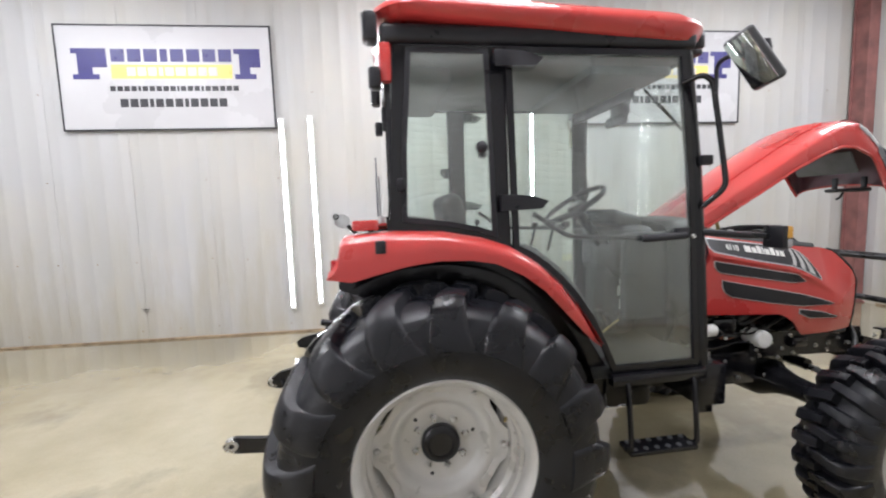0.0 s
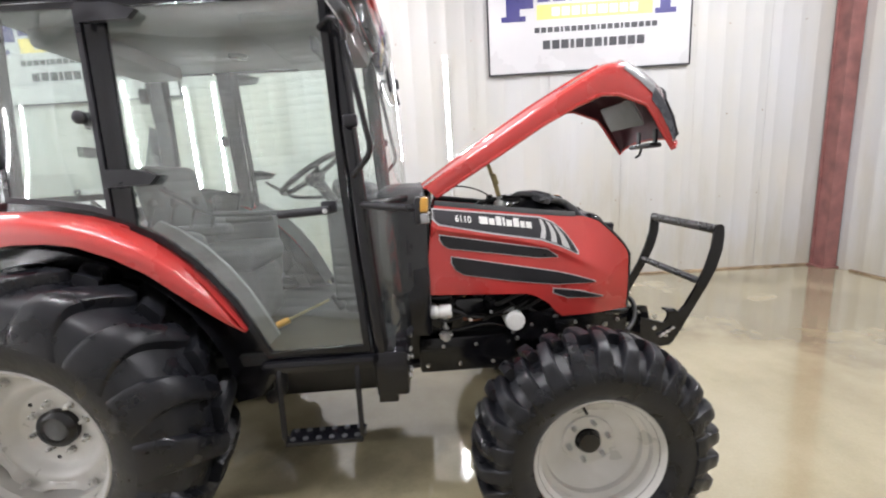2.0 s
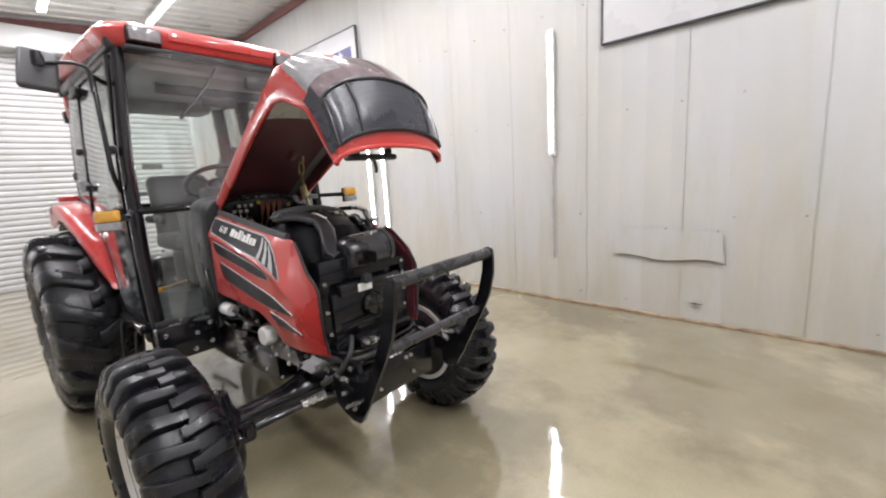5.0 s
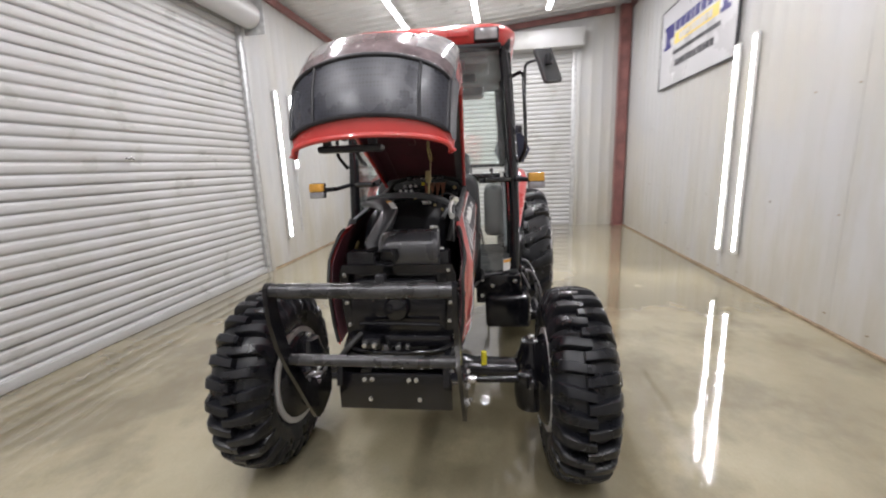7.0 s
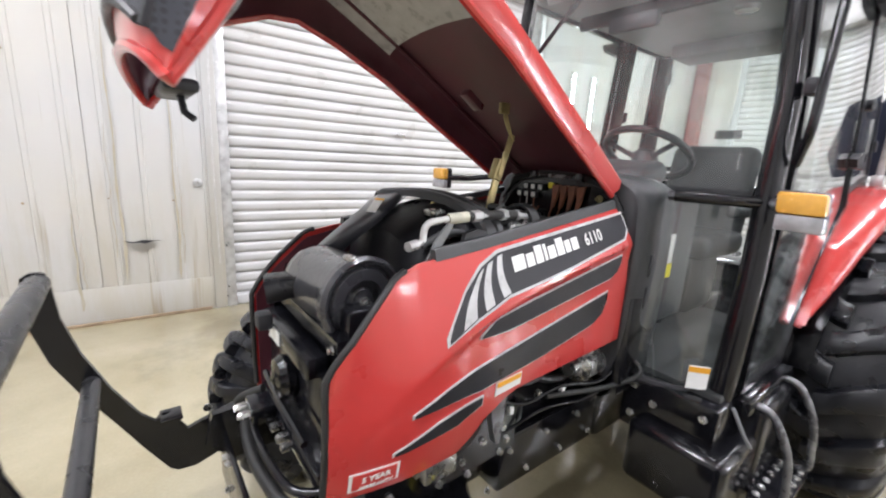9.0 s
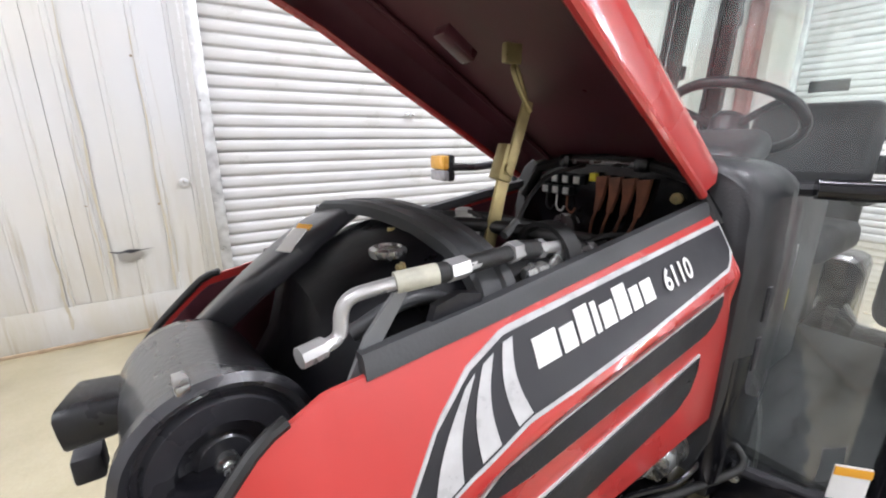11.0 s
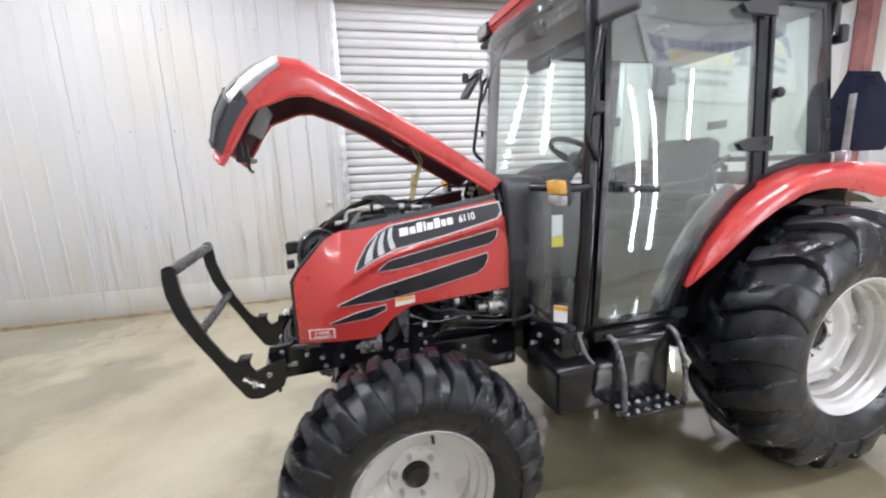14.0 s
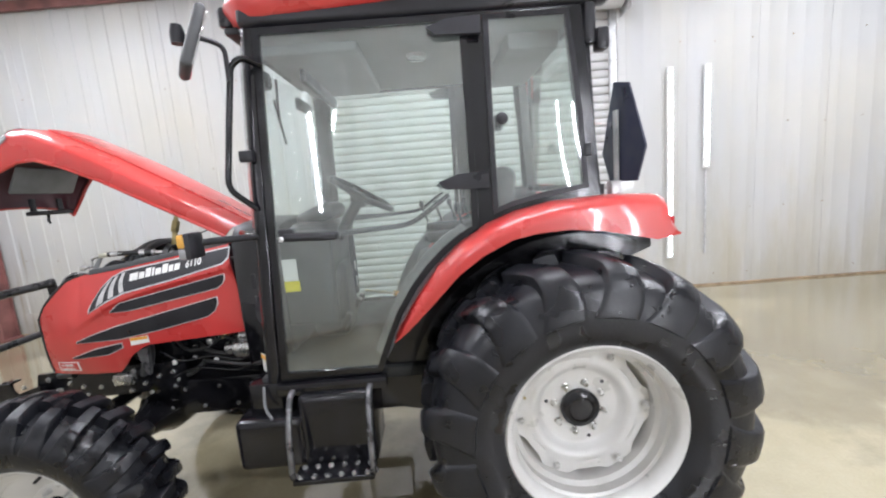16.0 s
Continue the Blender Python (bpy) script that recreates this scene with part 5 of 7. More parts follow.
part("ac_rod", tubed([(1.845, 0.190, 1.338), (1.745, 0.160, 1.331)], 0.0075, 10), ALU, bay)
part("rod_collar", tubed([(1.762, 0.165, 1.3325), (1.742, 0.159, 1.331)], 0.0105, 8), ALU, bay)
part("foil_wrap", lathed([(0.0, -0.026), (0.010, -0.024), (0.015, -0.012), (0.013, 0.0), (0.016, 0.010), (0.009, 0.022), (0.0, 0.024)], (1.940, 0.214, 1.337), "x", 7), STEEL, bay, "crumpled foil wrap")
bottle = part("reservoir", lathed([(0.0, 0.0), (0.028, 0.0), (0.032, 0.008), (0.032, 0.030), (0.024, 0.042), (0.014, 0.046), (0.0, 0.046)], (1.885, -0.032, 1.328), "z", 20), WHITE, bay, "white plastic reservoir")
part("cap", lathed([(0.0, 0.0), (0.017, 0.0), (0.017, 0.012), (0.010, 0.015), (0.0, 0.015)], (1.885, -0.032, 1.374), "z", 14), WHITE, bottle)
part("reservoir_hose", tubed(bend([(1.885, -0.016, 1.384), (1.880, 0.02, 1.380), (1.890, 0.06, 1.350)], 0.02), 0.004, 8), HOSE, bottle)
part("wire_sleeve", tubed([(1.900, 0.101, 1.362), (1.862, 0.090, 1.379)], 0.0075, 8), LAMP_GREY, bay)
part("wire", tubed(bend([(1.862, 0.090, 1.379), (1.80, 0.06, 1.42), (1.72, 0.03, 1.45), (1.60, 0.02, 1.46)], 0.04), 0.004, 8), HOSE, bay)
part("line_strap", plated([(2.150, 1.366), (2.170, 1.362), (2.205, 1.320), (2.232, 1.262), (2.236, 1.20), (2.220, 1.20), (2.214, 1.256), (2.188, 1.308)], 0.224, 0.006), LAMP_GREY, bay, "grey sheet bracket")
part("belt_guard", plated([(2.055, 1.338), (2.085, 1.345), (2.120, 1.336), (2.128, 1.312), (2.165, 1.300), (2.17, 1.20), (2.04, 1.20)], 0.222, 0.012), PLASTIC, bay, "black mesh belt guard")
part("compressor", lathed([(0.0, -0.10), (0.07, -0.10), (0.075, -0.05), (0.075, 0.07), (0.06, 0.10), (0.0, 0.10)], (1.86, 0.15, 1.25), "x", 20), GREY, bay)
part("radiator_hose", tubed(bend([(2.22, 0.205, 1.20), (2.20, 0.222, 1.27), (2.12, 0.226, 1.29), (2.02, 0.222, 1.22)], 0.06), 0.016, 12), HOSE, bay)
for k in range(7):
    x = 1.58 + 0.050 * k
    y0 = 0.20 - 0.05 * (k % 4)
    part("cable", tubed(bend([(x, y0, 1.26), (x + 0.03, y0 - 0.02, 1.335 - 0.01 * (k % 3)), (x + 0.10, y0 - 0.08, 1.34), (x + 0.16, y0 - 0.12, 1.27)], 0.05), 0.007 + 0.003 * (k % 2), 8), HOSE, bay)
part("top_hose", tubed(bend([(2.00, -0.02, 1.372), (1.92, 0.06, 1.378), (1.80, 0.14, 1.350), (1.74, 0.17, 1.32)], 0.08, 6), 0.012, 10), HOSE, bay)
part("top_hose", tubed(bend([(1.98, -0.10, 1.370), (1.86, -0.02, 1.375), (1.72, 0.03, 1.34)], 0.08, 6), 0.010, 10), HOSE, bay)
part("vent_pipe", tubed(bend([(2.20, 0.175, 1.30), (2.14, 0.190, 1.335), (2.08, 0.185, 1.325), (2.03, 0.19, 1.28)], 0.04), 0.010, 10), GREY, bay)
part("hose_band", lathed([(0.055, -0.015), (0.062, -0.015), (0.062, 0.015), (0.055, 0.015), (0.055, -0.015)], (1.86, 0.16, 1.33), "x", 24), HOSE, bay)
# bulkhead behind the engine with relays and a harness
wall_bm = bmesh.new()
plate(wall_bm, [(-0.255, 1.0), (-0.255, 1.38), (-0.20, 1.45), (0.0, 1.475), (0.20, 1.45), (0.255, 1.38), (0.255, 1.0)], 1.50, -0.02, "yz")
bulkhead = part("bulkhead", wall_bm, BLACK, tractor)
for i in range(3):
    for k in range(2):
        y, z = -0.160 + 0.034 * i + 0.030 * k, 1.388 + 0.029 * k
        relay = part("relay", boxed((1.510, y, z), (0.020, 0.024, 0.024), bevel=0.003), PLASTIC, bulkhead)
        part("cap", boxed((1.5215, y, z), (0.004, 0.017, 0.017), bevel=0.001), WHITE, relay, "white relay cap")
        if not k:
            part("lead", tubed(bend([(1.512, y, z - 0.012), (1.518, y + 0.004, z - 0.045), (1.516, y + 0.020, z - 0.056), (1.514, y + 0.028, z - 0.040)], 0.012), 0.0028, 6), (HOSE, WHITE, HARNESS)[i], relay)
for k in range(4):
    y = 0.004 + 0.034 * k
    bm = bmesh.new()
    plate(bm, [(y - 0.013, 1.430), (y + 0.018, 1.434), (y + 0.010, 1.385), (y - 0.002, 1.350), (y - 0.010, 1.350), (y - 0.008, 1.390)], 1.508, 0.012, "yz")
    plug = part("plug", bm, HARNESS, bulkhead, "orange-brown wiring plug")
    part("wire", tubed(bend([(1.514, y - 0.006, 1.352), (1.520, y - 0.012, 1.325), (1.512, y - 0.020 - 0.004 * k, 1.290)], 0.02), 0.0035, 6), HARNESS, plug)
part("yellow_plug", boxed((1.516, -0.016, 1.428), (0.016, 0.018, 0.020), bevel=0.004), YELLOW, bulkhead)
part("brass_stud", lathed([(0.0, 0.0), (0.012, 0.0), (0.012, 0.008), (0.006, 0.010), (0.006, 0.020), (0.0, 0.021)], (1.502, 0.175, 1.400), "x", 8), BRASS, bulkhead)
part("hinge_rod", tubed([(1.515, -0.10, 1.462), (1.515, 0.10, 1.462)], 0.006, 8), STEEL, bulkhead)
for y in (-0.10, 0.10):
    part("hinge_block", boxed((1.512, y, 1.462), (0.03, 0.03, 0.03), bevel=0.004), BLACK, bulkhead)
part("pipe_stub", lathed([(0.0, 0.0), (0.03, 0.0), (0.034, 0.03), (0.0, 0.035)], (1.505, -0.08, 1.30), "x", 16), STEEL, bulkhead)
part("seal", tubed([(1.505, -0.255, 1.36), (1.505, -0.20, 1.44), (1.505, -0.1, 1.465), (1.505, 0.0, 1.47), (1.505, 0.1, 1.465), (1.505, 0.20, 1.44), (1.505, 0.255, 1.36)], 0.012, 8), HOSE, bulkhead)


# side panels
P_TOP = [(1.462, 0.965), (1.480, 1.08), (1.510, 1.28), (1.530, 1.385), (2.05, 1.308), (2.25, 1.284), (2.320, 1.264), (2.345, 1.240), (2.400, 1.184), (2.450, 1.124), (2.464, 1.100), (2.472, 1.02)]
P_BOT = [(1.462, 0.955), (1.96, 0.926), (2.00, 0.912), (2.065, 0.87), (2.105, 0.82), (2.14, 0.790), (2.472, 0.808)]


CREASE = [(1.462, 1.288), (1.62, 1.258), (1.95, 1.190), (2.10, 1.145), (2.20, 1.090), (2.48, 0.93)]


def side_y(x, z):
    y = 0.311
    if x > 2.20:
        y -= 0.026 * ((x - 2.20) / 0.25) ** 2
    if z < 1.0:
        y -= 0.024 * ((1.0 - z) / 0.2) ** 2
    # a crease from under the decal, curving down at the front; above it the sheet leans in to the hood line
    line = lerp(CREASE, x)
    over = max(0.0, (z - line) / max(0.04, lerp(P_TOP, max(x, 1.53)) - line))
    y -= 0.062 * over ** 1.15 * min(1.0, max(0.0, (2.42 - x) / 0.16))
    d = min(1.0, max(0.0, (line - z) / 0.022))
    fade = min(1.0, max(0.0, (2.30 - x) / 0.16))
    return y - 0.011 * fade * d * d * (3 - 2 * d)


def skin(off):
    return lambda x, z: side_y(x, z) + off


SLOTS = (([(1.55, 1.243), (2.06, 1.143), (2.108, 1.106)], [(1.55, 1.224), (1.562, 1.198), (1.590, 1.180), (2.02, 1.106), (2.108, 1.102)]),
         ([(1.60, 1.135), (2.10, 1.030), (2.20, 1.002), (2.29, 0.972)], [(1.60, 1.108), (1.615, 1.072), (1.655, 1.046), (1.90, 0.998), (2.10, 0.968), (2.29, 0.966)]),
         ([(2.09, 0.945), (2.22, 0.925), (2.33, 0.892)], [(2.09, 0.925), (2.16, 0.895), (2.33, 0.886)]))
for s in (-1, 1):
    panel = part("side_panel", sheeted(1.462, 2.472, P_TOP, P_BOT, skin(0), 100, 44, 0.006, s), RED, tractor, "red sheet metal engine side panel")
    bm = bmesh.new()
    # a soft grey strip on the rear of the upper edge, a thin dark bead round the front
    strip = [(x, lerp(P_TOP, x)) for x in [1.535 + 0.02 * i for i in range(35)]]
    rows = []
    for x, z in strip:
        y = side_y(x, z)
        rows.append([bm.verts.new((x, s * (y + dy), z + dz)) for dy, dz in ((0.004, -0.004), (-0.001, 0.016), (-0.006, 0.021), (-0.022, 0.019), (-0.024, 0.004), (-0.010, -0.006))])
    for a, b in zip(rows, rows[1:]):
        for k in range(6):
            bm.faces.new((a[k], a[(k + 1) % 6], b[(k + 1) % 6], b[k]))
    bm.faces.new(rows[0])
    bm.faces.new(rows[-1][::-1])
    part("edge_strip", bm, GREY, panel, "dark grey rubber edge strip")
    bm = bmesh.new()
    edge = [(x, s * (side_y(x, lerp(P_TOP, x)) - 0.004), lerp(P_TOP, x) + 0.003) for x in [2.295 + 0.016 * i for i in range(11)]] + [(2.472, s * (side_y(2.472, z) - 0.002), z) for z in (1.09, 1.0, 0.9, 0.82)]
    tube(bm, edge, 0.007, 8)
    part("edge_seal", bm, HOSE, panel)
    part("panel_lining", sheeted(1.49, 2.462, [(x, z - 0.014) for x, z in P_TOP], [(x, z + 0.008) for x, z in P_BOT], skin(-0.014), 60, 24, 0.003, s), SHADED_PRIMER, panel, "maroon inner face, shade put into its colour")
    for top, bot in SLOTS:
        g = 0.0045
        x0, x1 = top[0][0], top[-1][0]
        wide_t = [(x0 - g, top[0][1] + g)] + [(x, z + g) for x, z in top[1:-1]] + [(x1 + g, top[-1][1] + g * 0.4)]
        wide_b = [(x0 - g, bot[0][1] - g)] + [(x, z - g) for x, z in bot[1:-1]] + [(x1 + g, bot[-1][1] - g * 0.4)]
        part("vent_outline", sheeted(x0 - g, x1 + g, wide_t, wide_b, skin(0.003), 40, 5, 0.003, s), SILVER, panel, "thin silver outline")
        part("vent", sheeted(x0, x1, top, bot, skin(0.0055), 40, 6, 0.003, s), PLASTIC, panel, "black vent opening")
    d_top = [(1.525, 1.364), (2.04, 1.290), (2.10, 1.262), (2.15, 1.215), (2.19, 1.155), (2.207, 1.116)]
    d_bot = [(1.525, 1.325), (1.545, 1.298), (1.80, 1.240), (2.03, 1.196), (2.12, 1.160), (2.207, 1.112)]
    part("decal_outline", sheeted(1.518, 2.212, [(x + (0.006 if x > 2.2 else -0.007 if x < 1.53 else 0), z + 0.007) for x, z in d_top],
                                  [(x + (0.006 if x > 2.2 else -0.007 if x < 1.53 else 0), z - 0.007) for x, z in d_bot], skin(0.002), 50, 4, 0.002, s), SILVER, panel, "thin silver decal outline")
    part("decal", sheeted(1.525, 2.205, d_top, d_bot, skin(0.0035), 50, 4, 0.002, s), INK, panel, "black decal band")
    # three silver stripes fan out towards the tip of the decal
    for (t0, t1), (b0, b1) in (((2.030, 2.046), (2.026, 2.050)), ((2.062, 2.080), (2.078, 2.106)), ((2.092, 2.108), (2.132, 2.170))):
        bm = bmesh.new()
        rows = []
        for i in range(9):
            q = i / 8
            row = []
            for xt, xb in ((t0, b0), (t1, b1)):
                zt, zb = lerp(d_top, xt) - 0.004, lerp(d_bot, xb) + 0.004
                x = xt + (xb - xt) * q + 0.010 * math.sin(math.pi * q)
                z = zt + (zb - zt) * q
                row.append(bm.verts.new((x, s * (side_y(x, z) + 0.0048), z)))
            rows.append(row)
        for p, q in zip(rows, rows[1:]):
            bm.faces.new((p[0], p[1], q[1], q[0]))
        part("stripe", bm, SILVER, panel)
    # brand marks are plain blocks; the model number can be read
    x = 2.004 if s > 0 else 1.742
    for wide, tall in ((0.040, 0.033), (0.026, 0.029), (0.026, 0.040), (0.010, 0.038), (0.027, 0.029), (0.027, 0.040), (0.021, 0.029), (0.026, 0.029)):
        a, b = (x - wide, x) if s > 0 else (x, x + wide)
        base = lambda q: 1.2465 + (1.99 - q) * 0.158
        part("brand_mark", sheeted(a, b, [(a, base(a) + tall), (b, base(b) + tall)], [(a, base(a)), (b, base(b))], skin(0.0055), 2, 2, 0.0016, s), WHITE, panel)
        x += -(wide + 0.0062) if s > 0 else wide + 0.0066
    num = letters("model_number", "6110", 0.042, Matrix(), WHITE, panel, 0.0006)
    for v in num.data.vertices:
        u, up, lift = v.co
        x = (1.690 - u * 0.92) if s > 0 else (1.665 + u * 0.92)
        z = 1.2465 + (1.99 - x) * 0.158 + up
        v.co = (x, s * (side_y(x, z) + 0.0062 + lift), z)
    if s > 0:
        part("sticker", sheeted(1.955, 2.045, [(1.955, 0.975), (2.045, 0.968)], [(1.955, 0.940), (2.045, 0.930)], skin(0.003), 4, 2, 0.002, s), WHITE, panel, "white and orange warning sticker")
        part("sticker", sheeted(1.960, 2.042, [(1.96, 0.973), (2.042, 0.967)], [(1.96, 0.960), (2.042, 0.954)], skin(0.005), 4, 2, 0.002, s), ORANGE, panel)
        part("warranty_sticker", sheeted(2.315, 2.425, [(2.31, 0.868), (2.43, 0.872)], [(2.31, 0.820), (2.43, 0.824)], skin(0.003), 6, 2, 0.002, s), WHITE, panel, "white sticker with red lettering")
        part("red_field", sheeted(2.322, 2.418, [(2.31, 0.864), (2.43, 0.868)], [(2.31, 0.824), (2.43, 0.828)], skin(0.0045), 6, 2, 0.002, s), STICKER_RED, panel)
        for text, z, size, mat, bold in (("5 YEAR", 0.8475, 0.020, WHITE, 0.0006), ("WARRANTY", 0.8300, 0.013, WHITE, 0.0004)):
            ex = Vector((-1, (side_y(2.36, z) - side_y(2.38, z)) / 0.02, 0)).normalized()
            ey = Vector((0, (side_y(2.37, z + 0.01) - side_y(2.37, z - 0.01)) / 0.02, 1)).normalized()
            ez = ex.cross(ey).normalized()
            turn = Matrix((ex, ey, ez)).transposed().to_4x4()
            letters("lettering", text, size, Matrix.Translation((2.37, side_y(2.37, z) + 0.0090, z)) @ turn, mat, panel, bold)

# ---- raised hood ----
#          centre x, z    edge x, z    skirt foot x, z   half width
HOOD = [(1.452, 1.462, 1.500, 1.462, 1.545, 1.418, 0.238), (1.650, 1.590, 1.665, 1.562, 1.700, 1.510, 0.246), (1.846, 1.713, 1.845, 1.668, 1.875, 1.612, 0.255),
        (2.060, 1.840, 2.050, 1.790, 2.060, 1.722, 0.265), (2.240, 1.938, 2.225, 1.886, 2.215, 1.797, 0.274), (2.370, 2.000, 2.345, 1.945, 2.325, 1.838, 0.280),
        (2.455, 2.016, 2.420, 1.940, 2.400, 1.835, 0.284), (2.530, 1.990, 2.490, 1.890, 2.470, 1.808, 0.282), (2.605, 1.940, 2.560, 1.828, 2.535, 1.782, 0.278), (2.655, 1.890, 2.611, 1.770, 2.576, 1.728, 0.274),
        (2.702, 1.805, 2.652, 1.695, 2.620, 1.655, 0.270), (2.724, 1.700, 2.676, 1.620, 2.656, 1.602, 0.268), (2.718, 1.640, 2.680, 1.590, 2.672, 1.578, 0.266)]


def hood_row(i, n=14):
    """Points across the hood at one station, from skirt foot over the crown to the other foot."""
    cx, cz, ex, ez, bx, bz, w = HOOD[i]
    pts = []
    for k in range(-n, n + 1):
        q = k / n
        a = abs(q)
        y = w * math.sin(a * math.pi / 2) ** 0.92 if a < 1 else w
        f = a ** 1.75
        x, z = cx + (ex - cx) * f, cz + (ez - cz) * f
        pts.append(Vector((x, math.copysign(y, q) if k else 0.0, z)))
    foot = lambda s: [Vector((ex + (bx - ex) * t, s * (w + 0.010 * math.sin(math.pi * t)), ez + (bz - ez) * t)) for t in (0.5, 1.0)]
    return foot(-1)[::-1] + pts + foot(1)


def hood_patch(i0, i1, c0, c1, lift, thick=0.0):
    bm = bmesh.new()
    rows = []
    for i in range(i0, i1 + 1):
        row = hood_row(i)
        nxt = hood_row(min(i + 1, len(HOOD) - 1))
        prv = hood_row(max(i - 1, 0))
        out = []
        for k in range(c0, c1 + 1):
            t1 = nxt[k] - prv[k]
            t2 = row[min(k + 1, len(row) - 1)] - row[max(k - 1, 0)]
            nrm = t2.cross(t1)
            nrm = -nrm.normalized() if nrm.length else Vector((0, 0, 1))
            out.append(bm.verts.new(row[k] + nrm * lift))
        rows.append(out)
    for a, b in zip(rows, rows[1:]):
        for k in range(len(a) - 1):
            bm.faces.new((a[k], a[k + 1], b[k + 1], b[k]))
    if thick:
        bmesh.ops.recalc_face_normals(bm, faces=bm.faces)
        bmesh.ops.solidify(bm, geom=bm.faces[:], thickness=thick)
    return bm


HN = len(hood_row(0)) - 1
hood = part("hood", hood_patch(0, len(HOOD) - 1, 0, HN, 0.0), RED, tractor, "glossy red hood standing raised and open")
part("hood_crown", hood_patch(0, 5, 12, HN - 12, 0.006, 0.006), RED, hood)
part("underside", hood_patch(0, len(HOOD) - 1, 0, HN, -0.010), SHADED_PRIMER, hood, "maroon underside of the hood, shade put into its colour")
rim_pts = [hood_row(i)[0] for i in range(len(HOOD))] + hood_row(len(HOOD) - 1)[1:-1] + [hood_row(i)[-1] for i in range(len(HOOD) - 1, -1, -1)]
part("rim", tubed(rim_pts, 0.009, 8), RED, hood)
part("grille", hood_patch(9, 11, 4, HN - 4, 0.004), GRILLE, hood, "black perforated mesh grille")
for c in (10, HN - 10):
    part("grille_rib", tubed([hood_row(i)[c] + Vector((0.004, 0, 0.003)) for i in range(9, 12)], 0.006, 8), PLASTIC, hood)
part("grille_frame", tubed([hood_row(9)[k] + Vector((0.004, 0, 0.004)) for k in range(4, HN - 3)] + [hood_row(10)[HN - 4] + Vector((0.004, 0, 0.003))]
     + [hood_row(11)[k] + Vector((0.005, 0, 0.0)) for k in range(HN - 4, 3, -1)] + [hood_row(10)[4] + Vector((0.004, 0, 0.003))], 0.008, 8, True), PLASTIC, hood)
for c0, c1, g0, g1 in ((2, 11, 1, 4), (HN - 11, HN - 2, HN - 4, HN - 1)):
    part("headlamp", hood_patch(6, 8, c0, c1, 0.004), CLEAR, hood, "clear headlamp lens")
    part("lamp_surround", hood_patch(8, 9, c0, c1, 0.004), SMOKE, hood, "smoky lamp surround")
    part("grille_cheek", hood_patch(8, 11, g0, g1, 0.005), GRILLE, hood, "dark side of the grille")
part("headlamp_bridge", hood_patch(7, 9, 11, HN - 11, 0.0045), SMOKE, hood, "smoky grey lamp strip above the grille")
part("foil_pad", hood_patch(3, 5, 5, HN - 5, -0.016), SILVER, hood, "pale reflective pad under the hood")
part("edge_pad", hood_patch(0, 3, HN - 8, HN - 4, -0.015), LAMP_GREY, hood, "grey foil pad along the edge")
part("stiffener", tubed([hood_row(i)[9] + Vector((0.006, 0, -0.016)) for i in range(0, 6)], 0.006, 6), SHADED_PRIMER, hood)
part("lamp_back", boxed((2.545, 0.0, 1.765), (0.014, 0.36, 0.14), bevel=0.01, rot=Matrix.Rotation(radians(-28), 3, "Y")), LAMP_GREY, hood, "grey lamp reflector back")
part("latch", boxed((2.635, -0.08, 1.603), (0.06, 0.225, 0.024), bevel=0.010), PLASTIC, hood)
for y in (-0.16, 0.0):
    part("latch_strap", boxed((2.645, y, 1.640), (0.012, 0.03, 0.08), bevel=0.003), PLASTIC, hood)
part("latch_pin", tubed([(2.63, -0.065, 1.600), (2.625, -0.050, 1.56), (2.61, -0.04, 1.548)], 0.007, 8), PLASTIC, hood)
part("hinge_brace", boxed((1.93, 0.0, 1.665), (0.07, 0.035, 0.02), bevel=0.004, rot=Matrix.Rotation(radians(-32), 3, "Y")), SHADED_PRIMER, hood)
prop = part("hood_prop", boxed((1.897, 0.074, 1.392), (0.026, 0.007, 0.170), bevel=0.002, rot=Matrix.Rotation(radians(-14), 3, "Y")), BRASS, tractor, "yellow zinc-plated hood prop")
part("upper_link", boxed((1.861, 0.082, 1.518), (0.022, 0.006, 0.125), bevel=0.002, rot=Matrix.Rotation(radians(-18), 3, "Y")), BRASS, prop)
part("link_fold", boxed((1.878, 0.070, 1.478), (0.030, 0.026, 0.060), bevel=0.003, rot=Matrix.Rotation(radians(-18), 3, "Y")), BRASS, prop)
part("wire_loop", tubed(bend([(1.842, 0.088, 1.560), (1.868, 0.090, 1.590), (1.880, 0.082, 1.625), (1.862, 0.070, 1.632), (1.848, 0.072, 1.600), (1.838, 0.078, 1.565)], 0.012), 0.0045, 8), BRASS, prop)
part("hood_eye", boxed((1.878, 0.078, 1.645), (0.034, 0.012, 0.030), bevel=0.003), BRASS, prop)
part("pivot_bolt", lathed([(0.0, -0.016), (0.009, -0.016), (0.009, 0.016), (0.0, 0.018)], (1.880, 0.072, 1.470), "y", 8), BRASS, prop)

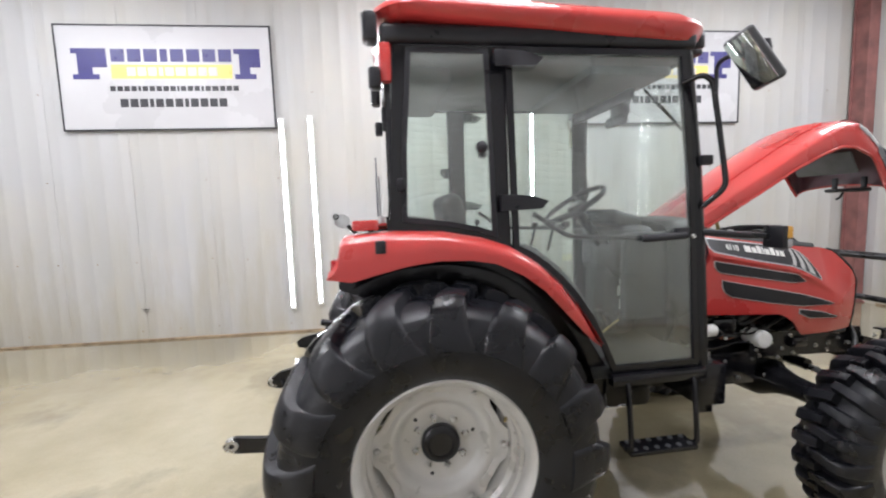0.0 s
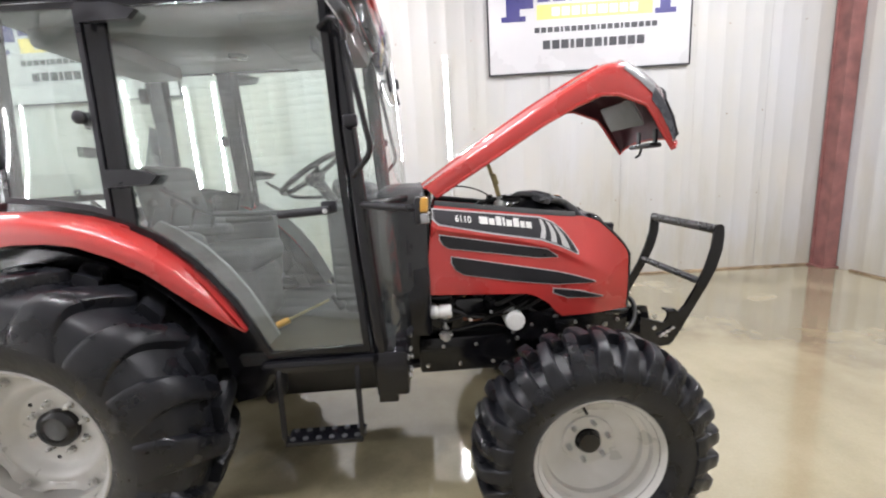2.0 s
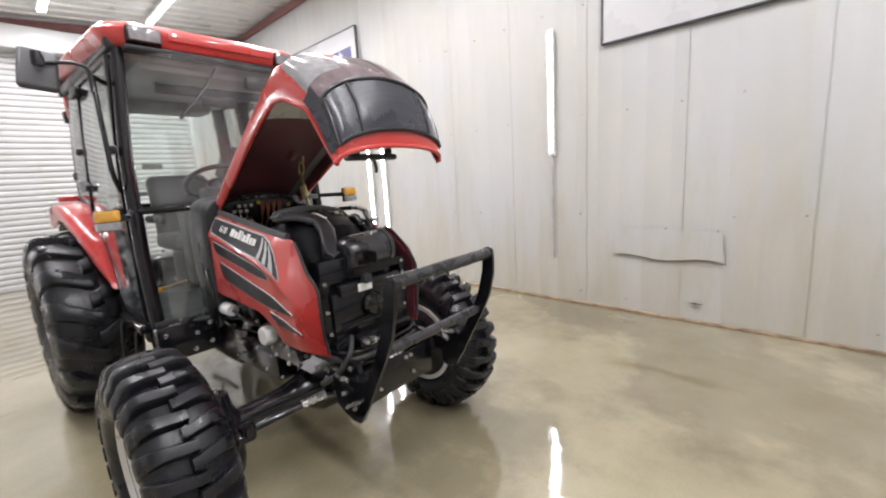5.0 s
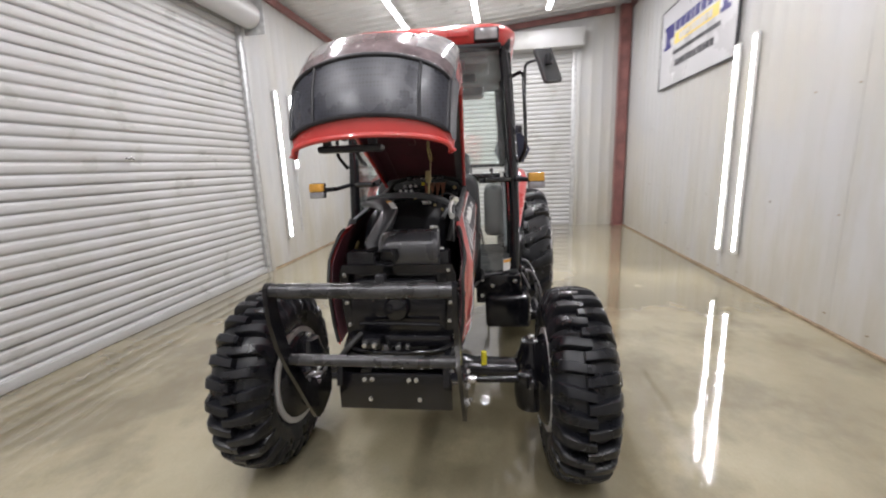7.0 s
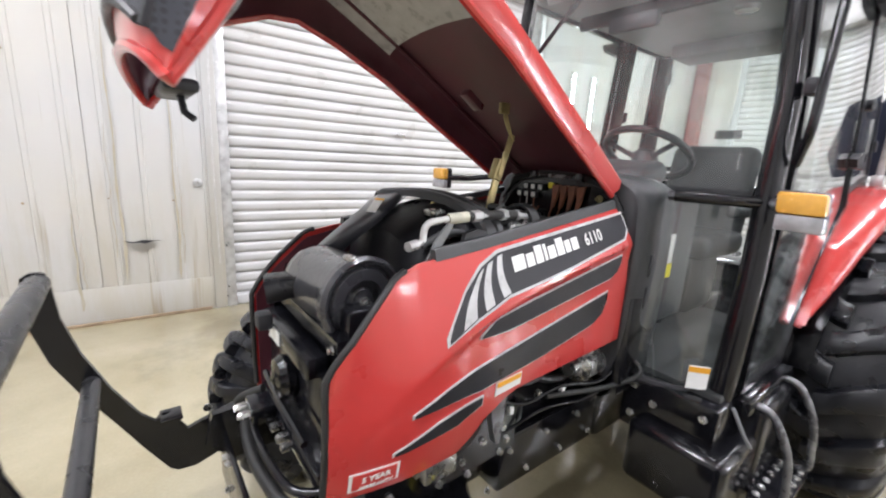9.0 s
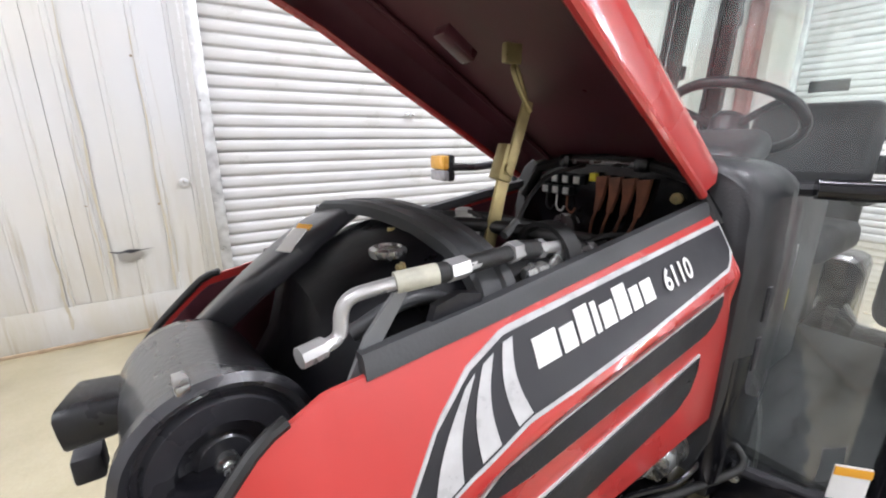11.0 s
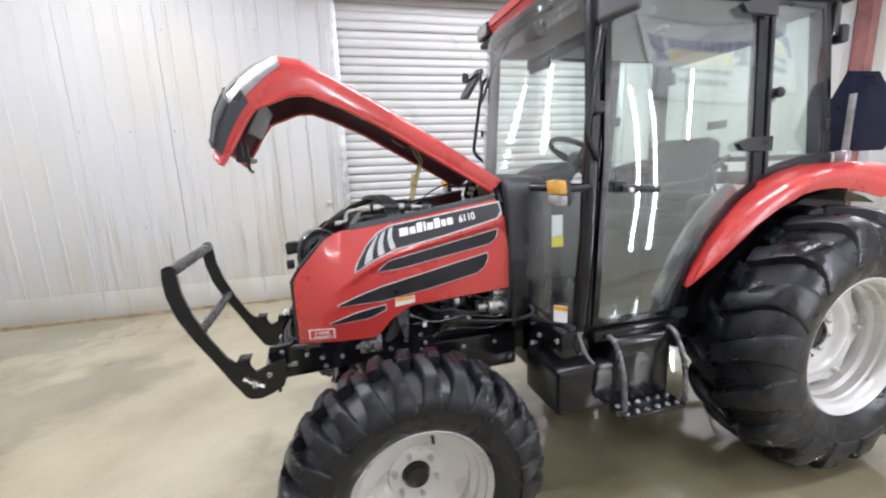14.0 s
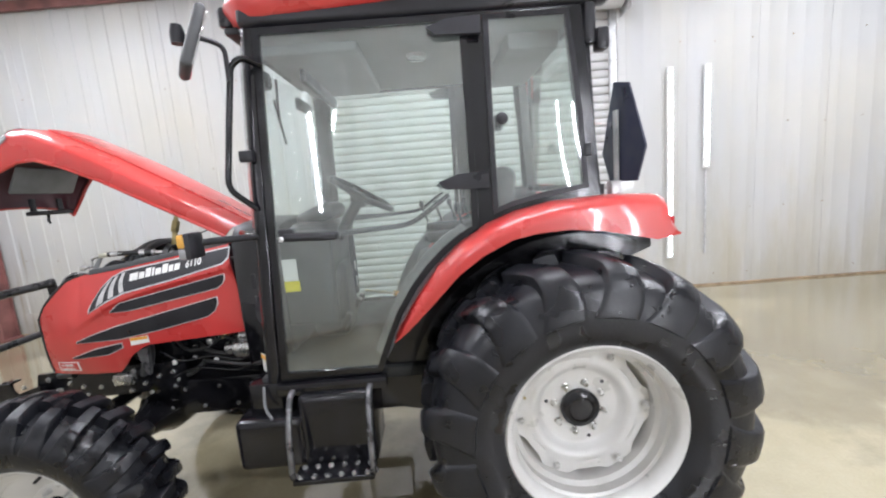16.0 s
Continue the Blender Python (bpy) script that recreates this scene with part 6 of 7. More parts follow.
# cowl between hood and windscreen
bm = bmesh.new()
arch = [(0.290, 0.80), (0.318, 0.90), (0.322, 1.02), (0.322, 1.16), (0.321, 1.28), (0.316, 1.35)]
arch += [(0.226 + 0.090 * math.cos(radians(q)), 1.378 + 0.096 * math.sin(radians(q))) for q in range(0, 91, 15)] + [(0.12, 1.482), (0.0, 1.486)]
arch = [(-y, z) for y, z in arch] + arch[-2::-1]
prev = None
for x, k, dz in ((1.490, 0.955, -0.016), (1.480, 0.985, -0.006), (1.462, 1.0, 0.0), (1.40, 1.012, 0.003), (1.33, 1.016, 0.002), (1.285, 1.010, -0.004), (1.268, 0.985, -0.016)):
    ring = [bm.verts.new((x - 0.02 * (1.0 - z if z < 1.0 else 0), y * k, z + dz * min(1.0, max(0.0, (z - 1.2) / 0.2)))) for y, z in arch]
    if prev:
        for i in range(len(ring)):
            bm.faces.new((prev[i], prev[(i + 1) % len(ring)], ring[(i + 1) % len(ring)], ring[i]))
    else:
        bm.faces.new(ring)
    prev = ring
bm.faces.new(prev[::-1])
cowl = part("cowl", bm, COWL_GREY, tractor, "charcoal plastic cowl with rounded shoulders")
for s in (-1, 1):
    for z in (1.20, 1.09):
        part("vent_slot", boxed((1.40, s * 0.3255, z), (0.022, 0.008, 0.075), bevel=0.0035), INK, cowl)
    part("side_cover", boxed((1.385, s * 0.30, 0.93), (0.20, 0.05, 0.36), bevel=0.02), BLACK, cowl)

# ---- front guard ----
guard = part("front_guard", tubed([(2.905, -0.285, 1.180), (2.905, 0.285, 1.180)], 0.024, 16), GUARD, tractor, "black steel tube front guard")
part("lower_bar", tubed([(2.838, -0.280, 0.920), (2.838, 0.280, 0.920)], 0.019, 16), GUARD, guard)
ARM = [(2.915, 1.206), (2.930, 1.196), (2.934, 1.150), (2.930, 1.085), (2.905, 0.990), (2.862, 0.900), (2.805, 0.800), (2.748, 0.695), (2.700, 0.615), (2.682, 0.602), (2.640, 0.598), (2.590, 0.615), (2.545, 0.640), (2.530, 0.690), (2.530, 0.760),
       (2.560, 0.752), (2.622, 0.733), (2.652, 0.722), (2.668, 0.748), (2.670, 0.785), (2.706, 0.792), (2.722, 0.772), (2.752, 0.802), (2.803, 0.892), (2.850, 1.000), (2.876, 1.095), (2.884, 1.180), (2.890, 1.202), (2.900, 1.206)]
for s in (-1, 1):
    arm = part("side_plate", plated(ARM, s * 0.278, s * 0.014), BLACK, guard)
    part("gusset", boxed((2.688, s * 0.270, 0.783), (0.05, 0.06, 0.010), bevel=0.003), BLACK, arm)
    for x, z in ((2.60, 0.70), (2.60, 0.76), (2.66, 0.66)):
        bolt(arm, (x, s * 0.293, z), "y", s, 0.009)
    part("pin", tubed([(2.70, s * 0.30, 0.70), (2.62, s * 0.305, 0.655)], 0.007, 8), STEEL, arm)

# ---- cab: its sides lean in towards the roof ----
CY = 0.605


def leaned(bm):
    """The sides draw in a little at their foot, and lean in above the waist."""
    for v in bm.verts:
        foot = min(1.0, max(0.0, (2.2 - v.co.z) / 0.7)) * min(1.0, max(0.0, (1.40 - v.co.x) / 0.1))
        v.co.y -= math.copysign(0.036 * foot * min(1.0, max(0.0, (abs(v.co.y) - 0.40) / 0.12)), v.co.y)
        if v.co.z > 1.4:
            t = (v.co.z - 1.4) / 0.8
            v.co = (0.5 + (v.co.x - 0.5) * (1 + 0.05 * t), v.co.y * (1 - 0.15 * t ** 1.2), 1.4 + (v.co.z - 1.4) * 1.045)
    return bm


def cab_part(name, bm, material, parent, label="", smooth_deg=38):
    return part(name, leaned(bm), material, parent, label, smooth_deg)


def bulged(outline, at, s, high):
    """A pane with a slight outward bow."""
    bm = plated(outline, at, s * 0.005)
    xs, zs = [p[0] for p in outline], [p[1] for p in outline]
    x0, x1, z0, z1 = min(xs), max(xs), min(zs), max(zs)
    for k in range(1, 12):
        for co, no in (((x0 + (x1 - x0) * k / 12, 0, 0), (1, 0, 0)), ((0, 0, z0 + (z1 - z0) * k / 12), (0, 0, 1))):
            bmesh.ops.bisect_plane(bm, geom=bm.verts[:] + bm.edges[:] + bm.faces[:], plane_co=co, plane_no=no)
    for v in bm.verts:
        u, w = (v.co.x - x0) / (x1 - x0) * 2 - 1, (v.co.z - z0) / (z1 - z0) * 2 - 1
        v.co.y += s * high * (1 - u * u) * (1 - w * w)
    return bm


DOOR = [(0.350, 2.195), (1.140, 2.195), (1.185, 1.55), (1.225, 0.82), (0.800, 0.815), (0.745, 0.945), (0.690, 1.06), (0.620, 1.165), (0.555, 1.240), (0.487, 1.303), (0.420, 1.352), (0.350, 1.388)]
QUARTER = [(0.285, 2.190), (0.285, 1.440), (0.20, 1.468), (0.08, 1.492), (-0.105, 1.515), (-0.085, 1.80), (-0.040, 2.190)]

cab = part("cab_floor", boxed((0.86, 0, 0.80), (0.92, 1.14, 0.05), bevel=0.01), DECK, tractor, "black rubber-matted cab floor")
for s in (-1, 1):
    bm = bmesh.new()
    tube(bm, [(1.268, s * 0.585, 0.74), (1.240, s * 0.590, 1.2), (1.202, s * 0.590, 1.7), (1.162, s * 0.575, 2.23)], [0.036, 0.035, 0.034, 0.034], 14)
    cab_part("front_pillar", bm, BLACK, tractor, "glossy black cab pillar")
    cab_part("middle_pillar", plated([(0.275, 2.24), (0.275, 1.40), (0.345, 1.37), (0.352, 2.24)], s * (CY - 0.035), s * 0.040), BLACK, tractor)
    cab_part("rear_pillar", plated([(-0.160, 1.49), (-0.105, 1.50), (-0.036, 2.24), (-0.085, 2.24)], s * (CY - 0.07), s * 0.075), BLACK, tractor)
    cab_part("roof_rail", boxed((0.55, s * (CY - 0.02), 2.215), (1.25, 0.045, 0.05), bevel=0.01), BLACK, tractor)
    # lower body below the rear glass, following the fender
    cab_part("sill", plated([(0.30, 1.45), (0.08, 1.50), (-0.17, 1.525), (-0.17, 1.46), (0.08, 1.44), (0.30, 1.385)], s * (CY - 0.03), s * 0.035), BLACK, tractor)
    # door
    door = cab_part("cab_door", (lambda b: (ring_plate(b, DOOR, 0.026, s * (CY + 0.004), s * 0.022), b)[1])(bmesh.new()), BLACK, tractor, "glazed cab door with black frame")
    ob = cab_part("pane", bulged(inset(DOOR, 0.022), s * (CY + 0.010), s, 0.012), GLASS, door, "green-tinted door glass", 20)
    ob.visible_shadow = False
    cab_part("handle", tubed(bend([(1.125, s * (CY + 0.045), 1.418), (0.965, s * (CY + 0.048), 1.412), (0.93, s * (CY + 0.030), 1.410)], 0.02), 0.016, 10), PLASTIC, door, "black pull handle")
    cab_part("handle_plate", boxed((1.12, s * (CY + 0.028), 1.428), (0.06, 0.030, 0.045), bevel=0.008), PLASTIC, door)
    bolt(door, (1.12, s * (CY + 0.058), 1.418), "y", s, 0.008)
    cab_part("inner_rail", tubed(bend([(1.10, s * (CY - 0.02), 1.405), (0.62, s * (CY - 0.03), 1.425), (0.46, s * (CY - 0.03), 1.53)], 0.06), 0.011, 8), PLASTIC, door)
    for z in (1.575, 2.14):
        cab_part("hinge", plated([(0.30, z + 0.035), (0.42, z + 0.030), (0.50, z + 0.005), (0.47, z - 0.025), (0.30, z - 0.030)], s * (CY + 0.024), s * 0.028), PLASTIC, door, "black plastic hinge")
    # rear side glass
    q = cab_part("quarter_window", (lambda b: (ring_plate(b, QUARTER, 0.020, s * (CY - 0.002), s * 0.014), b)[1])(bmesh.new()), PLASTIC, tractor, "rear side window with black seal")
    ob = cab_part("pane", bulged(inset(QUARTER, 0.016), s * (CY + 0.003), s, 0.008), GLASS, q, "green-tinted side glass", 20)
    ob.visible_shadow = False
    cab_part("latch", lathed([(0.0, 0.0), (0.022, 0.0), (0.024, s * 0.02), (0.014, s * 0.03), (0.0, s * 0.032)], (0.235, s * (CY + 0.008), 1.80), "y", 16), PLASTIC, q)
    cab_part("latch_arm", boxed((0.245, s * (CY - 0.02), 1.79), (0.03, 0.05, 0.06), bevel=0.008), PLASTIC, q)
    cab_part("hinge", boxed((-0.10, s * (CY + 0.012), 1.66), (0.03, 0.02, 0.05), bevel=0.006), PLASTIC, q)

# windscreen bowed forward, with two small panes below beside the cowl
PLAN = [(1.235, 0.560), (1.290, 0.530), (1.345, 0.455), (1.385, 0.34), (1.410, 0.18), (1.418, 0.0)]
PLAN = PLAN + [(x, -y) for x, y in PLAN[-2::-1]]


def bowed(plan, z0, z1, back, n=8, thick=0.005):
    bm = bmesh.new()
    rows = []
    for k in range(n + 1):
        t = k / n
        z = z0 + (z1 - z0) * t
        rows.append([bm.verts.new((x - back * (z - 0.8) ** 1.6, y * (1 - 0.02 * t), z)) for x, y in plan])
    for a, b in zip(rows, rows[1:]):
        for i in range(len(plan) - 1):
            bm.faces.new((a[i], a[i + 1], b[i + 1], b[i]))
    return bm


ws = cab_part("windscreen", bowed(PLAN, 1.455, 2.20, 0.055), SCREEN, tractor, "wide bowed green-tinted windscreen")
ws.visible_shadow = False
for s in (-1, 1):
    plan = [(x, s * y) for x, y in ((1.240, 0.560), (1.290, 0.530), (1.345, 0.455), (1.385, 0.325))]
    low = cab_part("lower_front_window", bowed(plan, 0.802, 1.42, 0.055), GLASS, tractor, "small green-tinted window beside the cowl")
    low.visible_shadow = False
    zc = lambda x, z: x - 0.055 * (z - 0.8) ** 1.6
    cab_part("seal", tubed([(zc(x, 1.425), y, 1.425) for x, y in plan], 0.014, 8), PLASTIC, low)
    cab_part("lower_seal", tubed([(zc(x, 0.80), y, 0.80) for x, y in plan], 0.014, 8), PLASTIC, low)
    corner = part("front_corner_box", boxed((1.305, s * 0.44, 0.705), (0.14, 0.30, 0.20), bevel=0.012), BLACK, tractor)
    for y, z in ((0.33, 0.77), (0.33, 0.66), (0.42, 0.64), (0.52, 0.66), (0.55, 0.76), (0.40, 0.73)):
        bolt(corner, (1.375, s * y, z), "x", 1, 0.010)
    if s > 0:
        tw = Matrix.Rotation(radians(42), 3, "Z")
        part("sticker", boxed((1.326, 0.497, 0.862), (0.002, 0.062, 0.080), rot=tw), WHITE, low, "small white warning sticker")
        part("sticker", boxed((1.3285, 0.499, 0.890), (0.002, 0.062, 0.018), rot=tw), ORANGE, low)
    cab_part("lens_bar", tubed(bend([(1.215, s * 0.595, 1.425), (1.31, s * 0.53, 1.428), (1.40, s * 0.36, 1.430)], 0.04), 0.018, 10), BLACK, tractor)
    # handrail on the pillar
    part("grab_rail", tubed(bend([(1.145, s * 0.545, 2.088), (1.20, s * 0.605, 2.105), (1.235, s * 0.615, 2.075), (1.270, s * 0.620, 1.866), (1.308, s * 0.625, 1.625), (1.222, s * 0.590, 1.540)], 0.04), 0.012, 10), BLACK, tractor, "black grab rail on the pillar")
    part("door_stop", boxed((1.235, s * 0.590, 1.746), (0.055, 0.03, 0.045), bevel=0.008), PLASTIC, tractor)
    # turn signal on its arm
    lx, ly, lz = (1.462, 0.678, 1.443) if s > 0 else (1.488, 0.714, 1.424)
    arm = cab_part("signal_arm", tubed([(1.225, s * 0.60, 1.428), (1.40, s * 0.615, lz - 0.014), (lx - 0.02, s * (ly - 0.04), lz - 0.016)], 0.014, 10), PLASTIC, tractor)
    cab_part("lens", boxed((lx, s * ly, lz), (0.034, 0.096, 0.050), bevel=0.008), AMBER, arm, "amber turn signal lens")
    cab_part("lens", boxed((lx, s * ly, lz - 0.046), (0.034, 0.096, 0.040), bevel=0.008), CLEAR, arm, "lower lens of the turn signal")
    cab_part("housing", boxed((lx - 0.018, s * (ly - 0.002), lz - 0.020), (0.030, 0.100, 0.096), bevel=0.010), PLASTIC, arm)
    # mirror on its bracket
    mx, my, mz = (1.288, 0.758, 2.112) if s > 0 else (1.240, -0.805, 2.100)
    br = part("mirror_arm", tubed(bend([(1.245, s * 0.622, 2.02), (1.243, s * 0.625, 2.140), (mx - 0.005, s * 0.68, 2.150), (mx + 0.015, my, 2.130)], 0.03), 0.009, 10), PLASTIC, tractor)
    tilt = Matrix.Rotation(radians(34 if s > 0 else -5), 3, "Z") @ Matrix.Rotation(radians(s * 8), 3, "X") @ Matrix.Rotation(radians(-20 if s > 0 else -32), 3, "Y")
    part("mirror_shell", boxed((mx, my, mz), (0.036, 0.140, 0.230), bevel=0.0175, rot=tilt, seg=4), GREY, br, "dark grey plastic mirror housing")
    face = Vector((mx, my, mz)) + tilt @ Vector((-0.0185, 0, 0))
    part("mirror_glass", boxed(face, (0.004, 0.118, 0.204), bevel=0.0015, rot=tilt), MIRROR, br, "silvery mirror face")
    part("mirror_clamp", lathed([(0.0, -0.03), (0.022, -0.03), (0.024, 0.0), (0.018, 0.03), (0.0, 0.032)], (mx + 0.045, my, 2.140), "z", 14), PLASTIC, br)

# roof
bm = bmesh.new()
def roof_ring(x0, x1, w, z, r):
    pts = []
    for cx, cy, a0 in ((x1 - r, w - r, 0), (x0 + r, w - r, 90), (x0 + r, -(w - r), 180), (x1 - r, -(w - r), 270)):
        for k in range(7):
            q = radians(a0 + 15 * k)
            pts.append((cx + r * math.cos(q), cy + r * math.sin(q), z))
    return pts
rings = [roof_ring(-0.14, 1.24, 0.48, 2.284, 0.12), roof_ring(-0.165, 1.270, 0.530, 2.284, 0.14), roof_ring(-0.180, 1.286, 0.545, 2.296, 0.16), roof_ring(-0.204, 1.316, 0.570, 2.352, 0.18),
         roof_ring(-0.202, 1.314, 0.568, 2.370, 0.18), roof_ring(-0.170, 1.270, 0.535, 2.408, 0.18), roof_ring(-0.10, 1.17, 0.45, 2.438, 0.16), roof_ring(0.0, 1.05, 0.35, 2.454, 0.16), roof_ring(0.25, 0.90, 0.2, 2.461, 0.1)]
vr = [[bm.verts.new((x, y * (1 + 0.05 * min(1.0, max(0.0, (1.1 - x) / 1.2))), z - 0.026 * (x - 0.30) + (0.040 * min(1.0, max(0.0, (1.15 - x) / 0.7)) if k < 3 else 0.0))) for x, y, z in r] for k, r in enumerate(rings)]
for a, b in zip(vr, vr[1:]):
    for i in range(len(a)):
        bm.faces.new((a[i], a[(i + 1) % len(a)], b[(i + 1) % len(a)], b[i]))
bm.faces.new(vr[0])
bm.faces.new(vr[-1][::-1])
roof = part("roof", bm, RED, tractor, "glossy red cab roof with rounded edges", 50)
part("headliner", boxed((0.54, 0, 2.232), (1.34, 1.00, 0.05), bevel=0.02), LINER, roof, "grey cab headliner")
# gutter drawn deeper, its black also standing in for the roof's shaded undercurve
part("roof_gutter", boxed((0.53, 0, 2.278), (1.40, 1.075, 0.078), bevel=0.024, seg=4), PLASTIC, roof, "black gutter under the roof edge, deepened to paint the roof's shade")
part("console", boxed((1.00, 0, 2.195), (0.42, 0.8, 0.06), bevel=0.025), LINER, roof, "grey overhead console")
part("air_duct", boxed((0.03, 0, 2.18), (0.24, 0.7, 0.09), bevel=0.03), LINER, roof)
part("dome_lamp", lathed([(0.0, 0.0), (0.05, 0.0), (0.045, -0.018), (0.0, -0.024)], (0.55, 0.15, 2.208), "z", 18), CLEAR, roof)
part("visor_band", boxed((1.312, 0, 2.325), (0.02, 0.56, 0.045), bevel=0.008), RED, roof)
part("front_rim", boxed((1.275, 0, 2.25), (0.06, 0.95, 0.03), bevel=0.01), PLASTIC, roof)
for s in (-1, 1):
    lamp = part("work_lamp", boxed((1.300, s * 0.385, 2.310), (0.05, 0.155, 0.080), bevel=0.012), PLASTIC, roof)
    part("lens", boxed((1.3275, s * 0.385, 2.310), (0.006, 0.135, 0.062), bevel=0.002), CLEAR, lamp, "clear work lamp lens")
    lamp = part("rear_lamp", boxed((-0.205, s * 0.50, 2.30), (0.055, 0.09, 0.115), bevel=0.015), PLASTIC, roof)
    part("lens", boxed((-0.235, s * 0.50, 2.30), (0.006, 0.075, 0.095), bevel=0.002), CLEAR, lamp)
    part("lamp_leg", boxed((-0.150, s * 0.510, 2.165), (0.05, 0.045, 0.16), bevel=0.015), RED if s < 0 else PLASTIC, roof)
    part("tail_turn_lamp", boxed((-0.195, s * 0.515, 2.10), (0.05, 0.065, 0.085), bevel=0.012), PLASTIC, roof)
part("wiper_arm", tubed([(1.30, -0.05, 2.20), (1.335, -0.13, 2.09), (1.355, -0.19, 2.02)], 0.007, 8), PLASTIC, tractor)
part("wiper_blade", tubed([(1.345, -0.11, 2.11), (1.372, -0.30, 1.90)], 0.008, 8), PLASTIC, tractor)
part("wiper_motor", boxed((1.29, 0.18, 2.14), (0.06, 0.14, 0.08), bevel=0.02), PLASTIC, tractor)

# rear window of the cab
bm = bmesh.new()
plate(bm, [(-0.545, 1.53), (0.545, 1.53), (0.47, 2.24), (-0.47, 2.24)], -0.005, 0.005, "yz")
bm.transform(Matrix.Translation((-0.14, 0, 0)))
rw = part("rear_window", bm, GLASS, tractor, "green-tinted rear window")
rw.visible_shadow = False
bm = bmesh.new()
ring_plate(bm, [(-0.565, 1.50), (0.565, 1.50), (0.485, 2.25), (-0.485, 2.25)], 0.03, -0.155, 0.02, "yz")
part("frame", bm, PLASTIC, rw)
part("wall_sticker", boxed((-0.150, -0.067, 1.734), (0.002, 0.14, 0.05)), INK, rw, "dark printed sticker")

# ---- fenders ----
F_TOP = [(-0.400, 1.340), (-0.362, 1.396), (-0.350, 1.452), (-0.335, 1.474), (-0.18, 1.484), (0.05, 1.474), (0.20, 1.445), (0.315, 1.405), (0.43, 1.335), (0.53, 1.245), (0.62, 1.135), (0.70, 1.015), (0.735, 0.955)]
F_BOT = [(-0.400, 1.322), (-0.31, 1.308), (-0.224, 1.330), (-0.10, 1.358), (0.02, 1.372), (0.14, 1.368), (0.24, 1.350), (0.35, 1.298), (0.45, 1.224), (0.55, 1.118), (0.64, 1.025), (0.70, 0.968), (0.735, 0.945)]
for s in (-1, 1):
    bm = bmesh.new()
    n = 90
    rows = []
    for i in range(n + 1):
        x = -0.400 + 1.135 * i / n
        t, b = lerp(F_TOP, x), lerp(F_BOT, x)
        w = 0.725 - 0.115 * max(0.0, (x - 0.25) / 0.485) ** 1.5
        tail = 0.03 if i == 0 else 0.0
        pts = [(CY - 0.06, t + 0.004), (CY + 0.02, t + 0.006), (w - 0.045, t + 0.002), (w - 0.014, t - 0.012), (w - tail * 0.3, t - 0.034), (w, b + (t - b) * 0.35), (w - 0.004, b), (w - 0.020, b + 0.002), (w - 0.02, t - 0.03), (CY - 0.06, t - 0.012)]
        rows.append([bm.verts.new((x, s * y, max(z, b) if k not in (6, 7) else z)) for k, (y, z) in enumerate(pts)])
    for a, c in zip(rows, rows[1:]):
        for k in range(len(a)):
            bm.faces.new((a[k], a[(k + 1) % len(a)], c[(k + 1) % len(a)], c[k]))
    bm.faces.new(rows[0])
    bm.faces.new(rows[-1][::-1])
    fender = part("fender", bm, RED, tractor, "glossy red rear fender", 45)
    if s < 0:
        part("fender_light", boxed((-0.20, s * 0.725, 1.435), (0.04, 0.012, 0.05), bevel=0.006), PLASTIC, fender)
    part("tail_lamp", boxed((-0.378, s * 0.655, 1.362), (0.02, 0.10, 0.06), bevel=0.008), TAIL, fender, "red tail lamp")
    # black liner inside the wheel arch
    bm = bmesh.new()
    out = [(x, lerp(F_TOP, x) - 0.03) for x in [-0.38 + 0.06 * i for i in range(19)]] + [(0.80, 0.82), (0.80, 0.70), (0.72, 0.62), (0.62, 0.60), (0.58, 0.80), (0.45, 1.02), (0.25, 1.17), (0.0, 1.22), (-0.25, 1.20), (-0.38, 1.25)]
    plate(bm, out, s * 0.52, s * 0.02)
    part("arch_liner", bm, BLACK, fender)
    bm = bmesh.new()
    arc = [(0.70 * math.cos(radians(q)), 0.62 + 0.735 * math.sin(radians(q))) for q in range(12, 118, 8)]
    a = [bm.verts.new((x, s * 0.50, z)) for x, z in arc]
    b = [bm.verts.new((x, s * (0.70 - 0.09 * max(0, x) ** 2), z)) for x, z in arc]
    for i in range(len(arc) - 1):
        bm.faces.new((a[i], a[i + 1], b[i + 1], b[i]))
    bmesh.ops.solidify(bm, geom=bm.faces[:], thickness=0.008)
    part("arch_roof", bm, BLACK, fender)
    curve = [(0.775, 0.84), (0.735, 0.93), (0.675, 1.05), (0.605, 1.155), (0.525, 1.245), (0.44, 1.315), (0.36, 1.36)]
    band = plated(curve + [(x + 0.055, z + 0.050) for x, z in curve[::-1]], s * 0.500, s * 0.02)
    part("inner_trim", band, LAMP_GREY, tractor, "grey trim inside the door")
# box on the fender beside the cab
part("tool_box", boxed((-0.255, -0.61, 1.515), (0.10, 0.12, 0.04), bevel=0.008), RED, tractor)

# slow-vehicle plate seen from behind, on its strap
smv = part("slow_vehicle_plate", plated([(0.555, 1.925), (0.68, 1.895), (0.80, 1.655), (0.735, 1.535), (0.505, 1.535), (0.435, 1.655)], -0.225, -0.006, "yz"), SMV, tractor, "dark back of a slow-vehicle plate")
part("strap", boxed((-0.212, 0.60, 1.66), (0.012, 0.030, 0.30), bevel=0.003), GALV, smv, "grey metal strap")
part("foot", boxed((-0.20, 0.60, 1.51), (0.04, 0.05, 0.06), bevel=0.006), GALV, smv)

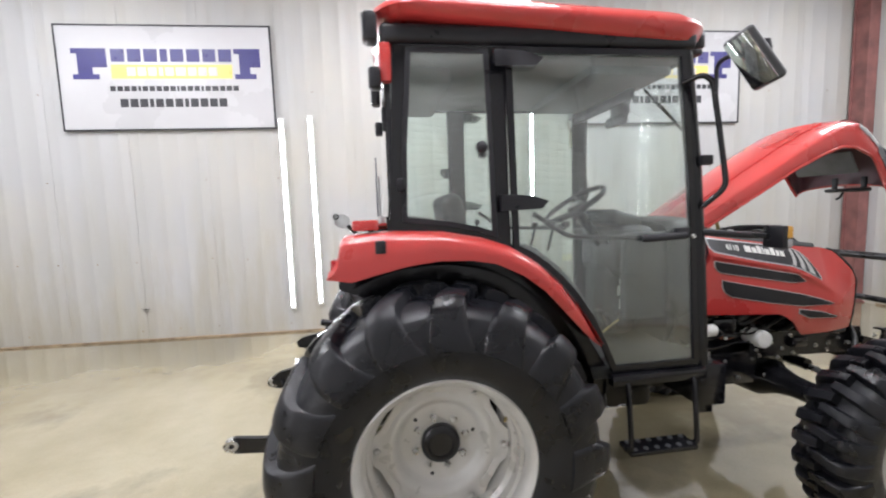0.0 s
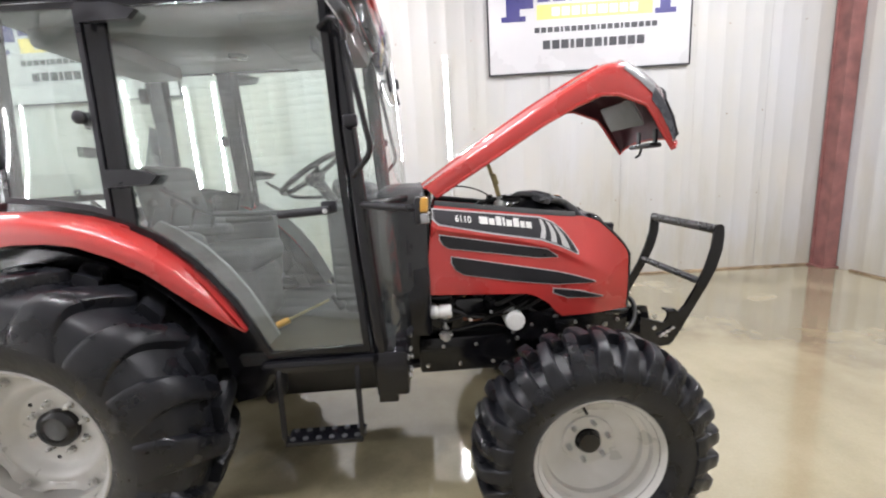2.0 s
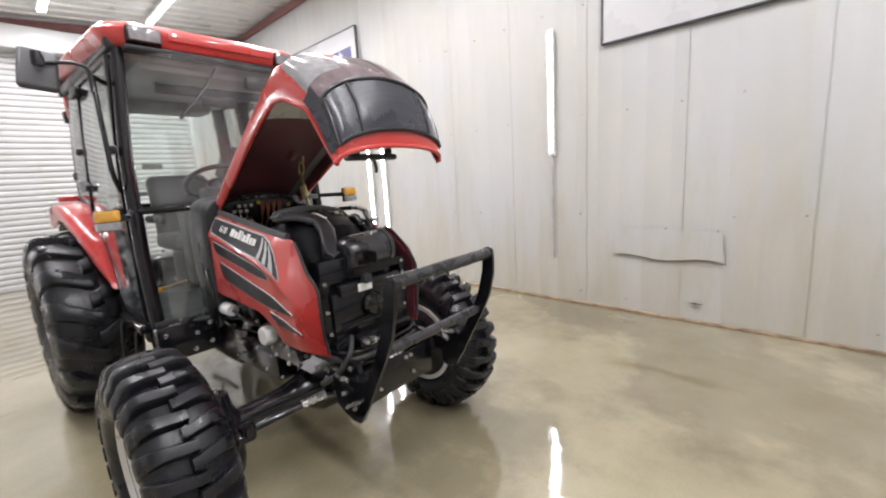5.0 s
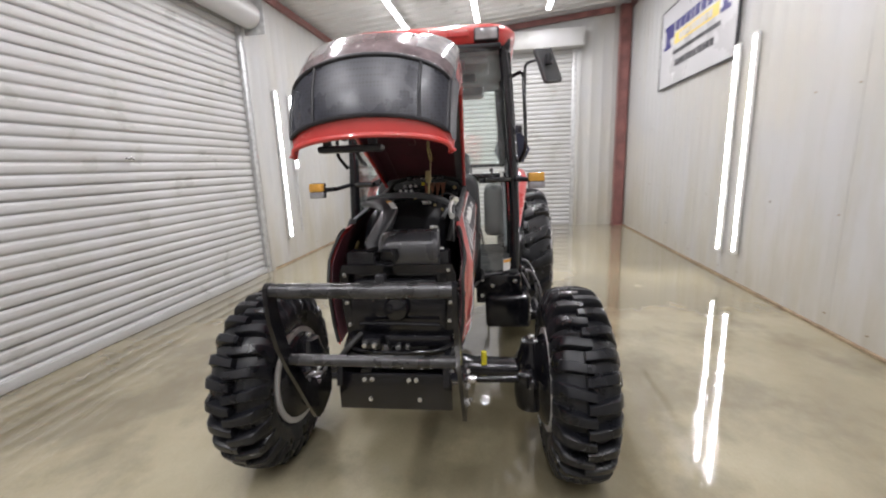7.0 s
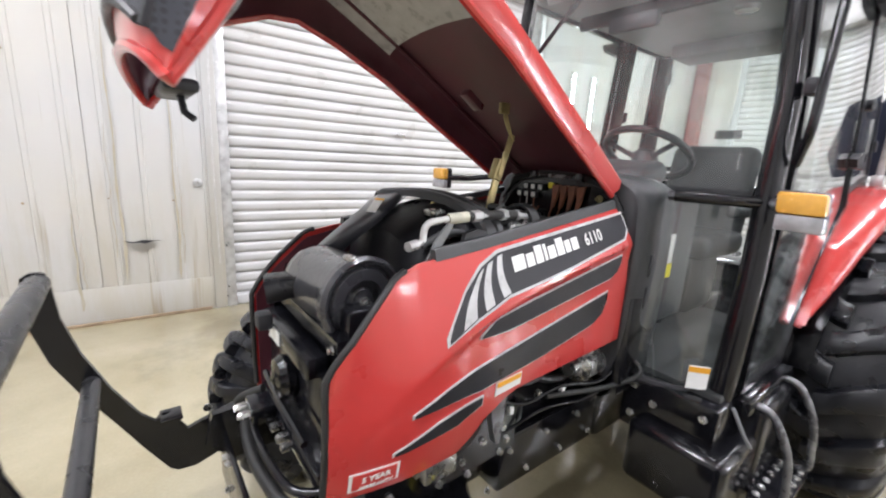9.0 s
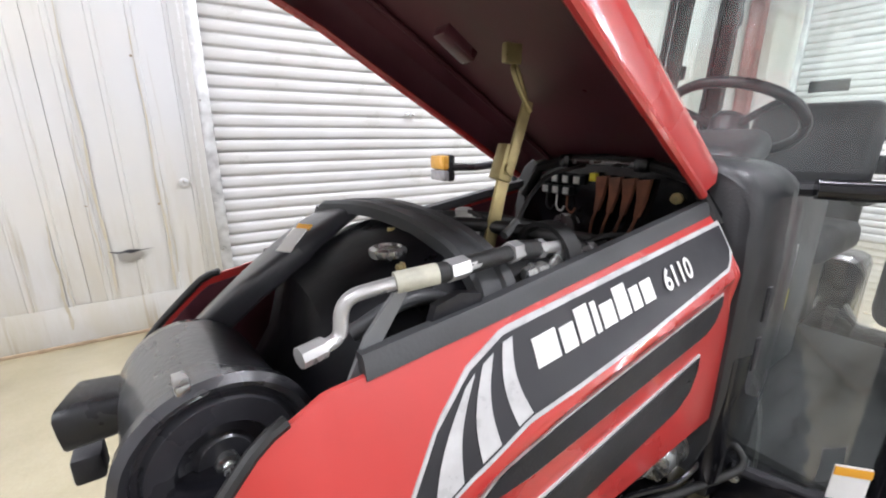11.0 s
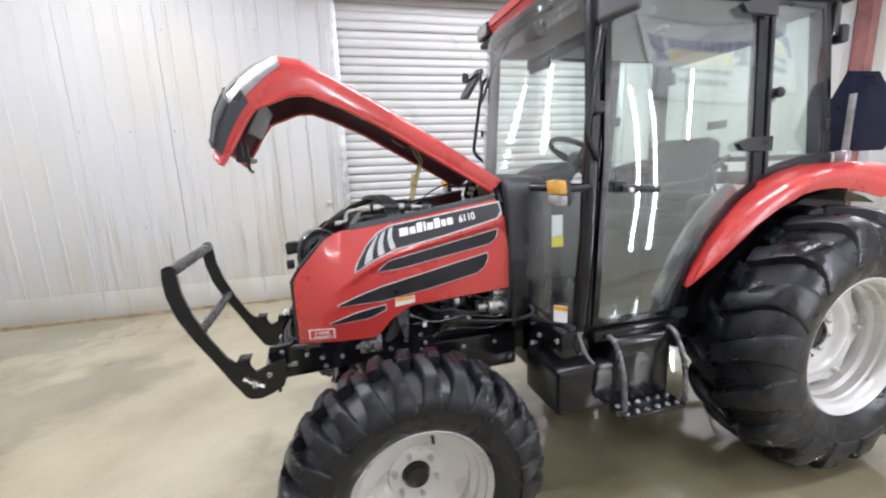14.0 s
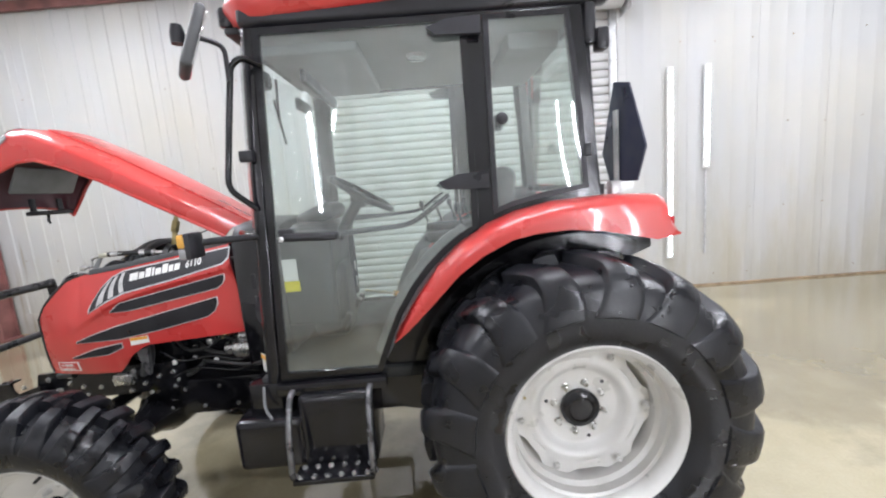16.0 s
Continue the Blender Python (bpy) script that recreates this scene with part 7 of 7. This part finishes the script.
# ---- inside the cab ----
seat = part("seat", boxed((0.42, 0, 1.16), (0.44, 0.46, 0.12), bevel=0.045, seg=4), SEAT, tractor, "dark grey padded driver seat")
part("backrest", boxed((0.19, 0, 1.40), (0.12, 0.42, 0.50), bevel=0.055, seg=4, rot=Matrix.Rotation(radians(-9), 3, "Y")), SEAT, seat)
part("pedestal", boxed((0.46, 0, 0.96), (0.34, 0.34, 0.30), bevel=0.05), GREY, seat)
for s in (-1, 1):
    part("armrest", boxed((0.44, s * 0.265, 1.335), (0.28, 0.06, 0.055), bevel=0.022, seg=3), SEAT, seat)
    side = part("side_console", boxed((0.26, s * 0.43, 1.13), (0.52, 0.18, 0.44), bevel=0.06, seg=3), GREY, tractor, "grey moulded side console")
    for k in range(4 if s < 0 else 2):
        x = 0.30 + 0.09 * k
        lv = part("lever", tubed([(x, s * 0.42, 1.36), (x + 0.03, s * 0.41, 1.46)], 0.007, 8), PLASTIC, side)
        part("knob", lathed([(0.0, -0.02), (0.014, -0.015), (0.018, 0.0), (0.012, 0.018), (0.0, 0.022)], (x + 0.032, s * 0.409, 1.475), "z", 12), PLASTIC, side)
dash = part("dashboard", boxed((1.16, 0, 1.30), (0.22, 0.50, 0.30), bevel=0.07, seg=4), GREY, tractor, "dark grey rounded dashboard")
part("instrument_hood", boxed((1.13, 0, 1.475), (0.20, 0.34, 0.09), bevel=0.04, seg=4, rot=Matrix.Rotation(radians(18), 3, "Y")), GREY, dash)
part("lower_column", boxed((1.12, 0, 1.02), (0.20, 0.26, 0.40), bevel=0.05, seg=3), GREY, dash)
part("switch_row", boxed((1.045, 0.0, 1.36), (0.015, 0.24, 0.03), bevel=0.004), PLASTIC, dash)
for k in range(2):
    part("sticker", boxed((1.06, -0.255, 1.14 - 0.10 * k), (0.055, 0.002, 0.06)), WHITE, dash)
for s in (-1, 1):
    trim = part("side_trim", boxed((1.165, s * 0.275, 1.185), (0.27, 0.05, 0.46), bevel=0.020, seg=3), GREY, dash)
    if s > 0:
        part("safety_sticker", boxed((1.240, 0.302, 1.235), (0.080, 0.0025, 0.105)), WHITE, trim, "white and yellow safety sticker")
        part("sticker_band", boxed((1.240, 0.302, 1.155), (0.090, 0.003, 0.050)), YELLOW, trim, "yellow band of the safety sticker")
part("side_sticker", boxed((1.12, -0.132, 1.08), (0.05, 0.002, 0.055)), WHITE, dash)
turn = Matrix.Translation((0.905, 0, 1.57)) @ Matrix.Rotation(radians(-32), 4, "Y")
bm = tubed([(0.178 * math.cos(radians(10 * k)), 0.178 * math.sin(radians(10 * k)), 0) for k in range(36)], 0.015, 10, True)
bm.transform(turn)
wheel = part("steering_wheel", bm, PLASTIC, tractor, "black three-spoke steering wheel")
for k in range(3):
    q = radians(120 * k + 180)
    bm = tubed([(0.04 * math.cos(q), 0.04 * math.sin(q), -0.03), (0.174 * math.cos(q), 0.174 * math.sin(q), 0)], 0.011, 8)
    bm.transform(turn)
    part("spoke", bm, PLASTIC, wheel)
bm = lathed([(0.0, -0.06), (0.045, -0.06), (0.055, -0.02), (0.045, 0.0), (0.0, 0.005)], (0, 0, 0), "z", 18)
bm.transform(turn)
part("boss", bm, PLASTIC, wheel)
part("column", tubed([(0.93, 0, 1.53), (1.06, 0, 1.34)], 0.03, 12), PLASTIC, wheel)
part("stalk", tubed([(0.97, 0.02, 1.47), (0.96, -0.16, 1.50)], 0.007, 8), PLASTIC, wheel)
for y in (-0.20, -0.10, 0.20):
    p = part("pedal", boxed((1.02, y, 0.93), (0.03, 0.075, 0.09), bevel=0.01, rot=Matrix.Rotation(radians(-30), 3, "Y")), PLASTIC, tractor)
    part("pedal_arm", tubed([(1.03, y, 0.93), (1.10, y, 1.05)], 0.008, 8), PLASTIC, p)
part("tool_handle", tubed([(0.80, -0.40, 0.90), (1.00, -0.30, 0.965)], 0.006, 8), BRASS, tractor, "yellow rod with a bright shaft")
part("tool_grip", tubed([(0.78, -0.41, 0.893), (0.83, -0.385, 0.908)], 0.016, 10), ORANGE, tractor)
part("sun_blind", boxed((1.06, 0.0, 2.11), (0.03, 0.62, 0.06), bevel=0.012), PLASTIC, tractor)
part("cabin_mirror", boxed((1.16, 0.0, 2.04), (0.03, 0.20, 0.06), bevel=0.014), PLASTIC, tractor)

# ---- steps and tank ----
tank = part("fuel_tank", boxed((1.28, 0.50, 0.560), (0.30, 0.30, 0.225), bevel=0.030, seg=4), BLACK, tractor, "black plastic fuel tank")
part("tank_rear", boxed((1.00, 0.52, 0.600), (0.31, 0.28, 0.34), bevel=0.030, seg=4), BLACK, tank)
part("filler_neck", lathed([(0.0, 0.62), (0.030, 0.62), (0.030, 0.76), (0.035, 0.762), (0.035, 0.785), (0.0, 0.79)], (1.33, 0.555, 0), "z", 18), PLASTIC, tank)
part("vent_hose", tubed(bend([(1.30, 0.60, 0.80), (1.29, 0.64, 0.72), (1.26, 0.655, 0.68)], 0.03), 0.006, 8), LAMP_GREY, tank)
part("drain_plug", lathed([(0.0, 0.40), (0.012, 0.40), (0.012, 0.44), (0.0, 0.44)], (1.22, 0.63, 0), "z", 8), STEEL, tank)
def step(s, y_in, y_out, z, tank_side):
    st = part("step_tread", boxed(((0.845 + 1.175) / 2, s * (y_out - 0.045), z), (0.325, 0.10, 0.022), bevel=0.005), BLACK, tractor, "black punched step tread")
    for x in (0.850, 1.170):
        bm = tubed(bend([(x, s * (y_in - 0.02), 0.775), (x, s * (y_in + 0.07), 0.785), (x, s * (y_out - 0.015), 0.66), (x, s * y_out, z + 0.02), (x, s * (y_out - 0.04), z)], 0.07), 0.012, 10)
        part("rail", bm, TUBE_BLACK if tank_side else BLACK, st)
    for i in range(6):
        for k in range(2):
            part("stud", lathed([(0.0, 0.0), (0.012, 0.0), (0.010, 0.007), (0.004, 0.008), (0.0, 0.004)], (0.875 + 0.054 * i, s * (y_out - 0.075 + 0.06 * k), z + 0.010), "z", 10), STEEL if tank_side else GREY, st)
    return st
step(1, 0.60, 0.752, 0.455, True)
step(-1, 0.56, 0.66, 0.46, False)
part("sill_plate", boxed((1.01, 0.605, 0.785), (0.46, 0.05, 0.05), bevel=0.008), BLACK, tractor)
part("sill_plate", boxed((1.01, -0.605, 0.785), (0.46, 0.05, 0.05), bevel=0.008), BLACK, tractor)
part("step_bracket", boxed((1.281, -0.56, 0.685), (0.084, 0.02, 0.24), bevel=0.004), BLACK, tractor)
part("bolt", lathed([(0.0, 0.0), (0.021, 0.0), (0.020, -0.006), (0.012, -0.009), (0.0, -0.010)], (1.283, -0.570, 0.645), "y", 16), ALU, tractor.children[-1], "round bright bolt head")
part("step_bracket", boxed((1.10, -0.50, 0.74), (0.36, 0.10, 0.03), bevel=0.006), BLACK, tractor)
part("rear_hose", tubed(bend([(0.78, -0.45, 0.76), (0.80, -0.50, 0.62), (0.74, -0.48, 0.58)], 0.04), 0.03, 12), PLASTIC, tractor)
part("cab_mount", boxed((1.32, 0.42, 0.66), (0.10, 0.10, 0.28), bevel=0.015), BLACK, tractor)
part("cab_mount", boxed((1.32, -0.42, 0.72), (0.10, 0.10, 0.20), bevel=0.015), BLACK, tractor)
part("under_frame", boxed((0.95, 0, 0.73), (0.75, 0.94, 0.07), bevel=0.015), BLACK, tractor)
part("loom", tubed(bend([(1.42, 0.27, 0.90), (1.36, 0.36, 0.82), (1.50, 0.30, 0.78), (1.75, 0.24, 0.80)], 0.08), 0.009, 10), HOSE, tractor)

# ---- rear linkage ----
for s in (-1, 1):
    bm = plated([(-0.30, 0.50), (-0.30, 0.45), (-0.90, 0.49), (-0.945, 0.505), (-0.955, 0.53), (-0.935, 0.555), (-0.90, 0.565)], s * 0.34, s * 0.022)
    part("lift_arm", bm, BLACK, tractor)
    part("ball_end", lathed([(0.012, -0.02), (0.028, -0.02), (0.034, 0.0), (0.028, 0.02), (0.012, 0.02), (0.012, -0.02)], (-0.915, s * 0.351, 0.53), "y", 18), STEEL, tractor.children[-1])
    part("rocker_arm", plated([(-0.20, 0.93), (-0.22, 0.86), (-0.68, 0.76), (-0.735, 0.765), (-0.745, 0.80), (-0.71, 0.825)], s * 0.26, s * 0.022), BLACK, tractor)
    part("lift_rod", tubed([(-0.70, s * 0.28, 0.79), (-0.60, s * 0.33, 0.53)], 0.014, 10), BLACK, tractor)
part("top_link", tubed([(-0.28, 0.0, 0.92), (-0.55, 0.0, 0.98)], 0.018, 10), BLACK, tractor)
part("rear_housing", boxed((-0.22, 0, 0.80), (0.30, 0.40, 0.40), bevel=0.05), BLACK, tractor)
part("hydraulic_coupler", boxed((-0.34, 0.40, 1.40), (0.10, 0.16, 0.09), bevel=0.015), STEEL, tractor)
part("lamp_bracket", plated([(-0.47, 1.49), (-0.40, 1.47), (-0.385, 1.53), (-0.415, 1.56), (-0.48, 1.555)], 0.195, 0.012), GALV, tractor, "small pale metal bracket")
part("bracket_ring", lathed([(0.010, -0.01), (0.017, -0.01), (0.017, 0.01), (0.010, 0.01), (0.010, -0.01)], (-0.463, 0.195, 1.545), "y", 16), PLASTIC, tractor)
part("bracket_post", tubed([(-0.40, 0.20, 1.49), (-0.33, 0.20, 1.42)], 0.012, 8), BLACK, tractor)
part("rear_cross", boxed((-0.20, 0, 1.40), (0.06, 1.0, 0.08), bevel=0.015), BLACK, tractor)

# ---- wall sheets ----
flat_n, flat_s = (lambda u: ceil_z(NORTH)), (lambda u: ceil_z(SOUTH))
run(wall_north, WEST, EAST, 0.0, flat_n, "n", NORTH)
run(wall_south, WEST, S_DOOR[0] - 0.05, 0.0, flat_s, "s", SOUTH)
run(wall_south, S_DOOR[1] + 0.05, EAST, 0.0, flat_s, "s", SOUTH)
run(wall_south, S_DOOR[0] - 0.05, S_DOOR[1] + 0.05, S_DOOR[2], flat_s, "s", SOUTH)
run(wall_west, SOUTH, W_DOOR[0] - 0.05, 0.0, ceil_z, "w", WEST)
run(wall_west, W_DOOR[1] + 0.05, NORTH, 0.0, ceil_z, "w", WEST)
run(wall_west, W_DOOR[0] - 0.05, W_DOOR[1] + 0.05, W_DOOR[2], ceil_z, "w", WEST)
run(wall_east, SOUTH, NORTH, 0.0, ceil_z, "e", EAST)

# screws that hold the sheets
bm = lathed([(0.0, 0.0), (0.009, 0.0), (0.009, 0.003), (0.006, 0.004), (0.006, 0.009), (0.0, 0.010)], (0, 0, 0), "y", 6)
SCREW = mesh_of("screw", bm, RUST)
for wall, u0, u1, v, turn in ((wall_north, WEST + 0.4, EAST - 0.4, NORTH - 0.002, 180), (wall_south, S_DOOR[1] + 0.4, EAST - 0.4, SOUTH + 0.002, 0), (wall_south, WEST + 0.4, S_DOOR[0] - 0.4, SOUTH + 0.002, 0)):
    n = int((u1 - u0) / 0.4575)
    for i in range(n + 1):
        for z in (0.14, 1.02, 2.05, 3.10):
            if random.random() < 0.62:
                ob = new("screw", SCREW)
                ob.matrix_world = ROOM @ pose(u0 + i * 0.4575 + random.uniform(-0.02, 0.02), v, z + random.uniform(-0.02, 0.02), 0, 0, turn)
                ob.parent = wall
